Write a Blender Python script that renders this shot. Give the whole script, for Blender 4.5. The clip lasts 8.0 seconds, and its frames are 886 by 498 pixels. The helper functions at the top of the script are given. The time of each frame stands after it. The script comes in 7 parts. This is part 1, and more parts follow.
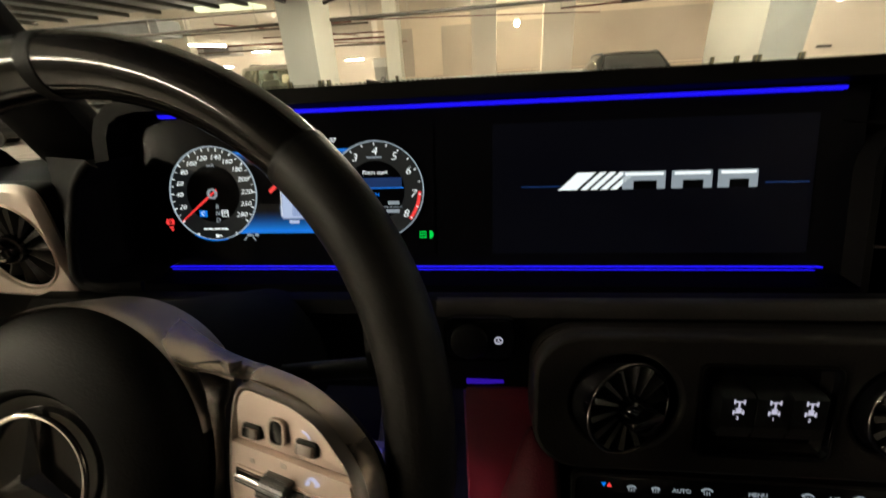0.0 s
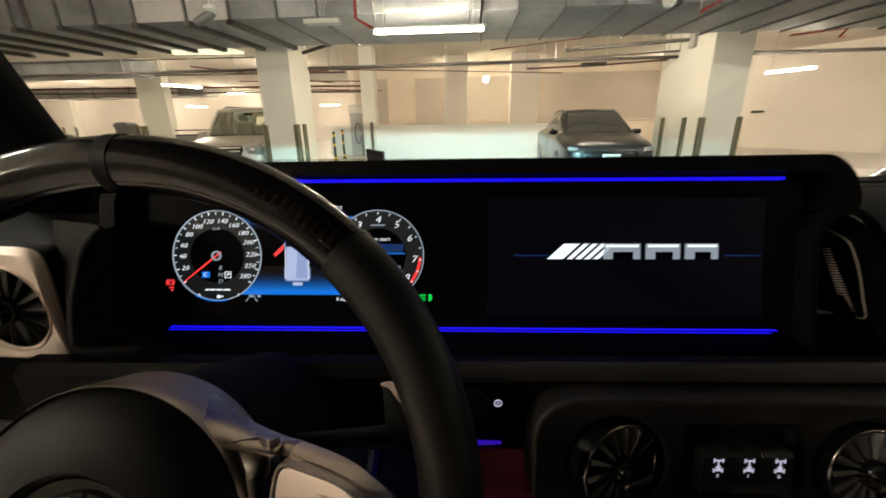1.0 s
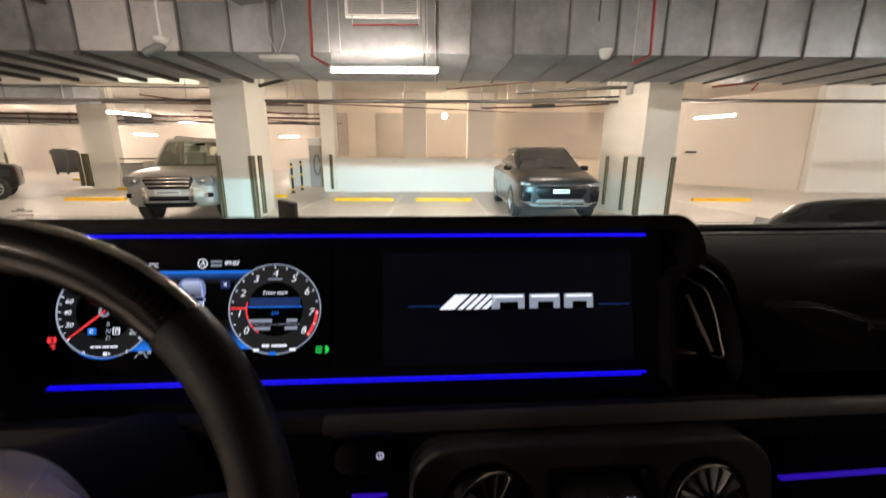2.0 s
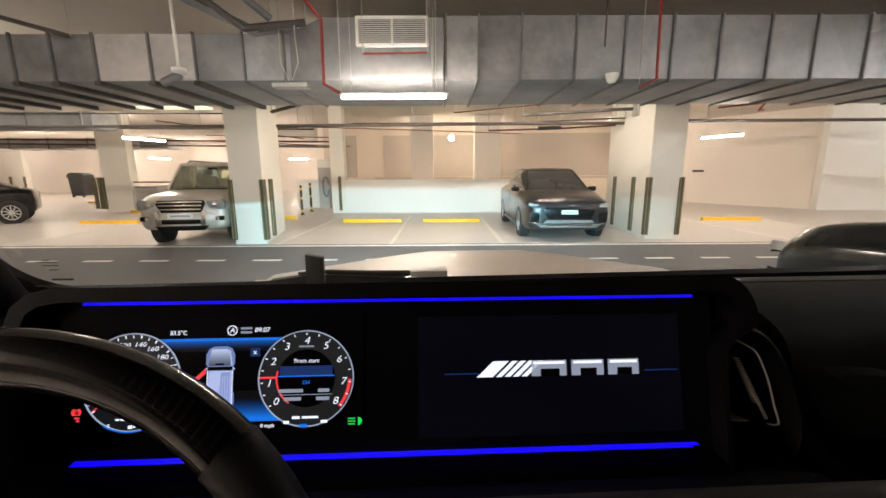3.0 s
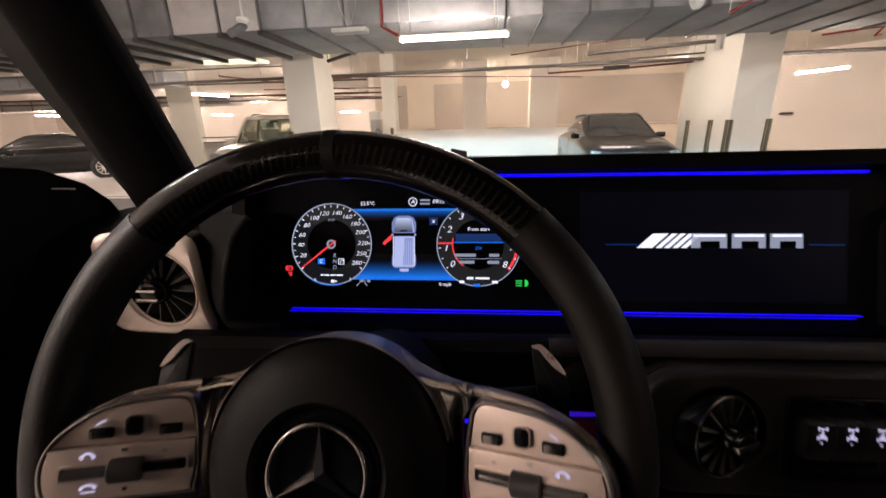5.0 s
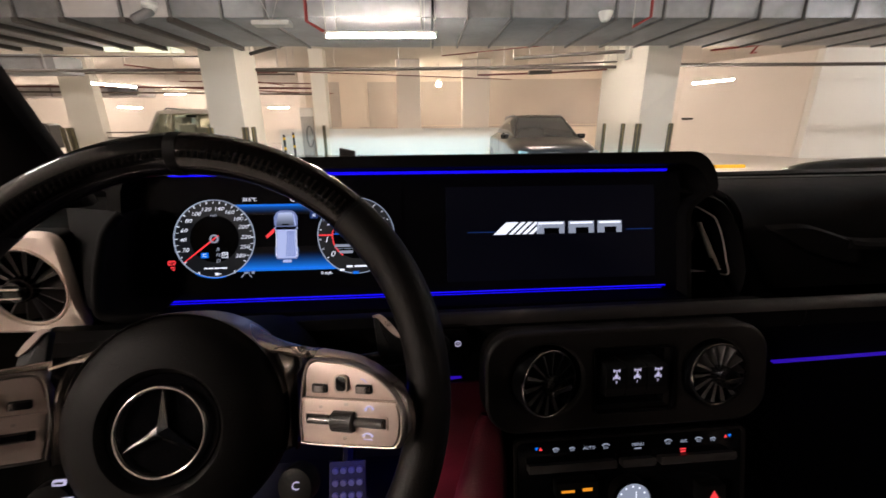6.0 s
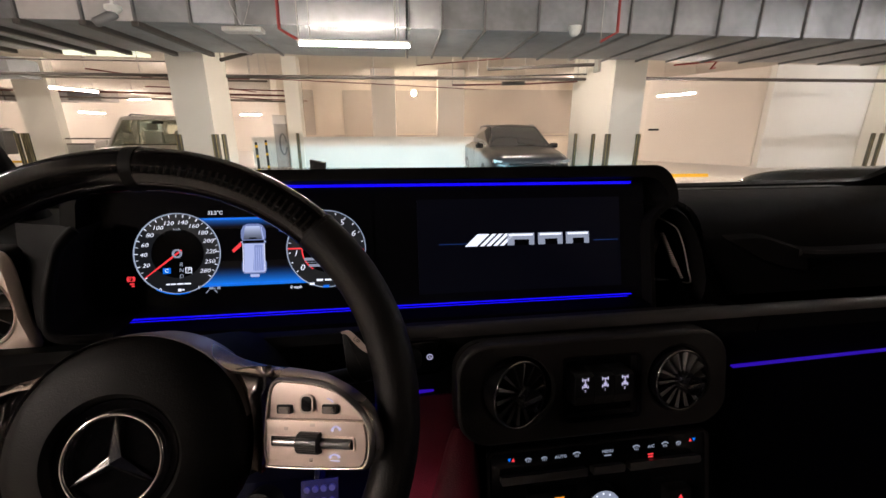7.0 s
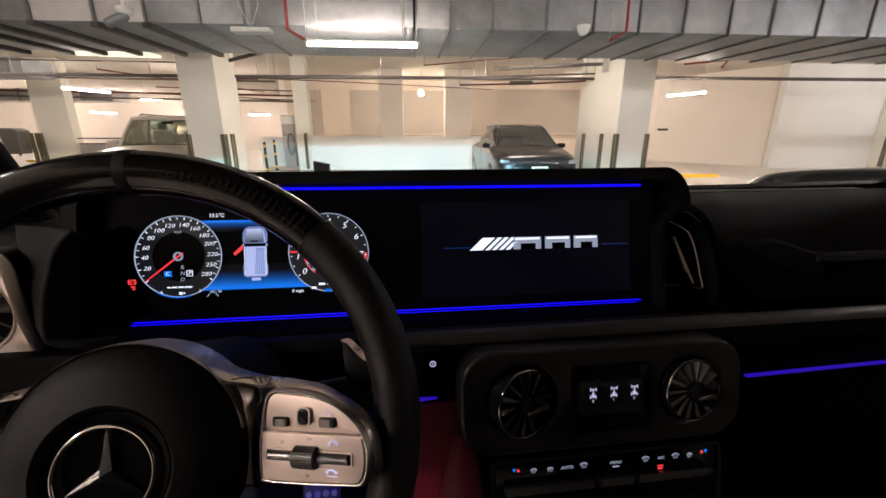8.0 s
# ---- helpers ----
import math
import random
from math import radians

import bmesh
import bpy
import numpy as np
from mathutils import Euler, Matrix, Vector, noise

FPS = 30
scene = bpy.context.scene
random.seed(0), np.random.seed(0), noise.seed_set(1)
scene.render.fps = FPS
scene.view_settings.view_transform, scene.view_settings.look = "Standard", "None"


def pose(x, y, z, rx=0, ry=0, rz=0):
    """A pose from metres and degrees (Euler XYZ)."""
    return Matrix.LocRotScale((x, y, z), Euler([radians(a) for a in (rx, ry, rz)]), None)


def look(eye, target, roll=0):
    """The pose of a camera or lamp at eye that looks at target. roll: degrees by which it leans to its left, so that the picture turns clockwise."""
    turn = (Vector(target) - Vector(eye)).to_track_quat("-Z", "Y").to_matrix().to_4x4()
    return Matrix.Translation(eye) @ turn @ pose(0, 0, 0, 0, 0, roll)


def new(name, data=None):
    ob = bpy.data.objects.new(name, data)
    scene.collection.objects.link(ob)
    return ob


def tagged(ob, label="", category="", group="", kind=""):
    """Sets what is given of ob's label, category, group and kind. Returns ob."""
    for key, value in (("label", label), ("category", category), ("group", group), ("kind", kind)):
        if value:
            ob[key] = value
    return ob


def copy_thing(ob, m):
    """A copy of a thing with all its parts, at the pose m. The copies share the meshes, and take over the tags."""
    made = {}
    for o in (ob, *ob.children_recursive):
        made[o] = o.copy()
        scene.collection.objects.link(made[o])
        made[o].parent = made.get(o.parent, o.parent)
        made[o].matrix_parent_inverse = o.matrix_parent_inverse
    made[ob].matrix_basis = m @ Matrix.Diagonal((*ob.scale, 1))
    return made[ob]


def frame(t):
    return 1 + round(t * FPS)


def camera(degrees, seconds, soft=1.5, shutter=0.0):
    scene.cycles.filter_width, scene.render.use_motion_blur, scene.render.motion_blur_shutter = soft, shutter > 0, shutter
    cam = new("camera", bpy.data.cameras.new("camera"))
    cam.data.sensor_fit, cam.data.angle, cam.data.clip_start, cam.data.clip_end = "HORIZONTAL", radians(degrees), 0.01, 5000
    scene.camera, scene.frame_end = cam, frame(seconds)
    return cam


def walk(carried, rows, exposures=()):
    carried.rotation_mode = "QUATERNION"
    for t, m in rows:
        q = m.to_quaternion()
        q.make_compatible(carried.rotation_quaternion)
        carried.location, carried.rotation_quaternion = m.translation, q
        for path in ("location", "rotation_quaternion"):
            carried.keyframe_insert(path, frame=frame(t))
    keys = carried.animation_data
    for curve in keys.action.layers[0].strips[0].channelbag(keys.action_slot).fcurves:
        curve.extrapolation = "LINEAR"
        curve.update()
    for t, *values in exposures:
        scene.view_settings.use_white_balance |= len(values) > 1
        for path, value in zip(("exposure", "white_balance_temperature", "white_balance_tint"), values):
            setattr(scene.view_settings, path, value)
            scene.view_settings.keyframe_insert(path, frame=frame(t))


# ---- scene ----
cam = camera(96.6, 8.0, shutter=0.6)
PATH = [
    (0, (0.099, -0.023, 1.406), (-0.198, 1.779, 0.592), -3.4),
    (0.5, (0.078, -0.035, 1.423), (-0.173, 1.827, 0.738), -2.2),
    (1, (0.072, -0.044, 1.44), (-0.077, 1.851, 0.818), -1.0),
    (1.5, (0.133, -0.056, 1.452), (0.131, 1.868, 0.905), 0.3),
    (2, (0.148, -0.058, 1.47), (0.192, 1.885, 0.997), 0.2),
    (2.2, (0.139, -0.05, 1.488), (0.192, 1.903, 1.061), 0.2),
    (3.3, (0.108, -0.025, 1.516), (0.063, 1.938, 1.139), -0.6),
    (3.5, (0.099, -0.021, 1.514), (0.006, 1.939, 1.125), -0.8),
    (4, (0.035, -0.033, 1.491), (-0.169, 1.909, 1.059), -1.3),
    (4.2, (0.009, -0.042, 1.456), (-0.257, 1.885, 0.99), -1.6),
    (5.3, (-0.02, -0.118, 1.435), (-0.201, 1.773, 0.811), -1.1),
    (5.5, (0.016, -0.131, 1.434), (-0.083, 1.764, 0.803), -0.9),
    (6, (0.065, -0.15, 1.44), (0.134, 1.755, 0.833), -0.5),
    (6.5, (0.069, -0.15, 1.442), (0.205, 1.757, 0.855), -0.5),
    (7, (0.072, -0.15, 1.446), (0.259, 1.758, 0.877), 0.0),
    (7.5, (0.078, -0.148, 1.445), (0.266, 1.761, 0.879), 0.2),
    (8, (0.076, -0.138, 1.448), (0.23, 1.773, 0.878), -0.0),
]
walk(cam, [(t, look(eye, target, roll)) for t, eye, target, roll in PATH], [(0, 0.1, 6950, -8), (1, 0.1, 6800, -3), (1.5, 0.1, 6500, 6), (3.5, 0.1, 6450, 9), (4.15, 0.12, 6430, 14), (5.4, 0.12, 6380, 13), (6.2, 0.1, 6330, 10), (8, 0.12, 6250, 10)])

# ---- world and light ----
world = bpy.data.worlds.new("night_garage")
scene.world = world
world.use_nodes = True
world.node_tree.nodes["Background"].inputs["Color"].default_value = (0.02, 0.018, 0.015, 1)
world.node_tree.nodes["Background"].inputs["Strength"].default_value = 0.3
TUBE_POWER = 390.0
HEADLAMP_WATTS = 2000.0

# the vehicle we sit in: its own axes, x to the right, y ahead, floor at z = 0
CAR = pose(0.059, 0.352, 0, 0, 0, 2.4)


def lamp(name, kind, watts, colour, m):
    data = bpy.data.lights.new(name, kind)
    data.energy, data.color = watts, colour
    ob = new(name, data)
    ob.matrix_world = m
    return ob


# ---- materials ----
def node_mat(name):
    m = bpy.data.materials.new(name)
    m.use_nodes = True
    return m, m.node_tree, m.node_tree.nodes["Principled BSDF"]


def mat(name, colour, rough=0.6, metal=0.0, vary=0.12, scale=6.0, fine=80.0, bump=0.1, coat=0.0, ior=1.5, per_piece=0.0, spec=0.5):
    """A surface with stains at one scale, grain at another, fine relief and uneven gloss."""
    m, tree, bsdf = node_mat(name)
    n, l = tree.nodes, tree.links
    coord = n.new("ShaderNodeTexCoord")
    big, small = n.new("ShaderNodeTexNoise"), n.new("ShaderNodeTexNoise")
    big.inputs["Scale"].default_value, small.inputs["Scale"].default_value = scale, fine
    big.inputs["Detail"].default_value, small.inputs["Detail"].default_value = 5, 3
    for t in (big, small):
        l.new(coord.outputs["Object"], t.inputs["Vector"])
    add = n.new("ShaderNodeMath")
    add.operation = "MULTIPLY_ADD"
    l.new(small.outputs["Fac"], add.inputs[0])
    add.inputs[1].default_value = 0.35
    l.new(big.outputs["Fac"], add.inputs[2])
    ramp = n.new("ShaderNodeValToRGB")
    ramp.color_ramp.elements[0].position, ramp.color_ramp.elements[1].position = 0.4, 0.95
    ramp.color_ramp.elements[0].color = (*[max(0, c * (1 - vary)) for c in colour], 1)
    ramp.color_ramp.elements[1].color = (*[min(1, c * (1 + vary)) for c in colour], 1)
    l.new(add.outputs[0], ramp.inputs["Fac"])
    out = ramp.outputs["Color"]
    if per_piece:
        info, hsv = n.new("ShaderNodeObjectInfo"), n.new("ShaderNodeHueSaturation")
        span = n.new("ShaderNodeMapRange")
        span.inputs["To Min"].default_value, span.inputs["To Max"].default_value = 1 - per_piece, 1 + per_piece
        l.new(info.outputs["Random"], span.inputs["Value"])
        l.new(span.outputs[0], hsv.inputs["Value"])
        l.new(out, hsv.inputs["Color"])
        out = hsv.outputs["Color"]
    l.new(out, bsdf.inputs["Base Color"])
    gloss = n.new("ShaderNodeMapRange")
    gloss.inputs["To Min"].default_value, gloss.inputs["To Max"].default_value = max(0.02, rough - 0.08), min(1, rough + 0.08)
    l.new(big.outputs["Fac"], gloss.inputs["Value"])
    l.new(gloss.outputs[0], bsdf.inputs["Roughness"])
    bsdf.inputs["Metallic"].default_value = metal
    bsdf.inputs["IOR"].default_value = ior
    bsdf.inputs["Specular IOR Level"].default_value = spec
    bsdf.inputs["Coat Weight"].default_value = coat
    if bump:
        b = n.new("ShaderNodeBump")
        b.inputs["Strength"].default_value, b.inputs["Distance"].default_value = bump, 0.002
        l.new(small.outputs["Fac"], b.inputs["Height"])
        l.new(b.outputs["Normal"], bsdf.inputs["Normal"])
    return m


def glow(name, colour, strength, base=(0.02, 0.02, 0.02)):
    """For what gives off light: tubes, display graphics, lit symbols; also for put-in light."""
    m, tree, bsdf = node_mat(name)
    bsdf.inputs["Base Color"].default_value = (*base, 1)
    bsdf.inputs["Emission Color"].default_value = (*colour, 1)
    bsdf.inputs["Emission Strength"].default_value = strength
    bsdf.inputs["Roughness"].default_value = 0.4
    bsdf.inputs["IOR"].default_value = 1.25
    return m


def weave(name, dark, light, turn, lean, rise):
    """Carbon fibre on a ring round the y axis: slanted threads across the ring under clear lacquer."""
    m, tree, bsdf = node_mat(name)
    n, l = tree.nodes, tree.links
    coord, split, noise_t = n.new("ShaderNodeTexCoord"), n.new("ShaderNodeSeparateXYZ"), n.new("ShaderNodeTexNoise")
    l.new(coord.outputs["Object"], split.inputs[0])
    l.new(coord.outputs["Object"], noise_t.inputs["Vector"])
    noise_t.inputs["Scale"].default_value = 45

    def calc(kind, a, b=None):
        node = n.new("ShaderNodeMath")
        node.operation = kind
        for slot, v in ((0, a), (1, b)):
            if isinstance(v, (int, float)):
                node.inputs[slot].default_value = v
            elif v is not None:
                l.new(v, node.inputs[slot])
        return node.outputs[0]

    angle = calc("ARCTAN2", split.outputs["X"], calc("SUBTRACT", split.outputs["Z"], rise))
    along, across = calc("MULTIPLY", angle, turn), calc("MULTIPLY", split.outputs["Y"], lean)
    wave = calc("MULTIPLY_ADD", calc("SINE", calc("ADD", along, across)), 0.38)
    wave.node.inputs[2].default_value = 0.42
    worn = calc("MULTIPLY_ADD", noise_t.outputs["Fac"], 0.4)
    worn.node.inputs[2].default_value = 0.8
    mixed = calc("MULTIPLY", wave, worn)
    ramp = n.new("ShaderNodeValToRGB")
    ramp.color_ramp.elements[0].color, ramp.color_ramp.elements[1].color = (*dark, 1), (*light, 1)
    ramp.color_ramp.elements[0].position, ramp.color_ramp.elements[1].position = 0.25, 0.65
    l.new(mixed, ramp.inputs["Fac"])
    l.new(ramp.outputs["Color"], bsdf.inputs["Base Color"])
    bsdf.inputs["Roughness"].default_value = 0.4
    bsdf.inputs["Specular IOR Level"].default_value = 0.02
    bsdf.inputs["Coat Weight"].default_value = 0.55
    bsdf.inputs["Coat Roughness"].default_value = 0.1
    return m


def pane(name, tint, gloss_rough=0.02, amount=0.6):
    """A clear sheet: it lets light through and mirrors a little at a flat angle."""
    m, tree, bsdf = node_mat(name)
    n, l = tree.nodes, tree.links
    clear, shine, fres, mul, mix = (n.new(k) for k in ("ShaderNodeBsdfTransparent", "ShaderNodeBsdfGlossy", "ShaderNodeFresnel", "ShaderNodeMath", "ShaderNodeMixShader"))
    clear.inputs["Color"].default_value = (*tint, 1)
    shine.inputs["Roughness"].default_value = gloss_rough
    mul.operation = "MULTIPLY"
    mul.inputs[1].default_value = amount
    l.new(fres.outputs[0], mul.inputs[0])
    l.new(mul.outputs[0], mix.inputs[0])
    l.new(clear.outputs[0], mix.inputs[1])
    l.new(shine.outputs[0], mix.inputs[2])
    l.new(mix.outputs[0], n["Material Output"].inputs["Surface"])
    return m


WALL = mat("painted_wall", (0.83, 0.76, 0.69), 0.75, vary=0.05, scale=0.7, fine=14, bump=0.15)
WALL_WHITE = mat("white_wall", (0.82, 0.81, 0.77), 0.7, vary=0.05, scale=0.8, fine=16, bump=0.15)
BACK_WALL = mat("beige_back_wall", (0.66, 0.57, 0.47), 0.8, vary=0.10, scale=0.5, fine=9, bump=0.15)
SHADE_WALL = mat("shaded_wall", (0.44, 0.38, 0.32), 0.8, vary=0.10, scale=0.6, fine=9, bump=0.15)
COLUMN = mat("column_paint", (0.83, 0.80, 0.72), 0.6, vary=0.05, scale=1.5, fine=20, bump=0.12)
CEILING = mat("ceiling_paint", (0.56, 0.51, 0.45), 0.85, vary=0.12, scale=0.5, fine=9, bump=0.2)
FLOOR = mat("epoxy_floor", (0.60, 0.56, 0.52), 0.38, vary=0.12, scale=0.6, fine=22, bump=0.08)
AISLE = mat("aisle_grey", (0.14, 0.14, 0.14), 0.72, vary=0.14, scale=0.8, fine=30, bump=0.12, spec=0.25)
LINE = mat("line_paint", (0.78, 0.76, 0.70), 0.55, vary=0.12, scale=3, fine=40)
YELLOW = mat("yellow_paint", (0.85, 0.50, 0.02), 0.5, vary=0.10, scale=4, fine=40)
BLACK_PAINT = mat("black_rubber", (0.025, 0.024, 0.022), 0.6, vary=0.2, scale=9)
GUARD_DK = mat("guard_rubber", (0.085, 0.078, 0.055), 0.55, vary=0.2, scale=9)
GUARD_Y = mat("guard_yellow", (0.36, 0.30, 0.13), 0.5, vary=0.2, scale=5)
GALV = mat("galvanised_sheet", (0.25, 0.255, 0.265), 0.58, 0.45, vary=0.32, scale=1.3, fine=9, bump=0.05)
GALV_SHEET = mat("duct_sheet", (0.25, 0.252, 0.26), 0.5, 0.45, vary=0.35, scale=2.2, fine=14, bump=0.08, per_piece=0.22)
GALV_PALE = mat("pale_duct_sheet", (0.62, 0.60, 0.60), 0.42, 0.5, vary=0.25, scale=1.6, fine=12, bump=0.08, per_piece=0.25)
FLANGE = mat("dull_angle_iron", (0.17, 0.165, 0.165), 0.6, 0.4, vary=0.3, scale=5, fine=30)
GALV_DK = mat("galvanised_rib", (0.22, 0.22, 0.225), 0.5, 0.6, vary=0.2, scale=4, fine=20)
RAIL_PAINT = mat("brown_rail_paint", (0.11, 0.09, 0.075), 0.6, vary=0.2, scale=6)
PIPE_DK = mat("dark_pipe", (0.07, 0.06, 0.055), 0.6, vary=0.2, scale=6)
PIPE_BROWN = mat("brown_red_pipe", (0.13, 0.035, 0.03), 0.6, vary=0.2, scale=7)
PIPE_RED = mat("red_pipe", (0.30, 0.03, 0.028), 0.45, vary=0.15, scale=7)
PIPE_GREY = mat("grey_conduit", (0.45, 0.44, 0.42), 0.5, 0.3, vary=0.12, scale=6)
WHITE_PL = mat("white_plastic", (0.8, 0.79, 0.76), 0.5, vary=0.05, scale=8)
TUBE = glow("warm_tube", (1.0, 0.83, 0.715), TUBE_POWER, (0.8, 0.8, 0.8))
# only for the unseen fill tubes
TUBE_FILL = glow("neutral_fill_tube", (1.0, 0.93, 0.90), TUBE_POWER, (0.8, 0.8, 0.8))
LIGHTWELL = glow("lightwell_pane", (0.95, 1.0, 0.76), 0.72, (0.8, 0.8, 0.75))
BULB = glow("bulkhead_bulb", (1.0, 0.86, 0.6), 130.0, (0.8, 0.8, 0.8))

LEATHER = mat("black_leather", (0.0022, 0.0018, 0.0017), 0.55, vary=0.2, scale=30, fine=900, bump=0.15, spec=0.09)
TOGGLE = mat("satin_toggle", (0.04, 0.037, 0.035), 0.35, vary=0.1, scale=20, fine=400, bump=0.05)
DASH_LEATHER = mat("matt_dash_leather", (0.0019, 0.0017, 0.0017), 0.68, vary=0.2, scale=30, fine=900, bump=0.1, spec=0.065)
LEATHER_RIM = mat("grey_black_leather", (0.0050, 0.0042, 0.0038), 0.46, vary=0.15, scale=25, fine=700, bump=0.14, spec=0.25)
SOFT_BLACK = mat("soft_black_plastic", (0.004, 0.004, 0.004), 0.45, vary=0.2, scale=20, fine=500, bump=0.2, spec=0.2)
PILLAR_CLOTH = mat("black_pillar_cloth", (0.007, 0.0065, 0.0065), 0.95, vary=0.2, scale=20, fine=700, bump=0.2, spec=0.02)
GLOSS_BLACK = mat("piano_black", (0.003, 0.003, 0.0035), 0.14, vary=0.2, scale=10, bump=0.0, ior=1.3)
PANEL_DARK = mat("dark_satin_panel", (0.0092, 0.0078, 0.0073), 0.40, vary=0.15, scale=22, fine=420, bump=0.2, spec=0.28)
LEDGE = mat("satin_ledge", (0.014, 0.012, 0.0115), 0.42, vary=0.15, scale=22, fine=420, bump=0.15, spec=0.3)
VENT_SATIN = mat("satin_vent_plate", (0.80, 0.68, 0.60), 0.38, 0.25, vary=0.05, scale=14, fine=600, bump=0.06)
SATIN = mat("satin_aluminium", (0.60, 0.485, 0.425), 0.42, 0.5, vary=0.05, scale=14, fine=600, bump=0.06)
SPOKE = mat("satin_spoke_metal", (0.46, 0.395, 0.35), 0.27, 0.9, vary=0.05, scale=14, fine=600, bump=0.05)
CHROME = mat("chrome", (0.85, 0.81, 0.76), 0.14, 1.0, vary=0.05, scale=12, bump=0.0)
TRIM = mat("brushed_trim", (0.30, 0.275, 0.265), 0.2, 1.0, vary=0.05, scale=14, fine=600, bump=0.04)
HUB_SATIN = mat("smoked_hub_satin", (0.34, 0.305, 0.285), 0.36, 1.0, vary=0.05, scale=14, fine=600, bump=0.05)
SATIN_DK = mat("smoked_satin_trim", (0.19, 0.175, 0.175), 0.2, 1.0, vary=0.06, scale=14, fine=600, bump=0.05)
DARK_CHROME = mat("smoked_chrome", (0.22, 0.20, 0.18), 0.2, 1.0, vary=0.1, scale=12, bump=0.0)
CARBON = weave("carbon_fibre", (0.0018, 0.0016, 0.0015), (0.0070, 0.0058, 0.0051), 230.0, 620.0, 0.0156)
RED_TRIM = mat("dark_red_leather", (0.15, 0.005, 0.024), 0.55, vary=0.2, scale=25, fine=600, bump=0.3)
NAVY = mat("navy_fabric", (0.006, 0.008, 0.022), 0.8, vary=0.2, scale=25, fine=500, bump=0.3)
DEEP_NAVY = mat("deep_navy_leather", (0.0010, 0.0010, 0.0022), 0.8, vary=0.2, scale=25, fine=600, bump=0.2, spec=0.02)
SCREEN = mat("display_glass", (0.003, 0.003, 0.004), 0.2, vary=0.1, scale=3, bump=0.0, ior=1.13)
WINDSCREEN = pane("windscreen_glass", (0.98, 0.99, 0.98), 0.02, 0.12)
HOOD_PAINT = mat("bonnet_paint", (0.56, 0.51, 0.46), 0.45, 0.2, vary=0.04, scale=5, bump=0.0, coat=0.25)

G_BLUE = glow("ambient_blue", (0.008, 0.002, 1.0), 0.95)
G_VIOLET = glow("ambient_violet", (0.06, 0.01, 0.9), 0.36)
G_WHITE = glow("display_white", (0.85, 0.87, 1.0), 1.1)
G_DIM = glow("display_grey", (0.6, 0.66, 0.85), 0.42)
G_RING = glow("dial_ring", (0.52, 0.60, 0.80), 0.62)
G_RED = glow("display_red", (1.0, 0.05, 0.06), 0.9)
G_GREEN = glow("display_green", (0.03, 0.9, 0.12), 0.7)
G_SKY = glow("display_blue", (0.004, 0.17, 0.85), 0.85)
G_DEEP = glow("display_deep_blue", (0.01, 0.06, 0.30), 0.35)
G_SCREEN = glow("screen_backlight", (0.06, 0.09, 0.42), 0.0045, (0.003, 0.003, 0.004))
G_DIAL = glow("dial_face", (0.10, 0.11, 0.14), 0.06)
G_CARPIC = glow("car_picture", (0.55, 0.62, 1.0), 0.75)
G_CARPIC_MID = glow("car_picture_ribbed", (0.36, 0.44, 0.90), 0.62)
G_CARPIC2 = glow("car_picture_shade", (0.28, 0.36, 0.75), 0.55)
G_ICON = glow("switch_symbol", (0.74, 0.68, 0.98), 0.66)


def glow_ramp(name, colour, strength, z_dark, z_bright):
    """Display graphics that fade out along their height."""
    m, tree, bsdf = node_mat(name)
    n, l = tree.nodes, tree.links
    coord, split, span = n.new("ShaderNodeTexCoord"), n.new("ShaderNodeSeparateXYZ"), n.new("ShaderNodeMapRange")
    span.inputs["From Min"].default_value, span.inputs["From Max"].default_value = z_dark, z_bright
    span.inputs["To Min"].default_value, span.inputs["To Max"].default_value = 0.0, 1.0
    curve = n.new("ShaderNodeMath")
    curve.operation = "POWER"
    curve.inputs[1].default_value = 2.2
    scale_n = n.new("ShaderNodeMath")
    scale_n.operation = "MULTIPLY"
    scale_n.inputs[1].default_value = strength
    l.new(coord.outputs["Object"], split.inputs[0])
    l.new(split.outputs["Z"], span.inputs["Value"])
    l.new(span.outputs[0], curve.inputs[0])
    l.new(curve.outputs[0], scale_n.inputs[0])
    l.new(scale_n.outputs[0], bsdf.inputs["Emission Strength"])
    bsdf.inputs["Base Color"].default_value = (0.004, 0.004, 0.006, 1)
    bsdf.inputs["Emission Color"].default_value = (*colour, 1)
    bsdf.inputs["Roughness"].default_value = 0.4
    bsdf.inputs["IOR"].default_value = 1.25
    return m


# ---- mesh helpers ----
def soft(poly, r, n=5):
    """A polygon with rounded corners."""
    out, m = [], len(poly)
    for i in range(m):
        p, a, b = Vector(poly[i]), Vector(poly[i - 1]), Vector(poly[(i + 1) % m])
        ra, rb = min(r, (a - p).length * 0.48), min(r, (b - p).length * 0.48)
        s, e = p + (a - p).normalized() * ra, p + (b - p).normalized() * rb
        out += [tuple(s * (1 - t) ** 2 + p * 2 * t * (1 - t) + e * t * t) for t in [k / n for k in range(n + 1)]]
    return out


def flow(points, n=4, closed=False):
    """A smooth curve through points."""
    m, out = len(points), []
    for i in range(m if closed else m - 1):
        p = [points[(i + k) % m] if closed else points[min(max(i + k, 0), m - 1)] for k in (-1, 0, 1, 2)]
        for j in range(n):
            t = j / n
            out.append(tuple(0.5 * (2 * b + (c - a) * t + (2 * a - 5 * b + 4 * c - d) * t * t + (3 * b - a - 3 * c + d) * t ** 3) for a, b, c, d in zip(*p)))
    return out if closed else out + [tuple(points[-1])]


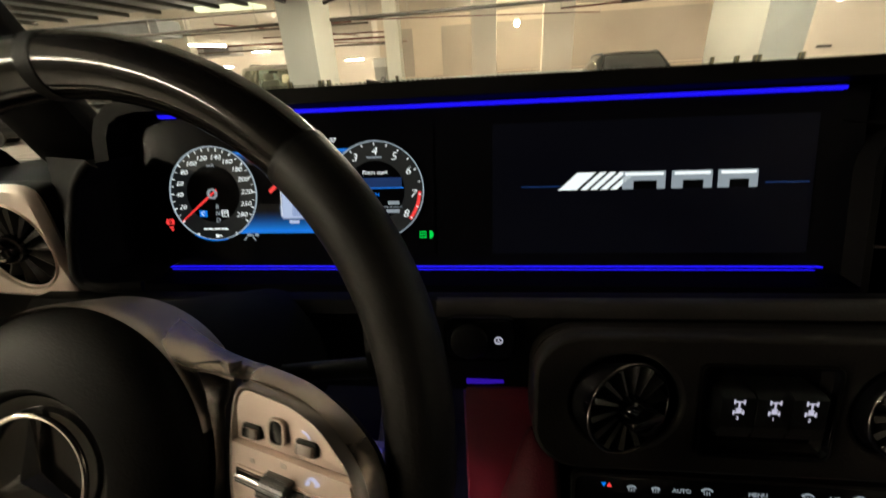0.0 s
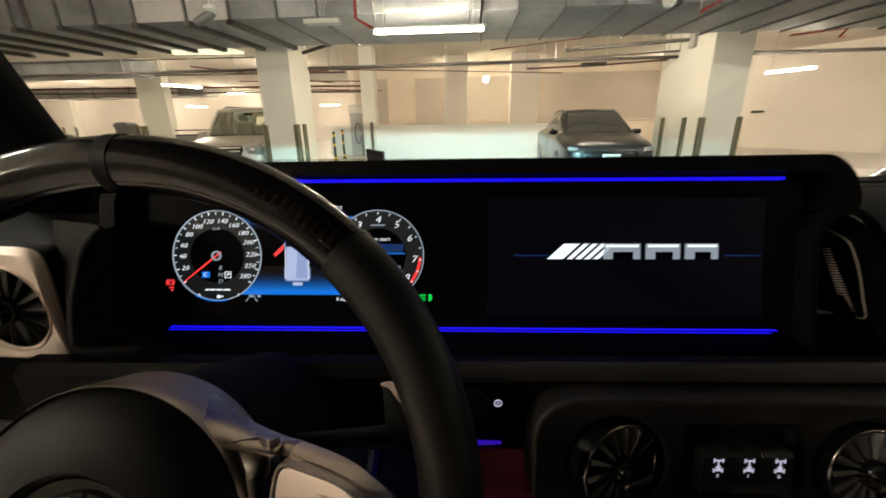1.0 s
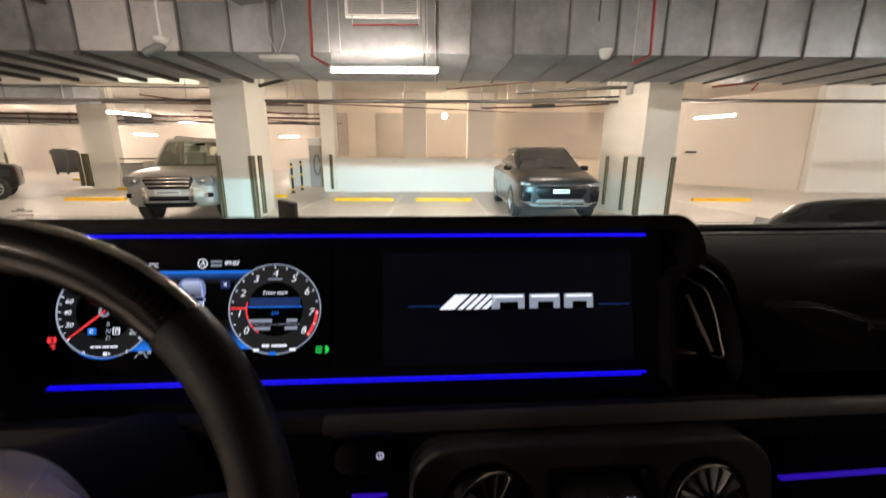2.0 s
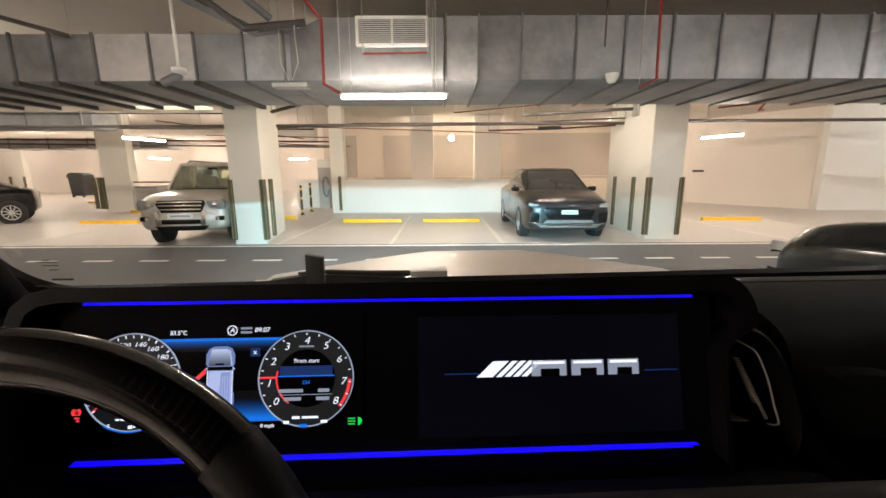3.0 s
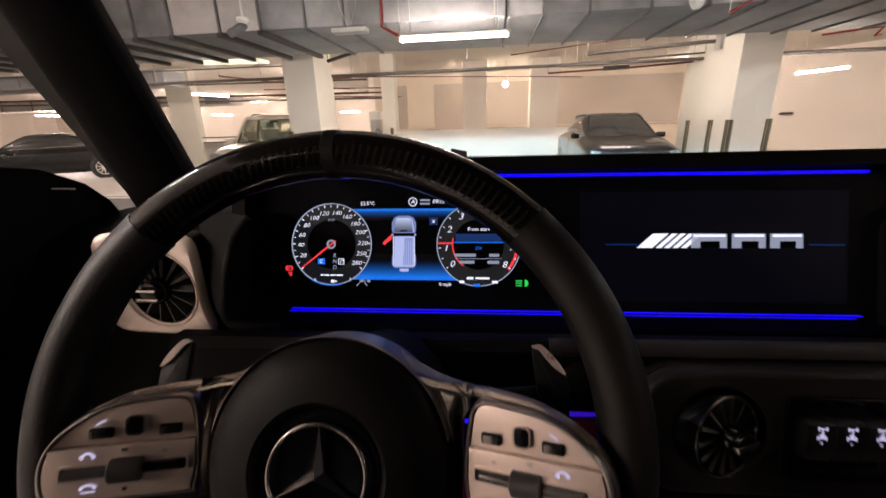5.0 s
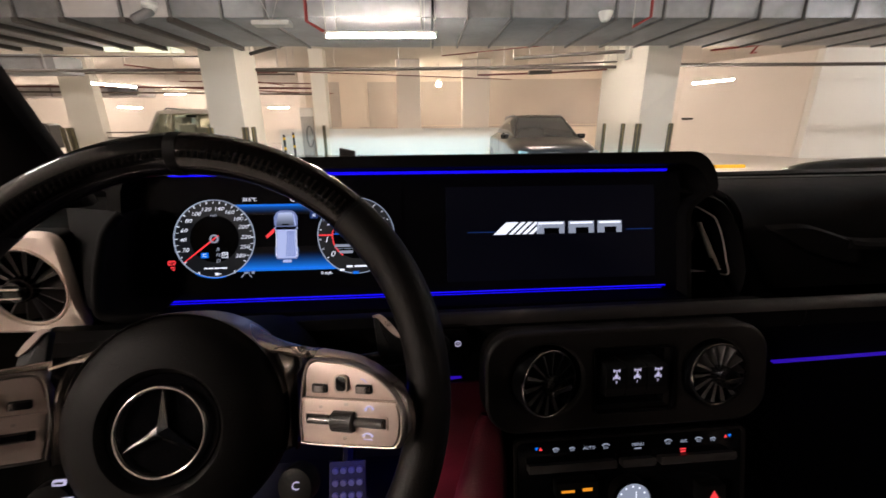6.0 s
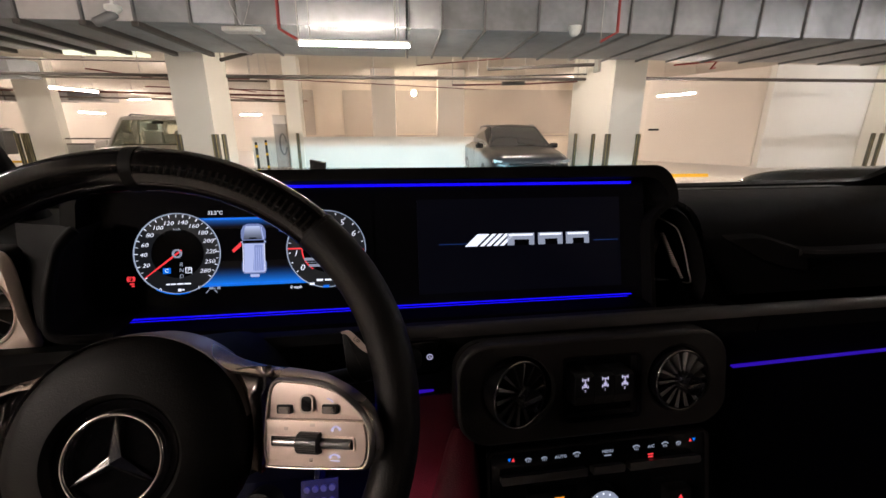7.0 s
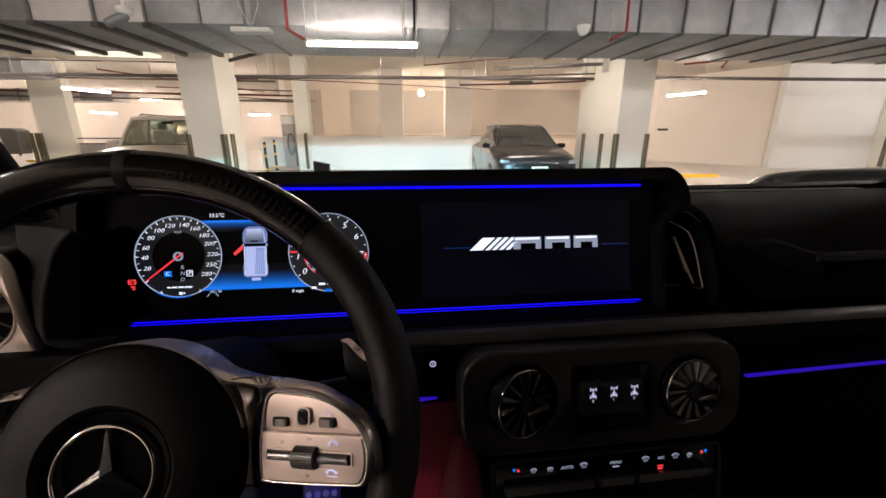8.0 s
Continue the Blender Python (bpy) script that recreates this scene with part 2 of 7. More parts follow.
def part(name, bm, material, parent=None, label="", smooth=True):
    me = bpy.data.meshes.new(name)
    bm.normal_update()
    bm.to_mesh(me)
    bm.free()
    me.materials.append(material)
    if smooth:
        for p in me.polygons:
            p.use_smooth = True
        me.set_sharp_from_angle(angle=radians(38))
    ob = new(name, me)
    if parent is not None:
        ob.parent = parent
    if label:
        tagged(ob, label)
    return ob


def thing(name, label, category, m=None, group="", kind=""):
    ob = new(name)
    ob.empty_display_size = 0.05
    ob.matrix_world = m if m is not None else Matrix.Identity(4)
    return tagged(ob, label, category, group, kind)


def box(x0, x1, y0, y1, z0, z1, bevel=0.0, seg=2, bm=None):
    bm = bm or bmesh.new()
    vs = [bm.verts.new((x, y, z)) for x in (x0, x1) for y in (y0, y1) for z in (z0, z1)]
    fs = [bm.faces.new([vs[i] for i in q]) for q in ((0, 1, 3, 2), (4, 6, 7, 5), (0, 4, 5, 1), (2, 3, 7, 6), (0, 2, 6, 4), (1, 5, 7, 3))]
    bmesh.ops.recalc_face_normals(bm, faces=fs)
    if bevel:
        edges = {e for f in fs for e in f.edges}
        bmesh.ops.bevel(bm, geom=list(edges), offset=bevel, segments=seg, affect="EDGES", profile=0.6)
    return bm


def prism(poly, h0, h1, axis="y", bevel=0.0, seg=2, bm=None):
    """A polygon of (a, b) pulled from h0 to h1 along an axis: y takes (x, z), z takes (x, y), x takes (y, z)."""
    bm = bm or bmesh.new()
    put = {"y": lambda a, b, h: (a, h, b), "z": lambda a, b, h: (a, b, h), "x": lambda a, b, h: (h, a, b)}[axis]
    lo = [bm.verts.new(put(a, b, h0)) for a, b in poly]
    hi = [bm.verts.new(put(a, b, h1)) for a, b in poly]
    fs = [bm.faces.new(lo), bm.faces.new(list(reversed(hi)))]
    fs += [bm.faces.new((lo[i], hi[i], hi[(i + 1) % len(lo)], lo[(i + 1) % len(lo)])) for i in range(len(lo))]
    bmesh.ops.recalc_face_normals(bm, faces=fs)
    if bevel:
        rims = list(fs[0].edges) + list(fs[1].edges)
        bmesh.ops.bevel(bm, geom=rims, offset=bevel, segments=seg, affect="EDGES", profile=0.6)
    return bm


def rounded(x0, x1, z0, z1, r, n=6):
    """Corners of a rounded rectangle."""
    out = []
    for cx, cz, a in ((x1 - r, z1 - r, 0), (x0 + r, z1 - r, 90), (x0 + r, z0 + r, 180), (x1 - r, z0 + r, 270)):
        out += [(cx + r * math.cos(radians(a + 90 * k / n)), cz + r * math.sin(radians(a + 90 * k / n))) for k in range(n + 1)]
    return out


def disc_poly(cx, cz, r, n=32, a0=0, a1=360):
    full = abs(a1 - a0) >= 360
    return [(cx + r * math.cos(radians(a0 + (a1 - a0) * k / (n if full else n - 1))), cz + r * math.sin(radians(a0 + (a1 - a0) * k / (n if full else n - 1)))) for k in range(n)]


def band(cx, cz, r0, r1, h0, h1, a0=0, a1=360, n=48, axis="y", bm=None):
    """A flat ring or arc with thickness."""
    bm = bm or bmesh.new()
    put = {"y": lambda a, b, h: (a, h, b), "z": lambda a, b, h: (a, b, h), "x": lambda a, b, h: (h, a, b)}[axis]
    full = abs(a1 - a0) >= 360
    m = n if full else n + 1
    rows = []
    for k in range(m):
        a = radians(a0 + (a1 - a0) * k / n)
        rows.append([bm.verts.new(put(cx + r * math.cos(a), cz + r * math.sin(a), h)) for r, h in ((r0, h0), (r1, h0), (r1, h1), (r0, h1))])
    fs = []
    for k in range(n):
        a, b = rows[k], rows[(k + 1) % m]
        fs += [bm.faces.new((a[i], a[(i + 1) % 4], b[(i + 1) % 4], b[i])) for i in range(4)]
    if not full:
        fs += [bm.faces.new(rows[0]), bm.faces.new(list(reversed(rows[-1])))]
    bmesh.ops.recalc_face_normals(bm, faces=fs)
    return bm


def sweep(points, r, sides=8, closed=False, bm=None, squash=1.0):
    """A pipe along points; r may be a list."""
    bm = bm or bmesh.new()
    pts = [Vector(p) for p in points]
    n = len(pts)
    rings = []
    up = None
    for i, p in enumerate(pts):
        a = pts[i - 1] if (i > 0 or closed) else p
        b = pts[(i + 1) % n] if (i < n - 1 or closed) else p
        d = (b - a).normalized()
        if up is None:
            up = Vector((0, 0, 1)) if abs(d.z) < 0.9 else Vector((0, 1, 0))
        s = d.cross(up).normalized()
        up = s.cross(d).normalized()
        ri = r[i] if isinstance(r, (list, tuple)) else r
        rings.append([bm.verts.new(p + ri * (math.cos(2 * math.pi * k / sides) * s + squash * math.sin(2 * math.pi * k / sides) * up)) for k in range(sides)])
    fs = []
    for i in range(n if closed else n - 1):
        a, b = rings[i], rings[(i + 1) % n]
        fs += [bm.faces.new((a[k], a[(k + 1) % sides], b[(k + 1) % sides], b[k])) for k in range(sides)]
    if not closed:
        fs += [bm.faces.new(list(reversed(rings[0]))), bm.faces.new(rings[-1])]
    bmesh.ops.recalc_face_normals(bm, faces=fs)
    return bm


def lathe(profile, sides=32, m=None, bm=None):
    """Rows of (radius, height) turned about the z axis, then moved by m."""
    bm = bm or bmesh.new()
    m = m or Matrix.Identity(4)
    rows = [[bm.verts.new(m @ Vector((r * math.cos(2 * math.pi * k / sides), r * math.sin(2 * math.pi * k / sides), h))) for k in range(sides)] for r, h in profile]
    fs = []
    for a, b in zip(rows, rows[1:]):
        fs += [bm.faces.new((a[k], a[(k + 1) % sides], b[(k + 1) % sides], b[k])) for k in range(sides)]
    fs += [bm.faces.new(list(reversed(rows[0]))), bm.faces.new(rows[-1])]
    bmesh.ops.recalc_face_normals(bm, faces=fs)
    return bm


def moved(bm, m):
    bmesh.ops.transform(bm, matrix=m, verts=bm.verts)
    return bm


def loft(rows, close_ends=True, closed=False, bm=None):
    """A skin over rows of points."""
    bm = bm or bmesh.new()
    vs = [[bm.verts.new(p) for p in row] for row in rows]
    fs = []
    m = len(rows[0])
    for a, b in zip(vs, vs[1:]):
        for k in range(m if closed else m - 1):
            fs.append(bm.faces.new((a[k], a[(k + 1) % m], b[(k + 1) % m], b[k])))
    if close_ends:
        fs += [bm.faces.new(list(reversed(vs[0]))), bm.faces.new(vs[-1])]
    bmesh.ops.recalc_face_normals(bm, faces=fs)
    return bm


def words(name, body, size, m, material, parent, align="CENTER", shear=0.0, wide=1.0, thin=0.0):
    """Lettering in the built-in font, as a mesh a hair thick."""
    cu = bpy.data.curves.new(name, "FONT")
    cu.body, cu.size, cu.align_x, cu.align_y, cu.shear, cu.extrude, cu.resolution_u = body, size, align, "CENTER", shear, 0.0002, 2
    cu.offset = -thin
    tmp = bpy.data.objects.new(name, cu)
    me = bpy.data.meshes.new_from_object(tmp)
    bpy.data.objects.remove(tmp)
    me.transform(m @ Matrix.Diagonal((wide, 1, 1, 1)))
    me.materials.clear()
    me.materials.append(material)
    ob = new(name, me)
    ob.parent = parent
    return ob


# ---- garage: the large structure ----
def slab(name, bm, material, label, category=""):
    return tagged(part(name, bm, material, None, smooth=False), label, category or name.split("_")[0], kind="structure")


slab("floor", box(-40, 24, -12, 40, -0.3, 0), FLOOR, "pale beige epoxy-coated garage floor with faint tyre marks", "floor")
slab("road", box(-40, 24, 2.95, 8.19, 0.0, 0.004), AISLE, "grey driving aisle between the parking bays", "road")
slab("gutter", box(-40, 24, 8.36, 8.44, 0.0, 0.003), AISLE, "thin dark drain line along the bays", "drain")
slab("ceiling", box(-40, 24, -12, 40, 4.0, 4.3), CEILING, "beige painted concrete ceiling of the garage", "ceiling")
slab("wall_north", box(-6.2, 13.6, 22.0, 22.3, 0, 4.0), BACK_WALL, "beige painted back wall of the ramp", "wall")
slab("wall_north_west", box(-40, -6.2, 34.0, 34.3, 0, 4.0), WALL, "pale painted far wall of the garage", "wall")
slab("wall_ramp_side", box(-6.5, -6.2, 22.0, 34.3, 0, 4.0), WALL, "pale painted side wall beside the ramp", "wall")
slab("wall_south", box(-40, 24, -12.3, -12, 0, 4.0), WALL, "pale painted rear wall of the garage", "wall")
slab("wall_west", box(-40.3, -40, -12.3, 40, 0, 4.0), WALL, "pale painted end wall of the garage", "wall")
slab("wall_east_far", box(24, 24.3, -12.3, 40, 0, 4.0), WALL, "pale painted end wall of the garage", "wall")
slab("wall_east", prism([(13.3, 22.3), (13.6, 22.3), (16.6, 15.9), (16.3, 15.6), (15.0, 15.9), (12.55, 20.1), (12.3, 22.0)], 0, 4.0, "z"), WALL, "cream painted wall with a plain service door", "wall")
slab("wall_pier", box(14.9, 19.6, 15.45, 15.75, 0, 4.0), WALL_WHITE, "white painted wall pier beside the bays", "wall")
slab("low_wall", box(-3.7, 5.2, 15.5, 15.7, 0, 1.27), WALL_WHITE, "white low parapet wall behind the parking bays", "wall")
slab("kerb", box(-3.37, 5.2, 15.3, 15.5, 0, 0.02), WALL_WHITE, "low white kerb at the foot of the parapet", "kerb")
# recesses of the ramp wall: flat sheets with the shade put into their colour
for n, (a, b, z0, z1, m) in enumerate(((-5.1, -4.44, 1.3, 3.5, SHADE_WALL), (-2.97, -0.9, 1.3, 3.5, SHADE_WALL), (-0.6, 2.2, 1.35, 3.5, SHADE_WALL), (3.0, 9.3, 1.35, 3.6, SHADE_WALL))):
    slab("wall_panel", box(a, b, 21.95, 22.0, z0, z1), m, "grey-brown flat panel on the ramp wall, recess shade put into its colour", "wall")
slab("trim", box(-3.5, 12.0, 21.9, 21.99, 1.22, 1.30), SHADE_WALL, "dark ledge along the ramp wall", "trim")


# painted lines
def line(x0, x1, y0, y1):
    slab("marking", box(x0, x1, y0, y1, 0.0, 0.005), LINE, "worn white parking bay line on the floor", "marking")


for x in (-12.9, -9.4, -3.45, -0.98, 1.48, 8.0, 10.4):
    line(x - 0.05, x + 0.05, 8.5, 14.2)
line(-40, 24, 8.22, 8.30)
for x in (-1.05, 1.45, 3.9):
    line(x - 0.05, x + 0.05, -2.6, 2.6)
dash = None
for k in range(-18, 12):
    m = pose(k + 0.02, 6.85, 0.004)
    if dash is None:
        dash = tagged(part("lane_dash", box(-0.25, 0.25, -0.05, 0.05, 0, 0.003), LINE, smooth=False), "short white lane dash on the grey aisle", "marking", "dashes along the aisle")
        dash.matrix_world = m
    else:
        copy_thing(dash, m)


# ---- columns with striped corner guards ----
def column(name, foot, h, guards, material=COLUMN):
    """foot: corners in plan, guards: (x, y) of guarded corners."""
    ob = thing(name, "white painted concrete column with black-and-yellow corner guards", "column", kind="structure")
    part("shaft", prism(foot, 0, h, "z", 0.02, 2), material, ob)
    for gx, gy, sx, sy in guards:
        g = part("corner_guard", box(gx - 0.055 if sx < 0 else gx - 0.055, gx + 0.055, gy - 0.055, gy + 0.055, 0.10, 1.40, 0.012), GUARD_DK, ob, "dark rubber corner guard")
        for o in (-0.036, 0.036):
            part("stripe", box(gx + o - 0.006, gx + o + 0.006, gy - 0.0585, gy - 0.054, 0.10, 1.40), GUARD_Y, g, "yellow reflective stripe", False)
    return ob


column("column", [(-4.37, 8.51), (-3.68, 8.51), (-4.1, 10.6), (-4.6, 10.6)], 4.0, [(-4.37, 8.53, -1, 0), (-3.69, 8.53, 1, 0), (-3.78, 9.1, 1, 0)])
column("column", [(4.78, 8.9), (5.52, 8.9), (5.5, 11.35), (4.86, 11.35)], 4.0, [(4.79, 8.92, -1, 0), (5.51, 8.92, 1, 0), (4.80, 9.62, -1, 0), (4.84, 10.75, -1, 0)])
column("column", [(-4.10, 15.45), (-3.60, 15.45), (-3.60, 15.95), (-4.10, 15.95)], 4.0, [(-3.78, 15.45, 1, 0)])
column("column", [(-13.80, 16.5), (-12.62, 16.5), (-12.70, 17.0), (-13.80, 17.0)], 4.0, [(-14.3, 16.7, 1, 0), (-13.75, 16.5, -1, 0), (-14.0, 16.6, 1, 0)])
column("column", [(-1.2, 18.0), (-0.2, 18.0), (-0.2, 18.7), (-1.2, 18.7)], 4.0, [], WALL)
column("column", [(1.63, 18.0), (2.79, 18.0), (2.79, 18.7), (1.63, 18.7)], 4.0, [], WALL)
column("column", [(-30.65, 29.0), (-29.75, 29.0), (-29.75, 29.4), (-30.65, 29.4)], 4.0, [(-30.75, 28.9, 1, 0), (-29.75, 28.9, 1, 0)])
column("column", [(19.3, 14.6), (20.1, 14.6), (20.1, 15.4), (19.3, 15.4)], 4.0, [(18.9, 14.6, 1, 0), (19.3, 14.6, 1, 0), (20.0, 14.6, 1, 0)])
column("column", [(-4.37, -8.5), (-3.68, -8.5), (-3.68, -7.5), (-4.37, -7.5)], 4.0, [])
column("column", [(4.78, -8.5), (5.52, -8.5), (5.52, -7.5), (4.78, -7.5)], 4.0, [])
guard_post = thing("guard_rail_post", "yellow and black corner guard beside the column", "corner guard")
part("post", box(5.02, 5.10, 11.4, 11.5, 0.1, 1.4, 0.012), BLACK_PAINT, guard_post)


# ---- service door and sign on the east wall ----
door = thing("door_1", "cream painted service door in the wall", "door", pose(12.415, 21.03, 0, 0, 0, -82.5), kind="structure")
part("leaf", box(-0.5, 0.5, -0.010, 0.0, 0.01, 2.1), WALL, door)
part("frame", prism([(-0.58, 0), (-0.52, 0), (-0.52, 2.12), (0.52, 2.12), (0.52, 0), (0.58, 0), (0.58, 2.18), (-0.58, 2.18)], -0.016, 0.0), WALL, door)
part("handle", box(0.38, 0.44, -0.05, -0.010, 1.02, 1.04, 0.006), GALV_DK, door)
sign = thing("door_sign", "small black sign plate on the cream wall", "sign", pose(12.72, 19.58, 1.55, 0, 0, -60.3))
part("plate", box(-0.26, 0.26, -0.03, 0.0, -0.05, 0.05, 0.006), BLACK_PAINT, sign)


# ---- wheel stops ----
def wheel_stop(x0, x1, y):
    ob = thing("wheel_stop", "yellow painted concrete wheel stop on the bay floor", "wheel stop", pose((x0 + x1) / 2, y, 0), "wheel stops")
    half = (x1 - x0) / 2
    part("block", prism([(-0.08, 0), (0.08, 0), (0.05, 0.1), (-0.05, 0.1)], -half, half, "x", 0.012), YELLOW, ob)
    for s in (-0.7, 0.7):
        part("bolt", lathe([(0.015, 0.1), (0.015, 0.106), (0.008, 0.11)], 10, pose(s * half, 0, 0)), GALV_DK, ob)


for a, b, y in ((-2.95, -1.13, 12.38), (-0.44, 1.34, 12.38), (8.38, 10.24, 12.38), (-11.2, -9.4, 12.38), (2.2, 3.9, 13.4), (-6.6, -4.8, 13.4), (-18.9, -16.2, 21.5), (-19.4, -17.0, 14.9), (-12.4, -9.3, 16.0)):
    wheel_stop(a, b, y)


# ---- flexible bollards ----
def bollard(x, y, h=1.1):
    ob = thing("bollard", "thin black flexible bollard with yellow reflective bands", "bollard", pose(x, y, 0), "bollards by the column")
    part("post", lathe([(0.075, 0), (0.075, 0.03), (0.045, 0.05), (0.042, h - 0.03), (0.03, h)], 16), BLACK_PAINT, ob)
    for z in (0.14, 0.62, h - 0.14):
        part("band", lathe([(0.0445, z - 0.045), (0.0465, z - 0.04), (0.0465, z + 0.04), (0.0445, z + 0.045)], 16), YELLOW, ob, "yellow reflective band")


bollard(-5.06, 14.75)
bollard(-5.14, 16.05, 1.15)

# charging pillar behind the bollards
pump = thing("charging_pillar", "white and grey upright charging pillar on the floor", "charging pillar", pose(-4.98, 17.6, 0))
part("body", box(-0.24, 0.24, -0.15, 0.15, 0, 2.05, 0.04, 3), PIPE_GREY, pump)
part("head", box(-0.25, 0.25, -0.16, 0.16, 1.75, 2.1, 0.04, 3), WHITE_PL, pump, "white head of the pillar")
part("hose", sweep([(0.1 + 0.13 * math.cos(a), -0.2, 0.95 + 0.42 * math.sin(a)) for a in np.linspace(0.2, 6.0, 24)], 0.03), GALV_DK, pump, "coiled grey charging hose")

# low wall behind the left column
slab("low_wall", box(-6.3, -4.1, 17.9, 18.1, 0, 1.25), WALL_WHITE, "white low wall behind the bollards", "wall")

# ---- railing at the ramp ----
rail = thing("railing", "dark metal railing with thin upright bars", "railing", pose(-12.85, 16.7, 0))
part("infill_panel", box(0.05, 1.15, -0.02, 0.0, 0.12, 0.98), PIPE_GREY, rail, "pale grey infill panel of the railing", False)
for z in (1.2, 1.0, 0.1):
    part("rail", sweep([(0, 0, z), (5.2, 0, z)], 0.028), RAIL_PAINT, rail)
for k in range(44):
    part("baluster", box(k * 0.12 - 0.008, k * 0.12 + 0.008, -0.008, 0.008, 0.1, 1.0), RAIL_PAINT, rail, smooth=False)
for x in (0, 2.6, 5.2):
    part("post", box(x - 0.03, x + 0.03, -0.03, 0.03, 0, 1.22, 0.006), RAIL_PAINT, rail)

# wheelie bin by the far column
waste = thing("waste_bin", "large dark grey wheeled waste bin by the wall", "bin", pose(-24.2, 27.2, 0) @ Matrix.Diagonal((0.68, 0.8, 1.06, 1)))
part("tub", prism([(-0.62, 0.12), (0.62, 0.12), (0.78, 1.3), (-0.78, 1.3)], -0.5, 0.5, "y", 0.05), BLACK_PAINT, waste)
part("lid", prism([(-0.85, 1.28), (0.85, 1.28), (0.8, 1.42), (0.45, 1.56), (-0.45, 1.56), (-0.8, 1.42)], -0.56, 0.56, "y", 0.04), BLACK_PAINT, waste)
for x in (-0.5, 0.5):
    part("wheel", lathe([(0.1, -0.03), (0.12, -0.02), (0.12, 0.02), (0.1, 0.03)], 16, pose(x, -0.45, 0.12, 0, 90, 0)), BLACK_PAINT, waste)


# ---- ducts ----
duct = thing("air_duct", "large galvanised sheet-metal air duct hung under the ceiling", "air duct")
SEGS = ((-40, -2.0, 5.97, 8.07, 2.82, 3.44), (-1.5, 0.16, 5.85, 8.07, 2.80, 3.60), (0.18, 24, 5.97, 8.07, 2.82, 3.66))
for a, b, y0, y1, z0, z1 in SEGS:
    part("section", box(a, b, y0, y1, z0, z1, 0.01), GALV, duct, "dull galvanised duct section")
part("transition", loft([[(-2.0, 5.97, 2.82), (-2.0, 8.07, 2.82), (-2.0, 8.07, 3.44), (-2.0, 5.97, 3.44)], [(-1.5, 5.85, 2.80), (-1.5, 8.07, 2.80), (-1.5, 8.07, 3.60), (-1.5, 5.85, 3.60)]], closed=True), GALV, duct)
LEFT_X = [-2.08, -2.65, -3.33, -3.96, -4.73, -5.33, -5.88] + [-6.6 - 0.72 * k for k in range(14)]
RIGHT_X = [0.20, 0.66, 1.26, 2.03, 2.72, 3.39, 4.06, 4.76, 5.41, 6.15, 7.0, 7.9, 8.8, 9.8, 10.9, 12.0]
for xs, top in ((LEFT_X, 3.44), (RIGHT_X, 3.66)):
    for x in xs:
        part("flange", box(x - 0.014, x + 0.014, 5.925, 5.97, 2.80, top + 0.02, 0.004), FLANGE, duct, "angle-iron flange of the duct")
        wide = 0.045 if x < -3 else 0.016
        part("flange", box(x - wide, x + wide, 5.925, 8.10, 2.82 - wide - 0.02, 2.82, 0.004), PIPE_DK if x < -3 else FLANGE, duct, "dark stiffener under the duct" if x < -3 else "")
    for a, b in zip(xs, xs[1:]):
        lo, hi = min(a, b) + 0.015, max(a, b) - 0.015
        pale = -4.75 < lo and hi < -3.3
        sheet = bmesh.new()
        grid = [[sheet.verts.new((lo + (hi - lo) * i / 4, 5.967 - 0.012 * (1 - abs(i / 2 - 1)) * (1 - abs(j / 2 - 1)), 2.825 + (top - 2.825) * j / 4)) for j in range(5)] for i in range(5)]
        for i in range(4):
            for j in range(4):
                sheet.faces.new((grid[i][j], grid[i + 1][j], grid[i + 1][j + 1], grid[i][j + 1]))
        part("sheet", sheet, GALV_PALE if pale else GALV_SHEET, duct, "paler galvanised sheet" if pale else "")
grille = part("grille_frame", prism(rounded(-1.03, -0.04, 3.22, 3.60, 0.004, 1), 5.80, 5.86), WHITE_PL, duct, "white framed supply grille")
part("recess", box(-0.99, -0.08, 5.797, 5.80, 3.26, 3.56), GALV_DK, grille)
part("mullion", box(-0.55, -0.52, 5.785, 5.80, 3.25, 3.57), WHITE_PL, grille)
for s in (-1.03, -0.08):
    part("stile", box(s, s + 0.04, 5.785, 5.80, 3.22, 3.60), WHITE_PL, grille)
for z in (3.22, 3.56):
    part("edge", box(-0.99, -0.08, 5.785, 5.80, z, z + 0.04), WHITE_PL, grille)
for k in range(11):
    z = 3.275 + k * 0.026
    part("slat", prism([(5.775, z), (5.80, z + 0.012), (5.80, z + 0.017), (5.775, z + 0.005)], -0.985, -0.085, "x"), WHITE_PL, grille, smooth=False)

duct2 = thing("air_duct", "long galvanised duct in the far part of the garage", "air duct")
part("section", box(-40, -14.0, 21.0, 22.4, 2.84, 3.36, 0.01), GALV_PALE, duct2)
for k in range(12):
    part("flange", box(-38 + 2 * k - 0.02, -38 + 2 * k + 0.02, 20.96, 22.44, 2.815, 3.385, 0.004), GALV_DK, duct2)
duct_left = thing("air_duct", "dull galvanised duct crossing the far bays behind the main pipe", "air duct")
part("section", box(-40, -10.6, 12.7, 13.7, 2.94, 3.42, 0.01), GALV, duct_left)
for k in range(18):
    x = -39.5 + 1.68 * k
    part("flange", box(x - 0.014, x + 0.014, 12.675, 12.7, 2.925, 3.43, 0.003), FLANGE, duct_left)
duct3 = thing("air_duct", "grey insulated duct branch near the ceiling", "air duct")
part("section", sweep([(-3.2, 5.5, 3.75), (-2.4, 6.0, 3.44), (-1.9, 6.0, 3.5)], 0.065, 4), GALV_DK, duct3)
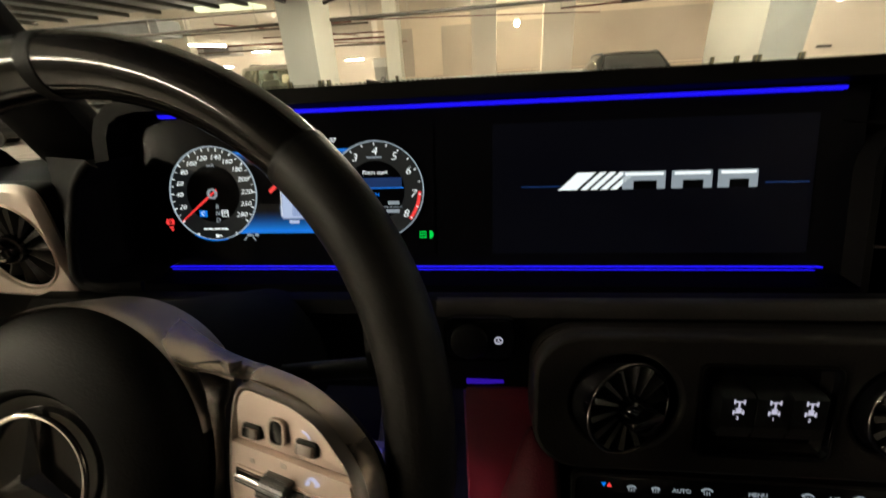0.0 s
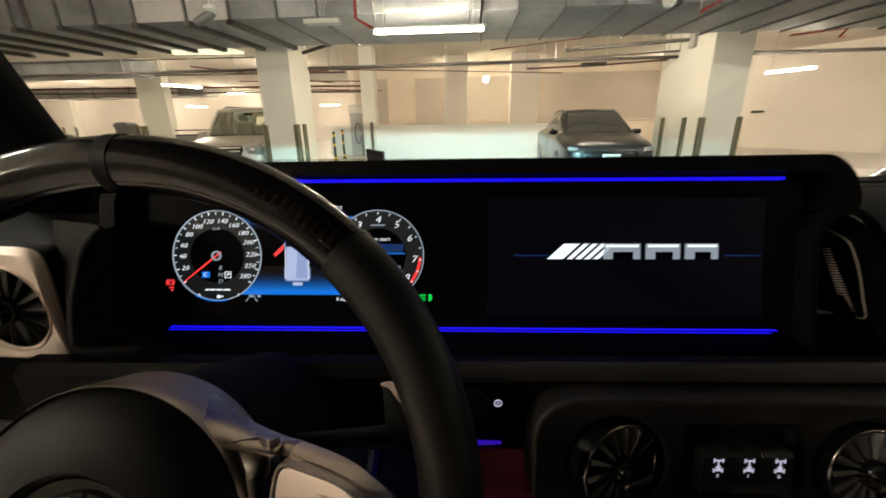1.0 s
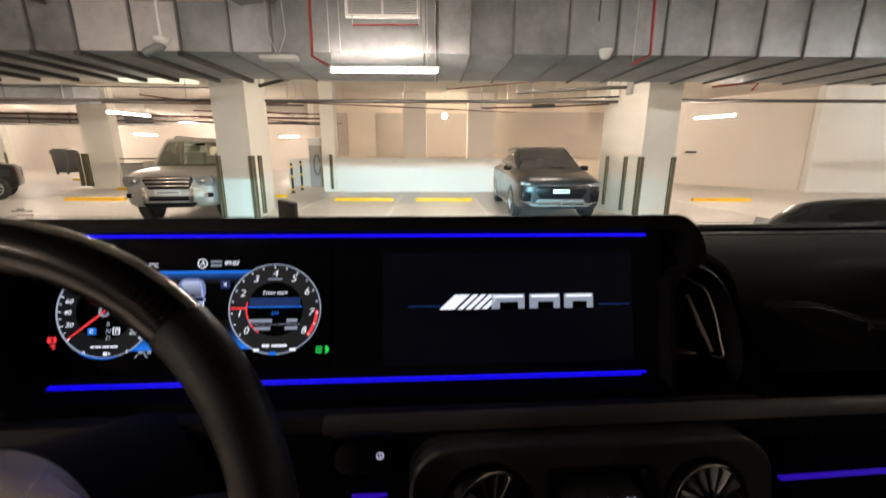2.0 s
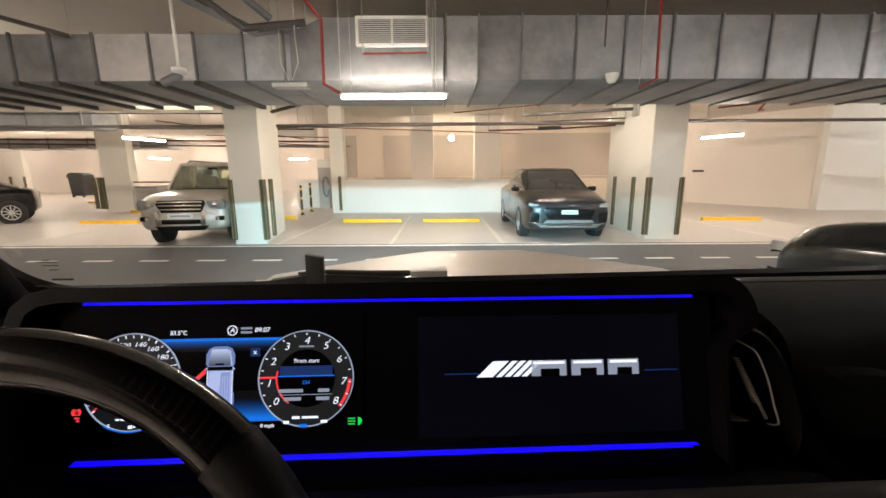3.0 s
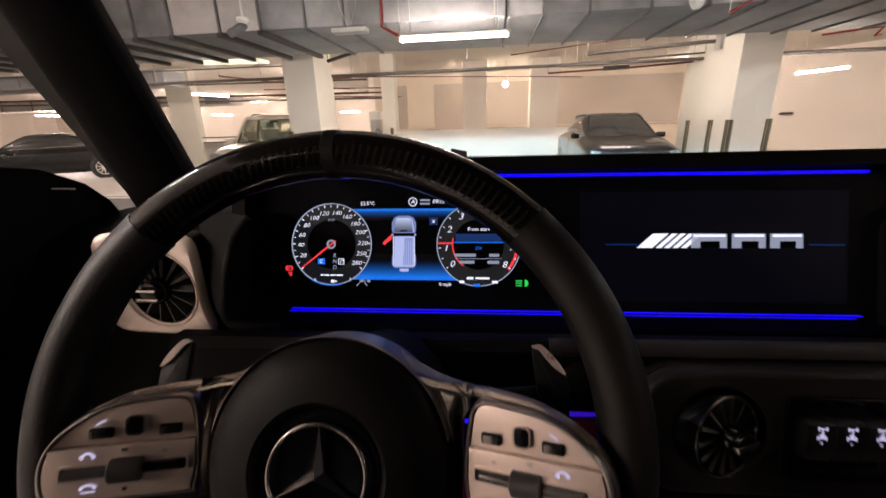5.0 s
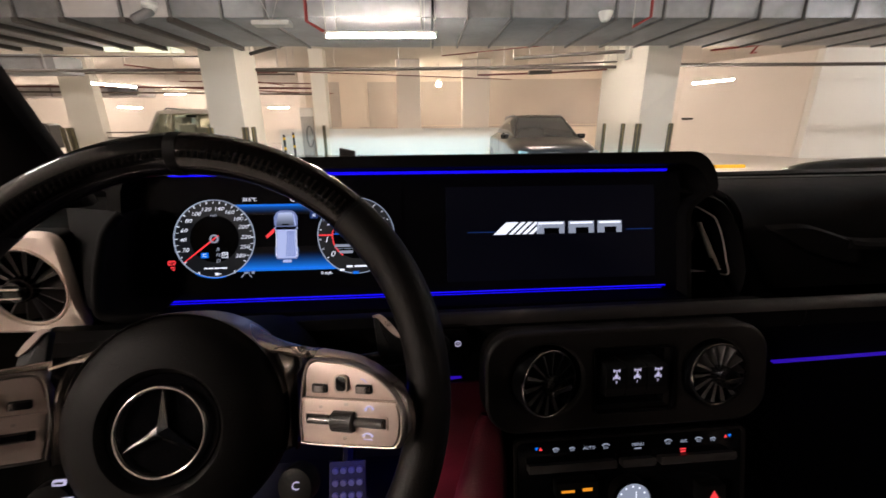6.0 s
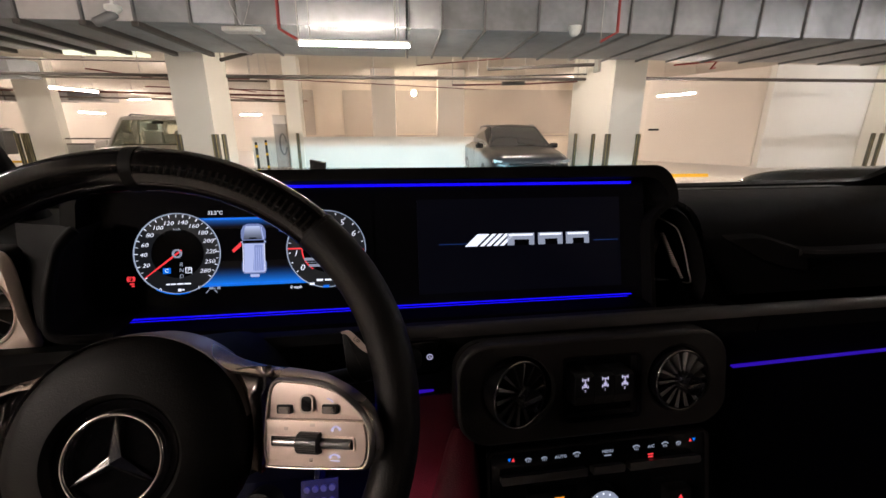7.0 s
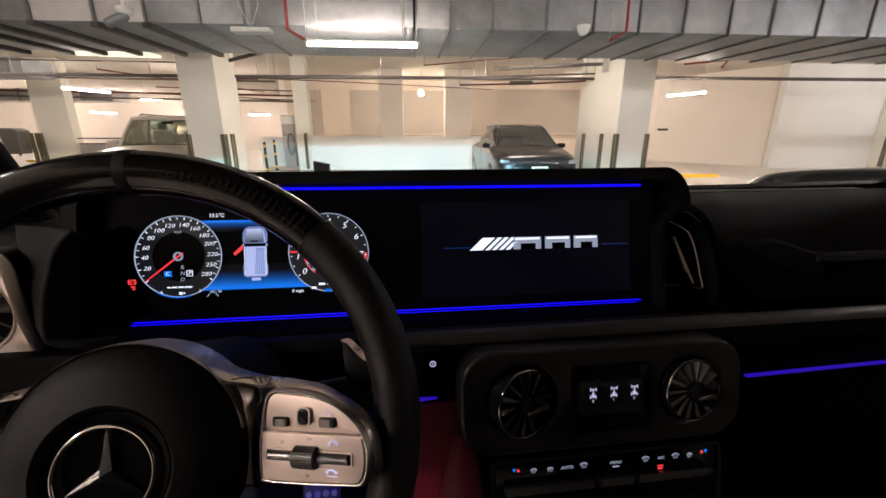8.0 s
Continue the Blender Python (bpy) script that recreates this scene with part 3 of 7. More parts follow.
# lit ceiling opening: the pane's own glow replaces the lamp above it
slab("ceiling_panel", prism([(-10.5, 13.7), (-8.8, 13.4), (-8.5, 15.7), (-11.0, 15.4)], 3.9, 3.99, "z"), LIGHTWELL, "bright greenish-white lightwell in the ceiling, its light put into a glowing pane", "ceiling")


# ---- pipes, cables and small fittings under the ceiling ----
def run(name, pts, r, material, label, category="pipe", hangers=()):
    ob = thing(name, label, category)
    part("tube", sweep(pts, r, 8), material, ob)
    hangers = list(hangers) or [p for p in pts[:: max(1, len(pts) - 1)] if p[2] < 3.95]
    for x, y, z in hangers:
        part("hanger", sweep([(x, y, z), (x, y, 4.0)], 0.008, 6), PIPE_GREY, ob)
    return ob


run("service_pipe", [(-40, 10.5, 2.73), (-4.7, 10.5, 2.72), (4.85, 10.5, 2.75)], 0.036, PIPE_DK, "long dark pipe hung across the bays", "pipe", [(x, 10.5, 2.75) for x in (-9, -6, -3.3, -0.6, 2, 4)])
run("service_pipe", [(-4.2, 10.6, 2.70), (0.5, 10.7, 2.74), (4.8, 10.4, 2.86)], 0.02, PIPE_DK, "dark pipe crossing above the bays")
run("cable_tray", [(5.5, 12.4, 3.02), (19, 12.4, 3.06)], 0.05, PIPE_DK, "dark cable tray along the far bays", "cable tray")
run("service_pipe", [(-3.4, 8.6, 2.78), (-2.1, 8.2, 3.0)], 0.035, PIPE_DK, "dark pipe offset near the duct")
# far pipes take paler browns than the near ones, haze put into their colour
run("service_pipe", [(-18, 14.2, 3.15), (-7.5, 14.2, 3.05), (-4.2, 14.0, 3.0)], 0.03, RAIL_PAINT, "dark pipe hung under the far ceiling")
run("service_pipe", [(-26, 17.5, 3.1), (-4.4, 17.5, 2.85)], 0.035, PIPE_BROWN, "dark pipe hung under the far ceiling")
run("service_pipe", [(-26, 19.5, 3.05), (-4.4, 19.5, 2.75)], 0.04, RAIL_PAINT, "dark pipe hung under the far ceiling")
run("service_pipe", [(-12, 25.0, 3.2), (-6.6, 25.0, 3.2)], 0.05, RAIL_PAINT, "dark pipe hung under the far ceiling")
run("sprinkler_pipe", [(-4.2, 12.5, 2.92), (-0.5, 14.5, 3.0), (3.5, 17, 3.1)], 0.016, PIPE_BROWN, "thin red sprinkler pipe under the ceiling", "sprinkler pipe")
run("sprinkler_pipe", [(-3.0, 14.5, 3.25), (2.4, 14.5, 3.25)], 0.016, PIPE_BROWN, "thin red sprinkler pipe under the ceiling", "sprinkler pipe")
run("sprinkler_pipe", [(0.5, 11.4, 3.15), (3.0, 10.2, 3.2), (4.4, 9.6, 3.25)], 0.014, PIPE_BROWN, "thin red sprinkler pipe under the ceiling", "sprinkler pipe")
for a, b in (((-12.0, 15.8, 3.25), (-4.6, 13.6, 3.02)), ((-10.5, 18.6, 3.25), (-4.3, 16.6, 2.95)), ((-9.0, 13.2, 3.2), (-6.4, 19.5, 3.15)), ((-12.5, 21.0, 3.2), (-4.4, 20.4, 2.85))):
    run("sprinkler_pipe", [a, b], 0.022, PIPE_BROWN, "thin brown pipe slanting under the far ceiling", "sprinkler pipe")
run("sprinkler_pipe", [(-20, 12.45, 3.35), (-5.0, 12.45, 3.3)], 0.018, PIPE_DK, "thin dark sprinkler pipe under the ceiling", "sprinkler pipe")
run("sprinkler_pipe", [(-1.63, 4.4, 3.98), (-1.63, 5.5, 3.72), (-1.44, 5.62, 3.50), (-1.45, 5.62, 2.70), (-1.22, 5.62, 2.57)], 0.022, PIPE_RED, "red sprinkler drop pipe in front of the duct", "sprinkler pipe")
run("sprinkler_pipe", [(2.99, 5.6, 3.98), (3.00, 5.6, 3.58), (3.03, 5.6, 2.75), (2.80, 5.6, 2.63)], 0.02, PIPE_RED, "red sprinkler drop pipe in front of the duct", "sprinkler pipe")
run("sprinkler_pipe", [(-0.92, 5.7, 3.10), (-0.05, 5.7, 3.11)], 0.012, PIPE_RED, "thin red pipe below the grille", "sprinkler pipe")
run("sprinkler_pipe", [(-6.2, 5.7, 4.0), (-6.1, 5.7, 2.75)], 0.035, PIPE_DK, "dark pipe dropping beside the duct", "sprinkler pipe")
run("sprinkler_pipe", [(6.6, 9.6, 2.98), (7.6, 9.3, 3.05)], 0.02, PIPE_RED, "short red sprinkler branch", "sprinkler pipe", [(7.0, 9.5, 2.98)])
run("sprinkler_pipe", [(7.3, 9.1, 3.0), (7.25, 9.2, 2.86), (7.6, 9.5, 2.92)], 0.018, PIPE_RED, "red sprinkler head branch", "sprinkler pipe", [(7.3, 9.1, 3.0)])
run("cable_tray", [(2.2, 10.3, 2.93), (4.5, 9.9, 3.0), (4.78, 9.85, 3.0)], 0.04, PIPE_DK, "short dark cable tray meeting the column", "cable tray")
trunk = thing("cable_trunking", "grey upright cable trunking box on the column", "trunking", pose(4.77, 9.75, 2.98))
part("box", box(-0.05, 0.02, -0.12, 0.12, -0.16, 0.16, 0.01), PIPE_GREY, trunk)
run("service_pipe", [(1.4, 10.9, 2.62), (3.4, 10.8, 2.66), (4.7, 10.7, 2.72)], 0.022, PIPE_BROWN, "thin brown pipe under the main pipe")
run("service_pipe", [(2.7, 10.8, 2.66), (3.3, 10.8, 2.68)], 0.05, PIPE_DK, "thick dark pipe coupling")
run("cable", [(-7.5, 5.0, 3.98), (-6.0, 5.4, 3.62), (-4.9, 5.8, 3.36)], 0.03, PIPE_DK, "dark cable conduit sloping down to the duct", "conduit")
run("drain_pipe", [(-3.1, 5.2, 3.86), (-2.5, 5.7, 3.42), (-1.7, 5.8, 3.52)], 0.05, PIPE_DK, "dark drain pipe bending along the duct")
run("drain_pipe", [(-2.6, 4.9, 3.9), (-2.1, 5.6, 3.5)], 0.05, GALV_DK, "grey drain pipe near the ceiling")
run("conduit", [(2.30, 5.6, 4.0), (2.30, 5.6, 3.15)], 0.012, PIPE_DK, "thin dark conduit drop", "conduit")
run("cable", [(-2.05, 5.75, 3.9), (-2.06, 5.75, 3.0), (-1.93, 5.72, 2.72), (-1.82, 5.75, 3.0), (-1.84, 5.75, 3.3)], 0.007, PIPE_GREY, "looped grey lamp cable", "cable")
run("cable", [(-0.03, 5.62, 4.0), (0.02, 5.62, 2.6)], 0.006, PIPE_GREY, "thin lamp hanger wire", "cable")

cctv = thing("security_camera", "small grey dome security camera on a white drop pole", "security camera", pose(-3.36, 5.6, 0))
part("pole", sweep([(0, 0, 4.0), (0, 0, 2.9)], 0.022, 10), WHITE_PL, cctv)
part("mount", lathe([(0.03, 2.92), (0.09, 2.90), (0.09, 2.86), (0.05, 2.82)], 20), WHITE_PL, cctv)
part("camera", moved(lathe([(0.04, -0.14), (0.055, -0.12), (0.055, 0.1), (0.045, 0.13)], 16), pose(-0.09, -0.03, 2.76, 0, 62, 15)), GALV_DK, cctv)
part("arm", sweep([(0, 0, 2.84), (-0.02, 0, 2.78), (-0.07, -0.02, 2.76)], 0.02), GALV_DK, cctv)
det = thing("smoke_detector", "small white smoke detector under the duct", "smoke detector", pose(2.53, 5.86, 0))
part("base", lathe([(0.092, 2.872), (0.092, 2.845), (0.070, 2.785), (0.045, 2.750)], 24), WHITE_PL, det)
part("bracket", box(-0.03, 0.03, 0.0, 0.12, 2.862, 2.885, 0.004), GALV_DK, det)
junction = thing("junction_box", "flat grey cable tray box under the duct", "junction box", pose(-1.92, 5.72, 2.7))
part("box", box(-0.24, 0.24, -0.09, 0.09, -0.035, 0.025, 0.01), PIPE_GREY, junction)
vent_small = thing("duct_grille", "small grey ventilation grille on the far duct", "grille", pose(-14.6, 21.0, 3.05))
part("frame", box(-0.7, 0.7, -0.06, 0, -0.2, 0.2, 0.02), GALV, vent_small)
for k in range(5):
    part("slat", box(-0.62, 0.62, -0.08, -0.06, -0.15 + k * 0.065, -0.12 + k * 0.065), GALV_DK, vent_small, smooth=False)


# ---- lamps of the garage ----
def tube_light(x, y, z, length, yaw=0.0, tube=TUBE, hood=0.0):
    ob = thing("tube_light", "warm white fluorescent tube light hung under the ceiling, in part unseen added fill", "tube light", pose(x, y, z, 0, 0, yaw), "tube lights")
    h = length / 2
    part("housing", box(-h - 0.03, h + 0.03, -0.02, 0.02, 0.03, 0.06, 0.008), WHITE_PL, ob)
    # only unseen fill tubes get this hood, added to hold back upward light
    if hood:
        part("reflector", prism([(-hood, 0.0), (-0.02, 0.06), (0.02, 0.06), (hood, 0.0), (hood, 0.006), (0.02, 0.068), (-0.02, 0.068), (-hood, 0.006)], -h, h, "x"), WHITE_PL, ob, "white hood added over an unseen fill tube")
    for s in (-1, 1):
        part("cap", box(s * h - 0.015, s * h + 0.015, -0.02, 0.02, -0.02, 0.03, 0.004), WHITE_PL, ob)
        part("hanger", sweep([(s * h * 0.8, 0, 0.07), (s * h * 0.8, 0, 3.99 - z)], 0.005, 6), PIPE_GREY, ob)
    part("tube", sweep([(-h, 0, 0), (h, 0, 0)], 0.02, 10), tube, ob, "glowing fluorescent tube")


tube_light(-0.51, 5.62, 2.53, 1.42)
tube_light(-8.85, 12.4, 2.55, 1.3, 74)
tube_light(8.56, 12.2, 2.55, 1.25, -69)
tube_light(-19.4, 28.2, 2.6, 2.2, 90)
tube_light(-25.9, 22.1, 2.6, 1.8, 58)
tube_light(-10.5, 30.3, 2.6, 1.4)
# added unseen fill along the aisle and over the bays behind the duct
for x, y, z in ((7.8, 3.6, 3.2), (12.5, 3.0, 3.4), (15.0, 2.0, 3.5)):
    tube_light(x, y, z, 1.42, 0, TUBE_FILL, 0.07)
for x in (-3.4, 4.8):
    tube_light(x, 1.2, 3.5, 1.42, 0, TUBE_FILL, 0.07)
for x in (-15.0, -9.0, -1.2, 2.8, 9.0, 15.0):
    tube_light(x, 8.75, 3.25, 1.42)
# unseen tubes added behind and beside the vehicle to light the cabin
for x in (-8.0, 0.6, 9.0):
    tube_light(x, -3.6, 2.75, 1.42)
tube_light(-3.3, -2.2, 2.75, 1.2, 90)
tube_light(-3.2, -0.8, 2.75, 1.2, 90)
# over the ramp, behind its columns: hidden tubes added to brighten the back
tube_light(-0.7, 19.0, 3.4, 0.9)
tube_light(2.2, 19.0, 3.4, 0.9)
tube_light(9.0, 19.4, 3.5, 1.42, 90)
# more fill tubes added, hidden by columns and ducts
tube_light(-14.15, 17.7, 3.2, 0.7, 129)
tube_light(-8.45, 18.6, 3.3, 1.42, 114)
tube_light(-20.0, 24.5, 3.25, 1.42)
tube_light(-28.0, 24.5, 3.25, 1.42)
for x in (-34.0, -26.0, -18.0):
    tube_light(x, 31.0, 3.6, 1.42)
tube_light(-24.0, 24.5, 3.25, 1.42)
tube_light(18.5, 11.5, 3.65, 1.42, 0, TUBE_FILL)
bulkhead = thing("bulkhead_light", "small bright round lamp near the ceiling", "lamp", pose(0.62, 18.9, 3.12))
part("base", lathe([(0.09, 0.06), (0.11, 0.10), (0.10, 0.16), (0.03, 0.20)], 16), WHITE_PL, bulkhead)
part("stem", sweep([(0, 0, 0.18), (0, 0, 0.88)], 0.012), PIPE_GREY, bulkhead)
part("globe", lathe([(0.02, -0.13), (0.09, -0.10), (0.12, -0.02), (0.10, 0.06)], 20), BULB, bulkhead, "glowing lamp globe")


# ---- the cabin of the vehicle ----
def ring_frame(outer, inner, h0, h1, bm=None):
    """The space between two outlines of equal count, pulled along y."""
    bm = bm or bmesh.new()
    rows = [[bm.verts.new((a, h, b)) for a, b in poly] for poly, h in ((outer, h0), (outer, h1), (inner, h1), (inner, h0))]
    n, fs = len(outer), []
    for a, b in zip(rows, rows[1:] + rows[:1]):
        fs += [bm.faces.new((a[k], a[(k + 1) % n], b[(k + 1) % n], b[k])) for k in range(n)]
    bmesh.ops.recalc_face_normals(bm, faces=fs)
    return bm


def dish(rings, open_ends=False):
    """Rings of (outline, depth) of equal count, skinned from one to the next."""
    bm = bmesh.new()
    vs = [[bm.verts.new((a, d, b)) for a, b in poly] for poly, d in rings]
    fs = []
    for a, b in zip(vs, vs[1:]):
        n = len(a)
        fs += [bm.faces.new((a[k], a[(k + 1) % n], b[(k + 1) % n], b[k])) for k in range(n - 1 if open_ends else n)]
    bmesh.ops.recalc_face_normals(bm, faces=fs)
    return bm


def outline(points, f, centre):
    """A closed outline grown or shrunk about a centre."""
    return [(centre[0] + (a - centre[0]) * f, centre[1] + (b - centre[1]) * f) for a, b in points]


def bars(name, rows, d, material, parent):
    """Small flat bars (x, s, width, height) as one piece of display graphics."""
    bm = bmesh.new()
    for x, s, w, h in rows:
        box(x - w / 2, x + w / 2, d - 0.0003, d, s - h / 2, s + h / 2, bm=bm)
    return part(name, bm, material, parent, smooth=False)


DISPLAY = CAR @ pose(0, -0.004, 1.2172, -16.2, 0.35, 0)
panel = thing("display_panel", "wide black twin-display panel with blue light strips", "display panel", DISPLAY)
def hood_outline(grow):
    """The hood seen from the driver: a soft right shoulder over a straight side."""
    g = grow
    pts = [(-0.3755 - g, -0.028 - g), (0.361 + g * 0.4, -0.028 - g), (0.361 + g * 0.4, 0.092)]
    pts += [(0.363 + g * 0.4, 0.104), (0.368 + g * 0.6, 0.114), (0.376 + g * 0.8, 0.122), (0.384 + g * 0.9, 0.127), (0.390 + g, 0.133), (0.392 + g, 0.138)]
    pts += [(0.392 + g - 0.036 * (1 - math.cos(radians(a))), 0.139 + (0.0315 + g) * math.sin(radians(a))) for a in (12, 24, 36, 48, 60, 72, 82, 90)]
    return pts + [(-0.3400 - g * 0.5, 0.1675 + g * 0.9), (-0.3590 - g * 0.75, 0.1640 + g * 0.75), (-0.3705 - g * 0.95, 0.1560 + g * 0.4), (-0.3750 - g, 0.1430)]


part("housing", prism(hood_outline(0.0165), 0.012, 0.15, "y", 0.003), SOFT_BLACK, panel, "black leather-covered display hood")
part("hood_lip", ring_frame(hood_outline(0.0165), hood_outline(0.0), -0.022, 0.014), DASH_LEATHER, panel)
part("glass_front", box(-0.388, 0.368, 0.0, 0.0115, -0.030, 0.172), SCREEN, panel, "glossy black glass front", False)
bmst = bmesh.new()
for k in range(150):
    x = -0.36 + 0.70 * k / 149
    box(x - 0.0016, x + 0.0016, -0.0225, -0.0215, 0.1845, 0.1853, bm=bmst)
tagged(part("stitching", bmst, PANEL_DARK, panel, "dark stitching along the hood lip", False), kind="stuff")
part("top_light_strip", box(-0.328, 0.345, -0.006, 0.0, 0.1635, 0.1668, 0.001), G_BLUE, panel, "glowing blue ambient strip, the thinnest one standing for a reflection")
part("bottom_light_strip", box(-0.335, 0.341, -0.006, 0.0, 0.0008, 0.0022, 0.0005), G_BLUE, panel, "glowing blue ambient strip, the thinnest one standing for a reflection")
# the strip's reflection on the ledge, built as a thinner glowing strip
part("bottom_light_strip", box(-0.332, 0.336, -0.004, 0.0, -0.0022, -0.0014, 0.0003), G_BLUE, panel, "glowing blue ambient strip, the thinnest one standing for a reflection")
part("bottom_ledge", prism([(-0.024, -0.014), (0.0, -0.006), (0.0, -0.03), (-0.024, -0.03)], -0.40, 0.36, "x"), DEEP_NAVY, panel)

cluster = part("instrument_screen", box(-0.345, -0.030, -0.0012, 0.0, 0.015, 0.150), SCREEN, panel, "instrument display with two round dials", False)
media = part("media_screen", box(0.030, 0.328, -0.0012, 0.0, 0.015, 0.145), G_SCREEN, panel, "dark blue centre display with a start-up emblem", False)


def dial(cx, cs, r, name):
    ob = part(name, prism(disc_poly(cx, cs, r, 48), -0.0020, -0.0012), G_DIAL, cluster, "round dial with a grey rim", False)
    part("rim", band(cx, cs, r * 0.978, r * 0.998, -0.0032, -0.0014, n=64), G_RING, ob, "grey glowing rim", False)
    part("inner_disc", prism(disc_poly(cx, cs, r * 0.60, 40), -0.0024, -0.0020), SCREEN, ob, "", False)
    return ob


SX, RX, CS, DR = -0.2745, -0.0915, 0.0822, 0.0512
speedo = dial(SX, CS, DR, "speedometer")
for text, a in (("20", 201), ("40", 181), ("60", 163), ("80", 143), ("100", 124), ("120", 104), ("140", 80), ("160", 60), ("180", 40), ("200", 22), ("220", 2), ("250", -17), ("280", -36)):
    words("numeral", text, 0.0073, pose(SX + 0.77 * DR * math.cos(radians(a)), -0.0030, CS + 0.77 * DR * math.sin(radians(a)), 90), G_WHITE, speedo, shear=0.22, wide=1.18, thin=0.00008)
words("unit_word", "km/h", 0.0042, pose(SX, -0.0030, CS + 0.0305, 90), G_DIM, speedo, shear=0.2)
ticks = bmesh.new()
for k in range(27):
    a = 219 - k * 9.9
    box(0.90 * DR, (0.955 if k % 2 else 0.965) * DR, -0.0030, -0.0026, -0.0003 - 0.0002 * (k % 2 == 0), 0.0003 + 0.0002 * (k % 2 == 0), bm=(t := bmesh.new()))
    moved(t, pose(SX, 0, CS, 0, -a, 0))
    me = bpy.data.meshes.new("t")
    t.to_mesh(me)
    ticks.from_mesh(me)
    t.free()
part("tick_marks", ticks, G_WHITE, speedo, "white tick marks", False)
needle = prism([(-0.007, -0.0010), (0.35 * DR, -0.0010), (0.95 * DR, -0.0005), (0.95 * DR, 0.0005), (0.35 * DR, 0.0010), (-0.007, 0.0010)], -0.0042, -0.0036)
part("needle", moved(needle, pose(SX, 0, CS, 0, -218, 0)), G_RED, speedo, "red needle", False)
part("needle_hub", band(SX, CS, 0.0036, 0.0056, -0.0046, -0.0030), G_DIM, speedo, "", False)
words("gear_letters", "R", 0.007, pose(SX + 0.004, -0.0032, CS - 0.014, 90), G_DIM, speedo, shear=0.2)
words("gear_letters", "N", 0.007, pose(SX + 0.004, -0.0032, CS - 0.0215, 90), G_DIM, speedo, shear=0.2)
words("gear_letters", "D", 0.007, pose(SX + 0.004, -0.0032, CS - 0.029, 90), G_DIM, speedo, shear=0.2)
part("gear_frame", band(SX + 0.0125, CS - 0.0215, 0.0042, 0.0052, -0.0032, -0.0026, 45, 405, 4), G_WHITE, speedo, "", False)
words("gear_letters", "P", 0.0065, pose(SX + 0.0125, -0.0032, CS - 0.0215, 90), G_WHITE, speedo, shear=0.2)
part("mode_tile", box(SX - 0.0175, SX - 0.0085, -0.0030, -0.0026, CS - 0.025, CS - 0.018), G_SKY, speedo, "blue mode tile", False)
words("mode_letter", "C", 0.0065, pose(SX - 0.013, -0.0034, CS - 0.0215, 90), G_WHITE, speedo)
bars("emblem_bar", [(SX - 0.012, CS - 0.0385, 0.004, 0.0018), (SX - 0.006, CS - 0.0385, 0.006, 0.0018), (SX + 0.002, CS - 0.0385, 0.007, 0.0018), (SX + 0.0105, CS - 0.0385, 0.008, 0.0018)], -0.0028, G_WHITE, speedo)
part("fuel_arc", band(SX, CS, DR * 0.985, DR * 1.012, -0.0036, -0.0030, 240, 285, 20), G_SKY, speedo, "blue fuel gauge arc", False)
words("fuel_mark", "0", 0.006, pose(SX - 0.021, -0.003, CS - 0.045, 90), G_WHITE, speedo)
words("fuel_mark", "1", 0.006, pose(SX + 0.024, -0.003, CS - 0.044, 90), G_WHITE, speedo)
bars("fuel_symbol", [(SX + 0.0015, CS - 0.0462, 0.004, 0.0034), (SX + 0.0055, CS - 0.0465, 0.003, 0.0008), (SX + 0.0055, CS - 0.0455, 0.002, 0.0008)], -0.003, G_WHITE, speedo)

revs = dial(RX, CS, DR, "rev_counter")
for text, a in (("0", 217), ("1", 187), ("2", 153), ("3", 122), ("4", 90), ("5", 59), ("6", 29), ("7", -6), ("8", -38)):
    words("numeral", text, 0.011, pose(RX + 0.78 * DR * math.cos(radians(a)), -0.0030, CS + 0.78 * DR * math.sin(radians(a)), 90), G_WHITE, revs, shear=0.22, wide=1.15, thin=0.00008)
part("red_zone", band(RX, CS, DR * 0.88, DR * 0.945, -0.0030, -0.0026, -40, -2, 16), G_RED, revs, "red zone arc", False)
ticks = bmesh.new()
for k in range(17):
    box(0.90 * DR, 0.945 * DR, -0.0034, -0.0031, -0.0005, 0.0005, bm=(t := bmesh.new()))
    moved(t, pose(RX, 0, CS, 0, -(217 - 15.9 * k), 0))
    me = bpy.data.meshes.new("t")
    t.to_mesh(me)
    ticks.from_mesh(me)
    t.free()
part("tick_marks", ticks, G_WHITE, revs, "white tick marks", False)
part("needle", box(RX - 0.96 * DR, RX - 0.62 * DR, -0.0042, -0.0036, CS + 0.0005, CS + 0.0025), G_RED, revs, "red needle", False)
part("red_curve", band(RX, CS, DR * 0.60, DR * 0.63, -0.0030, -0.0026, 165, 235, 16), G_RED, revs, "", False)
words("trip_words", "From start", 0.0062, pose(RX, -0.003, CS + 0.0185, 90), G_WHITE, revs, shear=0.15)
part("trip_window", box(RX - 0.028, RX + 0.028, -0.0029, -0.0025, CS + 0.002, CS + 0.013), G_DEEP, revs, "blue glowing trip window", False)
bars("trip_line", [(RX, CS + 0.0025, 0.060, 0.0012)], -0.0031, G_SKY, revs)
words("trip_words", "234", 0.0055, pose(RX, -0.003, CS - 0.0045, 90), G_SKY, revs)
bars("trip_bars", [(RX - 0.016, CS - 0.013, 0.026, 0.0036), (RX + 0.019, CS - 0.013, 0.012, 0.0036), (RX - 0.014, CS - 0.0215, 0.018, 0.0036), (RX + 0.018, CS - 0.0215, 0.014, 0.0036), (RX, CS - 0.0172, 0.056, 0.0006)], -0.003, G_DIM, revs)
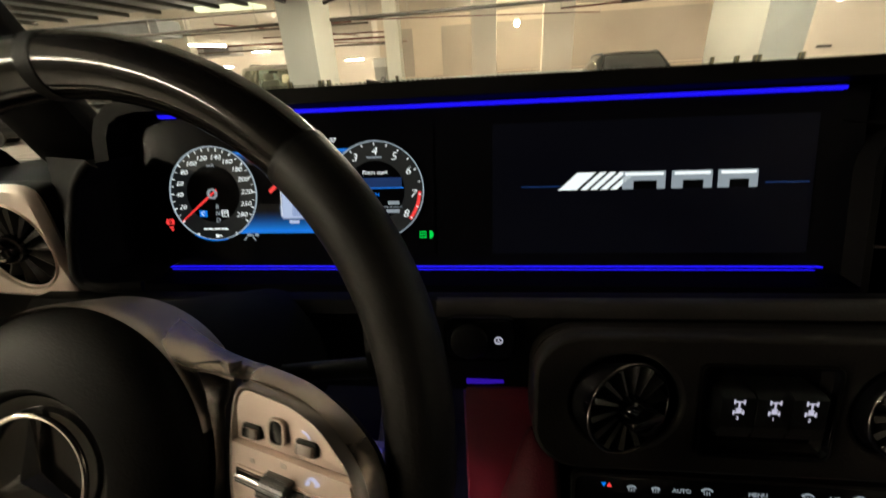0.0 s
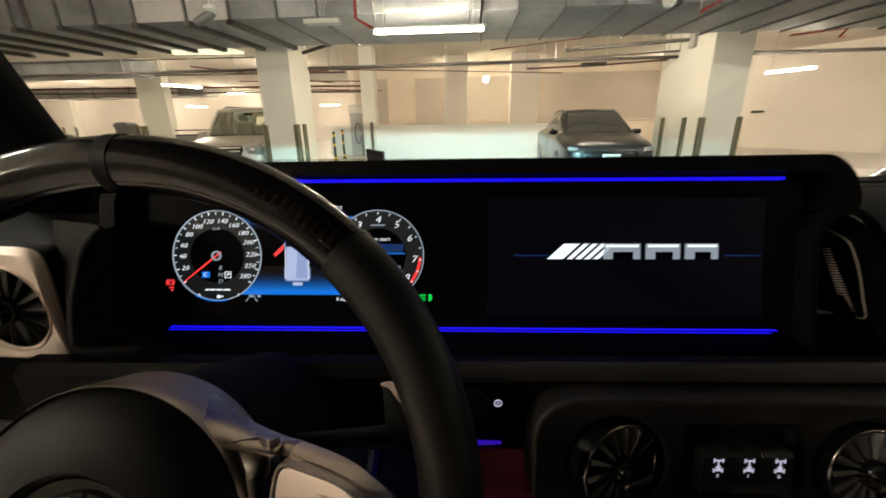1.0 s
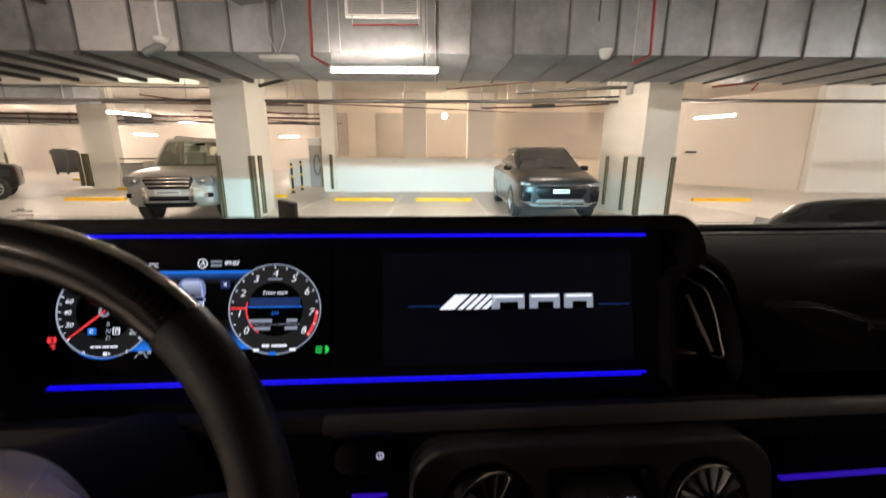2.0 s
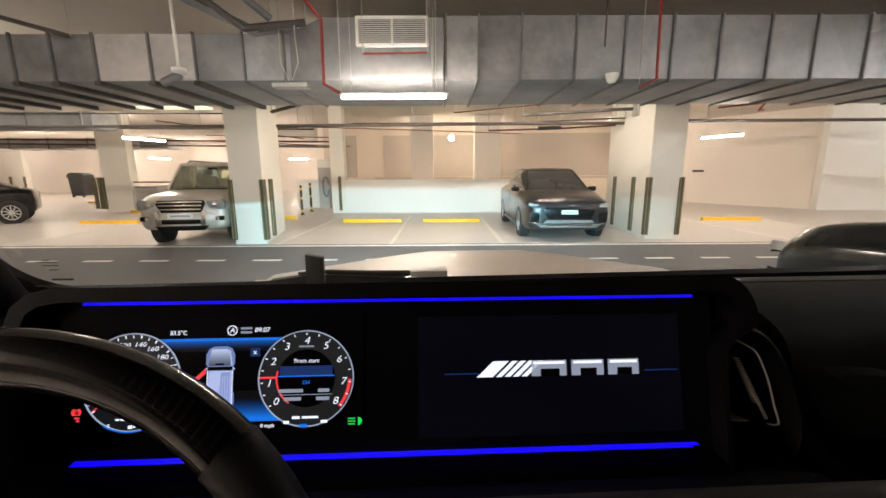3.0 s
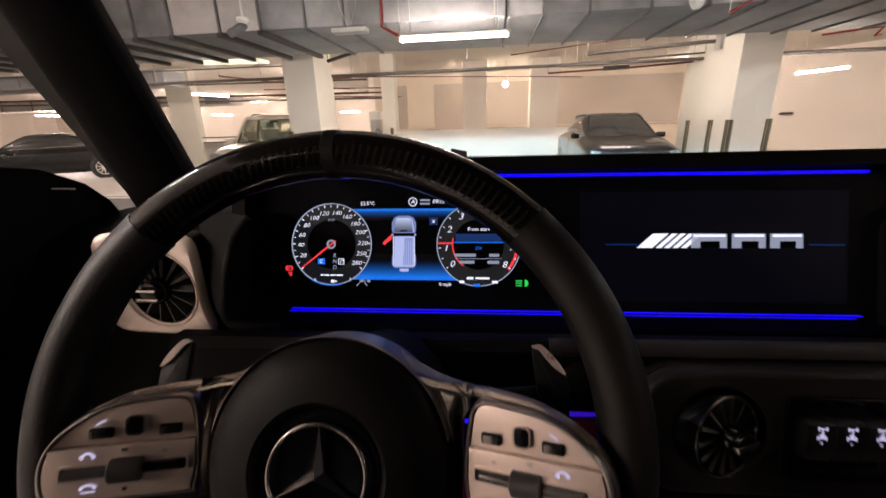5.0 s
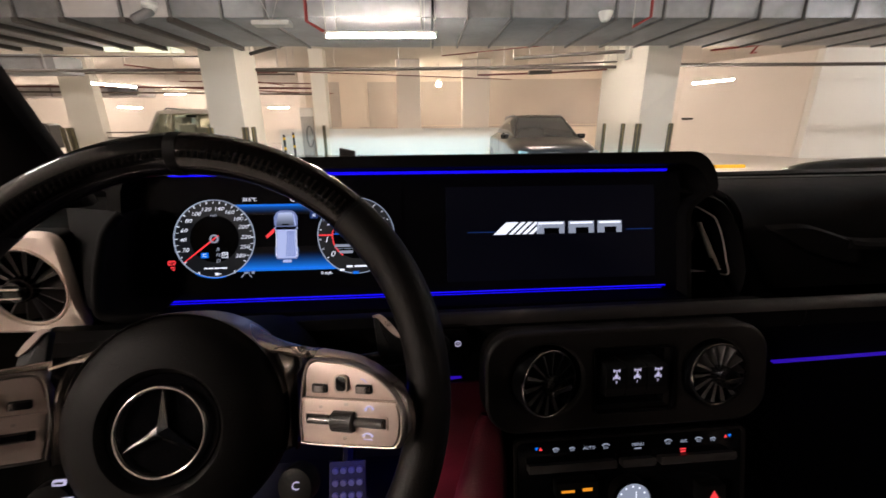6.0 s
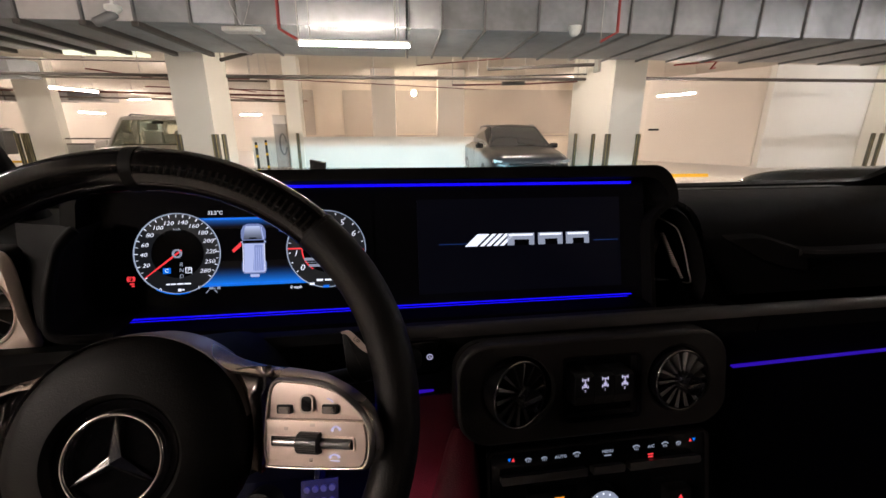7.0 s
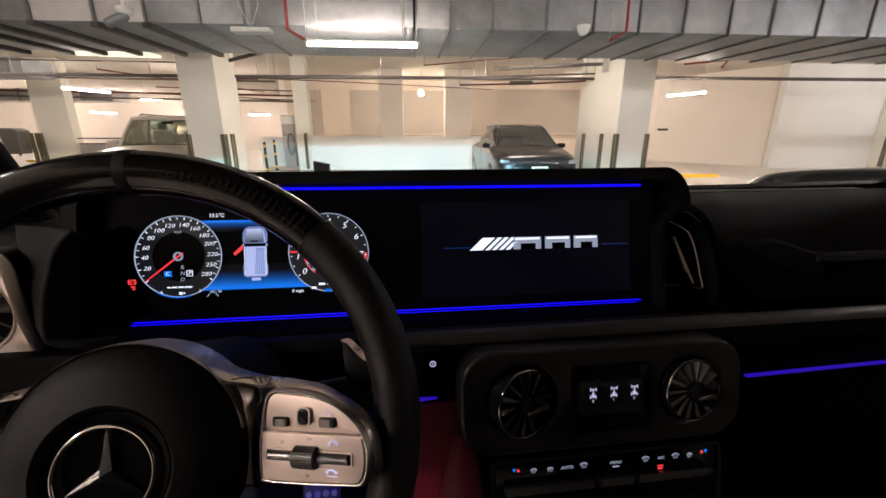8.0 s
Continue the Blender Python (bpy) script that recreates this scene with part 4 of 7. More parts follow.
bars("emblem_bar", [(RX - 0.010, CS - 0.041, 0.008, 0.0028), (RX + 0.005, CS - 0.041, 0.017, 0.0024)], -0.003, G_WHITE, revs)
bars("engine_symbol", [(RX - 0.002, CS - 0.0495, 0.008, 0.0036)], -0.0034, G_SKY, revs)
bars("temp_mark", [(RX - 0.020, CS - 0.0455, 0.006, 0.003)], -0.0034, G_WHITE, revs)
bars("temp_mark", [(RX + 0.020, CS - 0.0455, 0.007, 0.003)], -0.0034, G_WHITE, revs)
bars("small_bar", [(RX, CS + 0.034, 0.016, 0.0016)], -0.003, G_DIM, revs)

# middle picture of the instrument display
MX = (SX + RX) / 2
part("blue_band_top", prism([(SX + 0.030, CS + 0.0440), (RX - 0.030, CS + 0.0440), (RX - 0.032, CS + 0.0415), (SX + 0.032, CS + 0.0415)], -0.0019, -0.0012), G_SKY, cluster, "blue glowing border", False)
part("blue_band_bottom", prism([(SX + 0.029, CS - 0.0410), (RX - 0.029, CS - 0.0410), (RX - 0.026, CS - 0.0440), (SX + 0.026, CS - 0.0440)], -0.0019, -0.0012), G_SKY, cluster, "blue glowing border", False)
part("blue_haze", box(SX + 0.02, RX - 0.02, -0.0016, -0.0012, CS - 0.0440, CS - 0.012), glow_ramp("lower_haze", (0.01, 0.20, 0.9), 1.15, CS - 0.018, CS - 0.0440), cluster, "blue glow fading upwards", False)
part("blue_haze", box(SX + 0.02, RX - 0.02, -0.0016, -0.0012, CS + 0.030, CS + 0.0440), glow_ramp("upper_haze", (0.01, 0.20, 0.9), 0.7, CS + 0.031, CS + 0.0440), cluster, "blue glow fading downwards", False)
half_car = [(0.0070, 0.0354), (0.0120, 0.0330), (0.0133, 0.0300), (0.0150, 0.0270), (0.0150, 0.0170), (0.0136, 0.0148), (0.0134, -0.0120), (0.0150, -0.0140), (0.0150, -0.0250), (0.0136, -0.0270), (0.0128, -0.0290)]
carpic = part("car_picture", prism(soft([(MX + x, CS + z) for x, z in half_car] + [(MX - x, CS + z) for x, z in reversed(half_car)], 0.0012, 2), -0.0026, -0.0019), G_CARPIC2, cluster, "pale blue picture of an off-roader from above", False)
part("picture_bonnet", prism(soft([(MX - 0.0125, CS + 0.0150), (MX + 0.0108, CS + 0.0150), (MX + 0.0085, CS + 0.0325), (MX - 0.0095, CS + 0.0325)], 0.002, 3), -0.0029, -0.0026), glow_ramp("bonnet_sheen", (0.62, 0.70, 1.0), 0.8, CS + 0.004, CS + 0.0325), carpic, "pale bonnet of the pictured car", False)
part("picture_wing", prism([(MX + 0.0092, CS + 0.0320), (MX + 0.0105, CS + 0.0310), (MX + 0.0130, CS + 0.0155), (MX + 0.0118, CS + 0.0150)], -0.0029, -0.0026), G_CARPIC, carpic, "", False)
part("picture_scuttle", prism(rounded(MX - 0.0050, MX + 0.0040, CS + 0.0158, CS + 0.0176, 0.0006, 2), -0.0032, -0.0029), SCREEN, carpic, "", False)
part("picture_glass", prism([(MX - 0.0135, CS + 0.0140), (MX + 0.0135, CS + 0.0140), (MX + 0.0122, CS + 0.0103), (MX - 0.0122, CS + 0.0103)], -0.0029, -0.0026), SCREEN, carpic, "dark windscreen of the pictured car", False)
part("picture_roof", prism(soft([(MX - 0.0122, CS - 0.0275), (MX + 0.0126, CS - 0.0275), (MX + 0.0122, CS + 0.0096), (MX - 0.0118, CS + 0.0096)], 0.0016, 3), -0.0029, -0.0026), G_CARPIC, carpic, "pale roof of the pictured car", False)
part("picture_roof_shade", prism(soft([(MX - 0.0015, CS - 0.0255), (MX + 0.0118, CS - 0.0255), (MX + 0.0112, CS + 0.0080), (MX + 0.0010, CS + 0.0080)], 0.0016, 3), -0.0030, -0.0029), G_CARPIC_MID, carpic, "", False)
for s in (-1, 1):
    part("picture_mirror", prism([(MX + s * 0.0134, CS + 0.0138), (MX + s * 0.0158, CS + 0.0118), (MX + s * 0.0152, CS + 0.0104), (MX + s * 0.0134, CS + 0.0122)][::s], -0.0030, -0.0026), G_CARPIC, carpic, "", False)
    bars("picture_edge", [(MX + s * 0.0131, CS - 0.008, 0.0006, 0.036)], -0.0027, G_WHITE, carpic)
bars("picture_ribs", [(MX + 0.0005 + 0.0026 * k, CS - 0.0105, 0.0005, 0.030) for k in range(5)], -0.0031, G_CARPIC, carpic)
part("picture_spare_wheel", prism(rounded(MX - 0.0052, MX + 0.0060, CS - 0.0335, CS - 0.0298, 0.001, 2), -0.0030, -0.0026), G_CARPIC, carpic, "", False)
part("open_door_mark", prism([(MX - 0.0150, CS + 0.013), (MX - 0.0150, CS + 0.007), (MX - 0.0245, CS - 0.001), (MX - 0.0265, CS + 0.002)], -0.0030, -0.0024), G_RED, carpic, "red open-door mark", False)
part("close_tile", box(RX - 0.060, RX - 0.050, -0.0024, -0.0019, CS + 0.024, CS + 0.033), G_DEEP, cluster, "small blue tile", False)
words("tile_mark", "x", 0.008, pose(RX - 0.055, -0.0027, CS + 0.0288, 90), G_WHITE, cluster)
words("temperature", "33.5°C", 0.0065, pose(-0.2285, -0.002, 0.1325, 90), G_WHITE, cluster)
words("clock_time", "09:07", 0.0072, pose(-0.140, -0.002, 0.1345, 90), G_WHITE, cluster, shear=0.15)
words("stop_start_mark", "A", 0.0075, pose(-0.172, -0.002, 0.1345, 90), G_WHITE, cluster, shear=0.2)
part("stop_start_ring", band(-0.172, 0.1345, 0.0046, 0.0054, -0.002, -0.0014, n=20), G_WHITE, cluster, "", False)
bars("status_bars", [(-0.157, 0.1365, 0.012, 0.0022), (-0.157, 0.1322, 0.012, 0.0022)], -0.0016, G_DIM, cluster)
words("speed_words", "0 mph", 0.0058, pose(-0.132, -0.002, CS - 0.0490, 90), G_WHITE, cluster)
bars("axle_symbol", [(-0.2365, 0.0365, 0.005, 0.0028), (-0.2325, 0.0362, 0.002, 0.0012), (-0.2275, 0.0368, 0.004, 0.0034), (-0.2345, 0.0395, 0.008, 0.0009)], -0.0016, G_DIM, cluster)
for x0, x1 in ((-0.2395, -0.2425), (-0.2325, -0.2295)):
    part("axle_symbol", prism([(x0 - 0.0006, 0.0345), (x0 + 0.0006, 0.0345), (x1 + 0.0006, 0.0305), (x1 - 0.0006, 0.0305)], -0.0024, -0.0014), G_DIM, cluster, "", False)
part("brake_lamp", band(-0.3295, 0.0520, 0.0024, 0.0032, -0.0024, -0.0014, n=20), G_RED, cluster, "red brake warning symbol", False)
words("brake_letter", "P", 0.0042, pose(-0.3295, -0.0024, 0.0520, 90), G_RED, cluster)
for x, turn in ((-0.3295, 130), (-0.3295, -50)):
    part("brake_bracket", band(x, 0.0520, 0.0040, 0.0047, -0.0024, -0.0014, turn, turn + 100, 10), G_RED, cluster, "", False)
bars("belt_lamp", [(-0.3285, 0.046, 0.005, 0.002), (-0.3275, 0.0432, 0.003, 0.002)], -0.0016, G_RED, cluster)
part("lamp_symbol", prism(disc_poly(-0.0355, 0.0355, 0.0042, 14, -90, 90), -0.0024, -0.0014), G_GREEN, cluster, "green headlamp symbol", False)
bars("lamp_rays", [(-0.0425, 0.0355 + k * 0.0028, 0.0075, 0.0013) for k in (-1, 0, 1)], -0.0016, G_GREEN, cluster)

# start-up emblem on the centre display: plain slanted plates
def plate(x0, x1, s0, s1, lean):
    return [(x0, s0), (x1, s0), (x1 + lean, s1), (x0 + lean, s1)]


EM = [(0.095, 0.1125, 0.0185), (0.1165, 0.1225, 0.0185), (0.126, 0.132, 0.0185), (0.1355, 0.1415, 0.0185), (0.145, 0.151, 0.0185)]
for a, b, lean in EM:
    part("emblem_slash", prism(plate(a, b, 0.0785, 0.0955, lean), -0.0022, -0.0012), G_WHITE, media, "white slanted bar", False)
for a, b in ((0.1565, 0.1960), (0.2020, 0.2385), (0.2440, 0.2790)):
    part("emblem_plate", prism(plate(a, b, 0.0785, 0.0955, 0.0), -0.0022, -0.0012), G_DIM, media, "silver block of the emblem", False)
    part("emblem_edge", prism(plate(a + 0.002, b - 0.002, 0.0915, 0.0945, 0.0), -0.0026, -0.0022), G_WHITE, media, "", False)
    part("emblem_cut", prism(plate(a + 0.010, b - 0.008, 0.0785, 0.0865, 0.0), -0.0026, -0.0022), SCREEN, media, "", False)
for x in (0.078, 0.305):
    bars("emblem_streak", [(x, 0.0825, 0.038, 0.0012)], -0.0016, G_DEEP, media)

# ---- dashboard body ----
dash_ob = thing("dashboard", "black leather dashboard with a satin lower ledge", "dashboard", CAR)
part("driver_dash", prism([(-0.088, 1.214), (-0.078, 1.222), (-0.060, 1.220), (0.015, 1.165), (0.25, 1.165), (0.25, 1.09), (0.02, 1.09), (-0.055, 1.105), (-0.088, 1.13)], -0.43, 0.43, "x"), DASH_LEATHER, dash_ob, "black leather lower dash")
DASH_SIDE = [(0.44, 1.275), (0.37, 1.302), (0.28, 1.325), (0.20, 1.334), (0.13, 1.336), (0.100, 1.3345), (0.080, 1.3310), (0.064, 1.3250), (0.052, 1.3170), (0.043, 1.3070), (0.036, 1.2950), (0.031, 1.2810), (0.028, 1.2650), (0.026, 1.2400), (0.024, 1.165), (-0.070, 1.160), (-0.077, 1.220), (-0.088, 1.214), (-0.088, 1.19), (0.44, 1.19)]
part("passenger_dash", prism(DASH_SIDE, 0.478, 1.22, "x"), DASH_LEATHER, dash_ob, "black leather passenger dash")
part("pod_seat", prism([(y + (0.034 if -0.03 < y < 0.15 else 0.0), z) for y, z in DASH_SIDE], 0.43, 0.476, "x"), DASH_LEATHER, dash_ob, "black leather behind the side pod")
part("lower_dash", prism([(-0.086, 1.19), (-0.086, 1.13), (-0.02, 0.52), (0.44, 0.52), (0.44, 1.19)], 0.43, 1.22, "x"), DEEP_NAVY, dash_ob, "deep navy lower dash and glovebox")
part("driver_side_dash", prism([(0.44, 1.265), (0.30, 1.312), (0.10, 1.314), (0.03, 1.29), (-0.035, 1.20), (-0.05, 1.10), (-0.02, 0.75), (0.44, 0.75)], -0.70, -0.432, "x"), DASH_LEATHER, dash_ob)
part("dash_top", prism([(-0.428, 0.14), (0.428, 0.14), (0.428, 0.40), (-0.428, 0.40)], 1.20, 1.288, "z", 0.01), DASH_LEATHER, dash_ob, "black leather dash top")
part("ledge", prism([(-0.0898, 1.2125), (-0.0885, 1.2175), (-0.0835, 1.2228), (-0.079, 1.2235), (-0.074, 1.2230), (-0.074, 1.2215), (-0.0865, 1.215), (-0.0885, 1.2125)], -0.02, 1.05, "x"), LEDGE, dash_ob, "satin dark ledge trim")
part("ambient_line", prism([(0.449, 1.1372), (0.66, 1.1418), (1.02, 1.1490), (1.02, 1.1508), (0.66, 1.1438), (0.449, 1.1395)], -0.092, -0.087), G_VIOLET, dash_ob, "violet-blue ambient light line")
part("knee_light", prism([(0.004, 1.1400), (0.020, 1.1402), (0.0385, 1.1418), (0.0385, 1.1428), (0.004, 1.1436)], -0.0915, -0.087), G_VIOLET, dash_ob, "violet-blue ambient light line")
part("grab_handle_mount", loft([[(x, y, zt), (x, y - 0.012, zt - 0.004), (x, y - 0.014, zb + 0.003), (x, y, zb)] for x, zt, zb, y in flow([(0.490, 1.2960, 1.2890, 0.012), (0.515, 1.2995, 1.2760, 0.004), (0.540, 1.2990, 1.2620, 0.0), (0.578, 1.2880, 1.2490, -0.002), (0.600, 1.2810, 1.2440, -0.003), (0.618, 1.2762, 1.2410, -0.004)], 4)], closed=True), DASH_LEATHER, dash_ob, "dark leather mount of the grab handle")
part("grab_handle", loft([[(x, y + 0.020, zt), (x, y, zt - 0.001), (x, y - 0.004, (zt + zb) / 2), (x, y, zb), (x, y + 0.020, zb)] for x, zt, zb, y in flow([(0.600, 1.2800, 1.2660, -0.018), (0.640, 1.2758, 1.2650, -0.020), (0.760, 1.2755, 1.2650, -0.020), (0.920, 1.2800, 1.2690, -0.018), (1.080, 1.2860, 1.2750, 0.0)], 4)], closed=True), PILLAR_CLOTH, dash_ob, "dark leather passenger grab handle")
part("defroster_slot", box(0.45, 1.0, 0.24, 0.27, 1.318, 1.331, 0.002), SOFT_BLACK, dash_ob)
part("knee_trim", box(0.000, 0.090, -0.0925, 0.0, 0.60, 1.137, 0.012), RED_TRIM, dash_ob, "dark red leather knee panel")

part("knee_bolster", sweep(flow([(0.045, -0.125, 0.90), (0.058, -0.122, 0.97), (0.068, -0.112, 1.03), (0.072, -0.095, 1.09)], 6), [0.034 - 0.026 * (k / 18) ** 3 for k in range(19)], 16), RED_TRIM, dash_ob, "padded dark red leather roll")
lip = flow([(-0.337, -0.046, 1.347), (-0.343, -0.050, 1.341), (-0.352, -0.055, 1.328), (-0.357, -0.062, 1.307), (-0.360, -0.070, 1.287), (-0.361, -0.077, 1.265), (-0.360, -0.082, 1.250), (-0.354, -0.083, 1.241), (-0.335, -0.080, 1.236), (-0.310, -0.070, 1.232)], 4)
part("cluster_lip", sweep(lip, 0.0055, 12), DASH_LEATHER, dash_ob, "dark leather lip beside the instruments")
part("cluster_cheek", loft([[(x, y, z), (x - 0.014, 0.02, z - 0.004)] for x, y, z in lip], close_ends=False), DASH_LEATHER, dash_ob, "black side wall beside the instruments")

part("cluster_shoulder", loft([[(x - 0.002, y + 0.001, z), (x - 0.020, y + 0.012, z + 0.002), (-0.412, -0.030 + 0.2 * max(0, z - 1.30), z + 0.004)] for x, y, z in lip], close_ends=False), DASH_LEATHER, dash_ob, "black leather between vent and instruments")

end_cap = thing("dash_speaker", "rounded dark side pod with a chrome arc and bright fins", "speaker", CAR @ pose(0, -0.004, 1.2172, -16.2, 0.35, 0))
POD_IN = flow([(0.350, 0.1270), (0.4060, 0.1185), (0.4290, 0.1095), (0.4460, 0.0860), (0.4560, 0.0555), (0.4615, 0.0251), (0.4615, -0.0008), (0.4397, -0.0190), (0.350, -0.0240)], 4)
POD_OUT = flow([(0.345, 0.1430), (0.3990, 0.1350), (0.4350, 0.1200), (0.4570, 0.0890), (0.4680, 0.0450), (0.4692, 0.0085), (0.4560, -0.0220), (0.4322, -0.0319), (0.345, -0.0360)], 4)
half = [(a[0] * 0.4 + b[0] * 0.6, a[1] * 0.4 + b[1] * 0.6) for a, b in zip(POD_IN, POD_OUT)]
part("bezel", dish([(POD_OUT, 0.060), (POD_OUT, 0.005), (half, -0.001), (POD_IN, 0.016), (POD_IN, 0.060)], True), DASH_LEATHER, end_cap, "soft dark rim of the pod")
part("bowl", prism(POD_IN, 0.045, 0.06), GLOSS_BLACK, end_cap, "smoked glossy cover", False)
part("arc", sweep([(x, 0.020, z) for x, z in flow([(0.4044, 0.1151), (0.4272, 0.1032), (0.4381, 0.0944), (0.4462, 0.0742), (0.4512, 0.0526), (0.4545, 0.0311), (0.4576, 0.0118), (0.4440, 0.0120), (0.4330, 0.0167)], 4)], 0.0010, 8), VENT_SATIN, end_cap, "thin bright metal arc")
for k in range(24):
    a = k / 23
    x, z = 0.4115 + 0.0276 * a, 0.0892 - 0.0698 * a
    wide = 0.0010 + 0.0018 * min(1, a * 1.3)
    part("fin", box(x - wide, x + wide, 0.016, 0.024, z - 0.0006, z + 0.0006), VENT_SATIN, end_cap, "bright metal fin", False)
part("arc_post", sweep([(0.4576, 0.020, 0.0118), (0.4576, 0.047, 0.0118)], 0.002, 8), DARK_CHROME, end_cap)
part("foot_strip", box(0.401, 0.421, 0.018, 0.047, 0.0160, 0.0174, 0.0006), VENT_SATIN, end_cap, "thin chrome strip")

tab = thing("dash_sensor", "small black upright box on the dash top", "sensor", CAR)
part("body", prism([(-0.131, 1.315), (-0.108, 1.315), (-0.1065, 1.398), (-0.1305, 1.403)], 0.170, 0.186, "y", 0.0015), BLACK_PAINT, tab)
part("foot", box(-0.128, -0.111, 0.165, 0.190, 1.285, 1.318, 0.002), BLACK_PAINT, tab)
sticker = thing("windscreen_sticker", "faint grey printed sticker inside the windscreen corner", "sticker", CAR @ pose(-0.588, 0.303, 1.352, 31.8, 0, 0))
for n, (a, w) in enumerate(((0.030, 0.012), (0.026, 0.034), (0.018, 0.026), (0.008, 0.014), (-0.017, 0.036))):
    part("printed_bar", box(-w / 2, w / 2, -0.004, -0.003, a, a + (0.004 if a < 0 else 0.0018)), PIPE_DK, sticker, smooth=False)


def air_vent(x, y, z, r, label, tilt=0.0, yaw=0.0, hub_metal=None):
    hub_metal = hub_metal or GLOSS_BLACK
    """A turbine vent: ring, dark throat, radial vanes and a hub with a tab."""
    ob = thing("air_vent", label, "air vent", CAR @ pose(x, y, z, tilt, 0, yaw), "turbine air vents")
    part("ring", sweep([(r * math.cos(a), -0.002, r * math.sin(a)) for a in np.linspace(0, 2 * math.pi, 49)[:-1]], 0.0012 if hub_metal is TRIM else 0.0009, 8, True), VENT_SATIN if hub_metal is TRIM else TRIM, ob, "thin bright metal ring")
    part("throat", prism(disc_poly(0, 0, r * 0.94, 40), 0.018, 0.03), GLOSS_BLACK, ob, "", False)
    part("wall", band(0, 0, r * 0.94, r * 1.0, -0.002, 0.025), GLOSS_BLACK, ob)
    for k in range(14):
        v = prism([(r * 0.30, -0.001), (r * 0.93, -0.0022), (r * 0.93, 0.0022), (r * 0.30, 0.001)], -0.003, 0.014)
        part("vane", moved(v, pose(0, 0, 0, 0, 360 / 14 * k, 0) @ pose(0, 0, 0, 28, 0, 0)), TOGGLE, ob)
    part("hub", lathe([(r * 0.33, 0.0), (r * 0.33, 0.012), (r * 0.26, 0.017)], 24, pose(0, 0, 0, 90)), GLOSS_BLACK, ob)
    if hub_metal is TRIM:
        for z in (-0.0052, 0.0052):
            part("tab_edge", box(-0.0115, 0.0115, -0.0235, -0.0215, z - 0.0008, z + 0.0008), VENT_SATIN, ob, "bright metal edge of the tab", False)
        part("tab_face", box(-0.0120, 0.0120, -0.023, -0.012, -0.0045, 0.0045, 0.001), GLOSS_BLACK, ob)
    else:
        part("hub_ring", band(0, 0, r * 0.22, r * 0.31, -0.020, -0.014, n=24), hub_metal, ob, "ring of the hub")
        part("tab", box(-r * 0.36, r * 0.36, -0.022, -0.012, -0.003, 0.003, 0.001), DARK_CHROME, ob)
    return ob


vent_frame = thing("vent_surround", "satin aluminium surround of the driver's air vent", "vent surround", CAR @ pose(-0.4535, -0.050, 1.267, 0, 0, -4))


def surround(grow):
    """Outline of the vent plate by angle: a soft square with a foot that flares inwards."""
    out = []
    for k in range(64):
        c, s = math.cos(2 * math.pi * k / 64), math.sin(2 * math.pi * k / 64)
        wide = (0.054 if s > -0.2 else 0.054 + 0.034 * (-s - 0.2) ** 2) if c > 0 else 0.078
        high = 0.064 if s > 0 else 0.058
        r = (abs(c / (wide + grow)) ** 7 + abs(s / (high + grow)) ** 7) ** (-1 / 7)
        out.append((r * c, r * s))
    return out


part("plate", dish([(surround(-0.001), 0.005), (surround(0.001), 0.001), (surround(-0.001), -0.003), (surround(-0.005), -0.006), (disc_poly(0, 0, 0.0485, 64), -0.004), (disc_poly(0, 0, 0.0475, 64), -0.006), (disc_poly(0, 0, 0.046, 64), -0.004), (disc_poly(0, 0, 0.0455, 64), 0.02)]), VENT_SATIN, vent_frame)
part("backing", ring_frame(surround(-0.003), disc_poly(0, 0, 0.047, 64), 0.004, 0.03), LEATHER, vent_frame, "black leather backing")
air_vent(-0.4535, -0.050, 1.267, 0.045, "round turbine air vent in a satin aluminium surround", yaw=-4, hub_metal=TRIM)

# ---- centre vent panel with lock switches ----
TILT = -12
VP = CAR @ pose(0.229, -0.128, 1.157, TILT, 0, 0)
vp = thing("centre_dash_fascia", "dark satin rounded fascia between the two centre vents", "fascia", VP)
OUT = rounded(-0.168, 0.174, -0.062, 0.058, 0.036, 8)


def pierced(name, outer, holes, depth, bevel, material, parent, label=""):
    """A plate in the xz plane with soft edges and openings right through it."""
    cu = bpy.data.curves.new(name, "CURVE")
    cu.dimensions, cu.fill_mode, cu.extrude, cu.bevel_depth, cu.bevel_resolution = "2D", "BOTH", depth / 2 - bevel, bevel, 2
    for grow, loop in [(-bevel, outer)] + [(bevel, h) for h in holes]:
        cx, cz = sum(p[0] for p in loop) / len(loop), sum(p[1] for p in loop) / len(loop)
        rx, rz = max(abs(p[0] - cx) for p in loop), max(abs(p[1] - cz) for p in loop)
        spline = cu.splines.new("POLY")
        spline.points.add(len(loop) - 1)
        for point, (a, b) in zip(spline.points, loop):
            point.co = (cx + (a - cx) * (1 + grow / rx), cz + (b - cz) * (1 + grow / rz), 0, 1)
        spline.use_cyclic_u = True
    tmp = bpy.data.objects.new(name, cu)
    me = bpy.data.meshes.new_from_object(tmp)
    bpy.data.objects.remove(tmp)
    me.transform(pose(0, depth / 2, 0, 90))
    me.materials.clear()
    me.materials.append(material)
    for p in me.polygons:
        p.use_smooth = True
    me.set_sharp_from_angle(angle=radians(38))
    ob = new(name, me)
    ob.parent = parent
    return tagged(ob, label) if label else ob


VENTS = ((-0.096, 0.001, 0.0415), (0.1075, 0.0, 0.0400))
pierced("panel", OUT, [disc_poly(x, z, r, 40) for x, z, r in VENTS] + [rounded(-0.0395, 0.052, -0.0385, 0.0345, 0.005, 4)], 0.022, 0.004, PANEL_DARK, vp, "dark satin fascia plate")
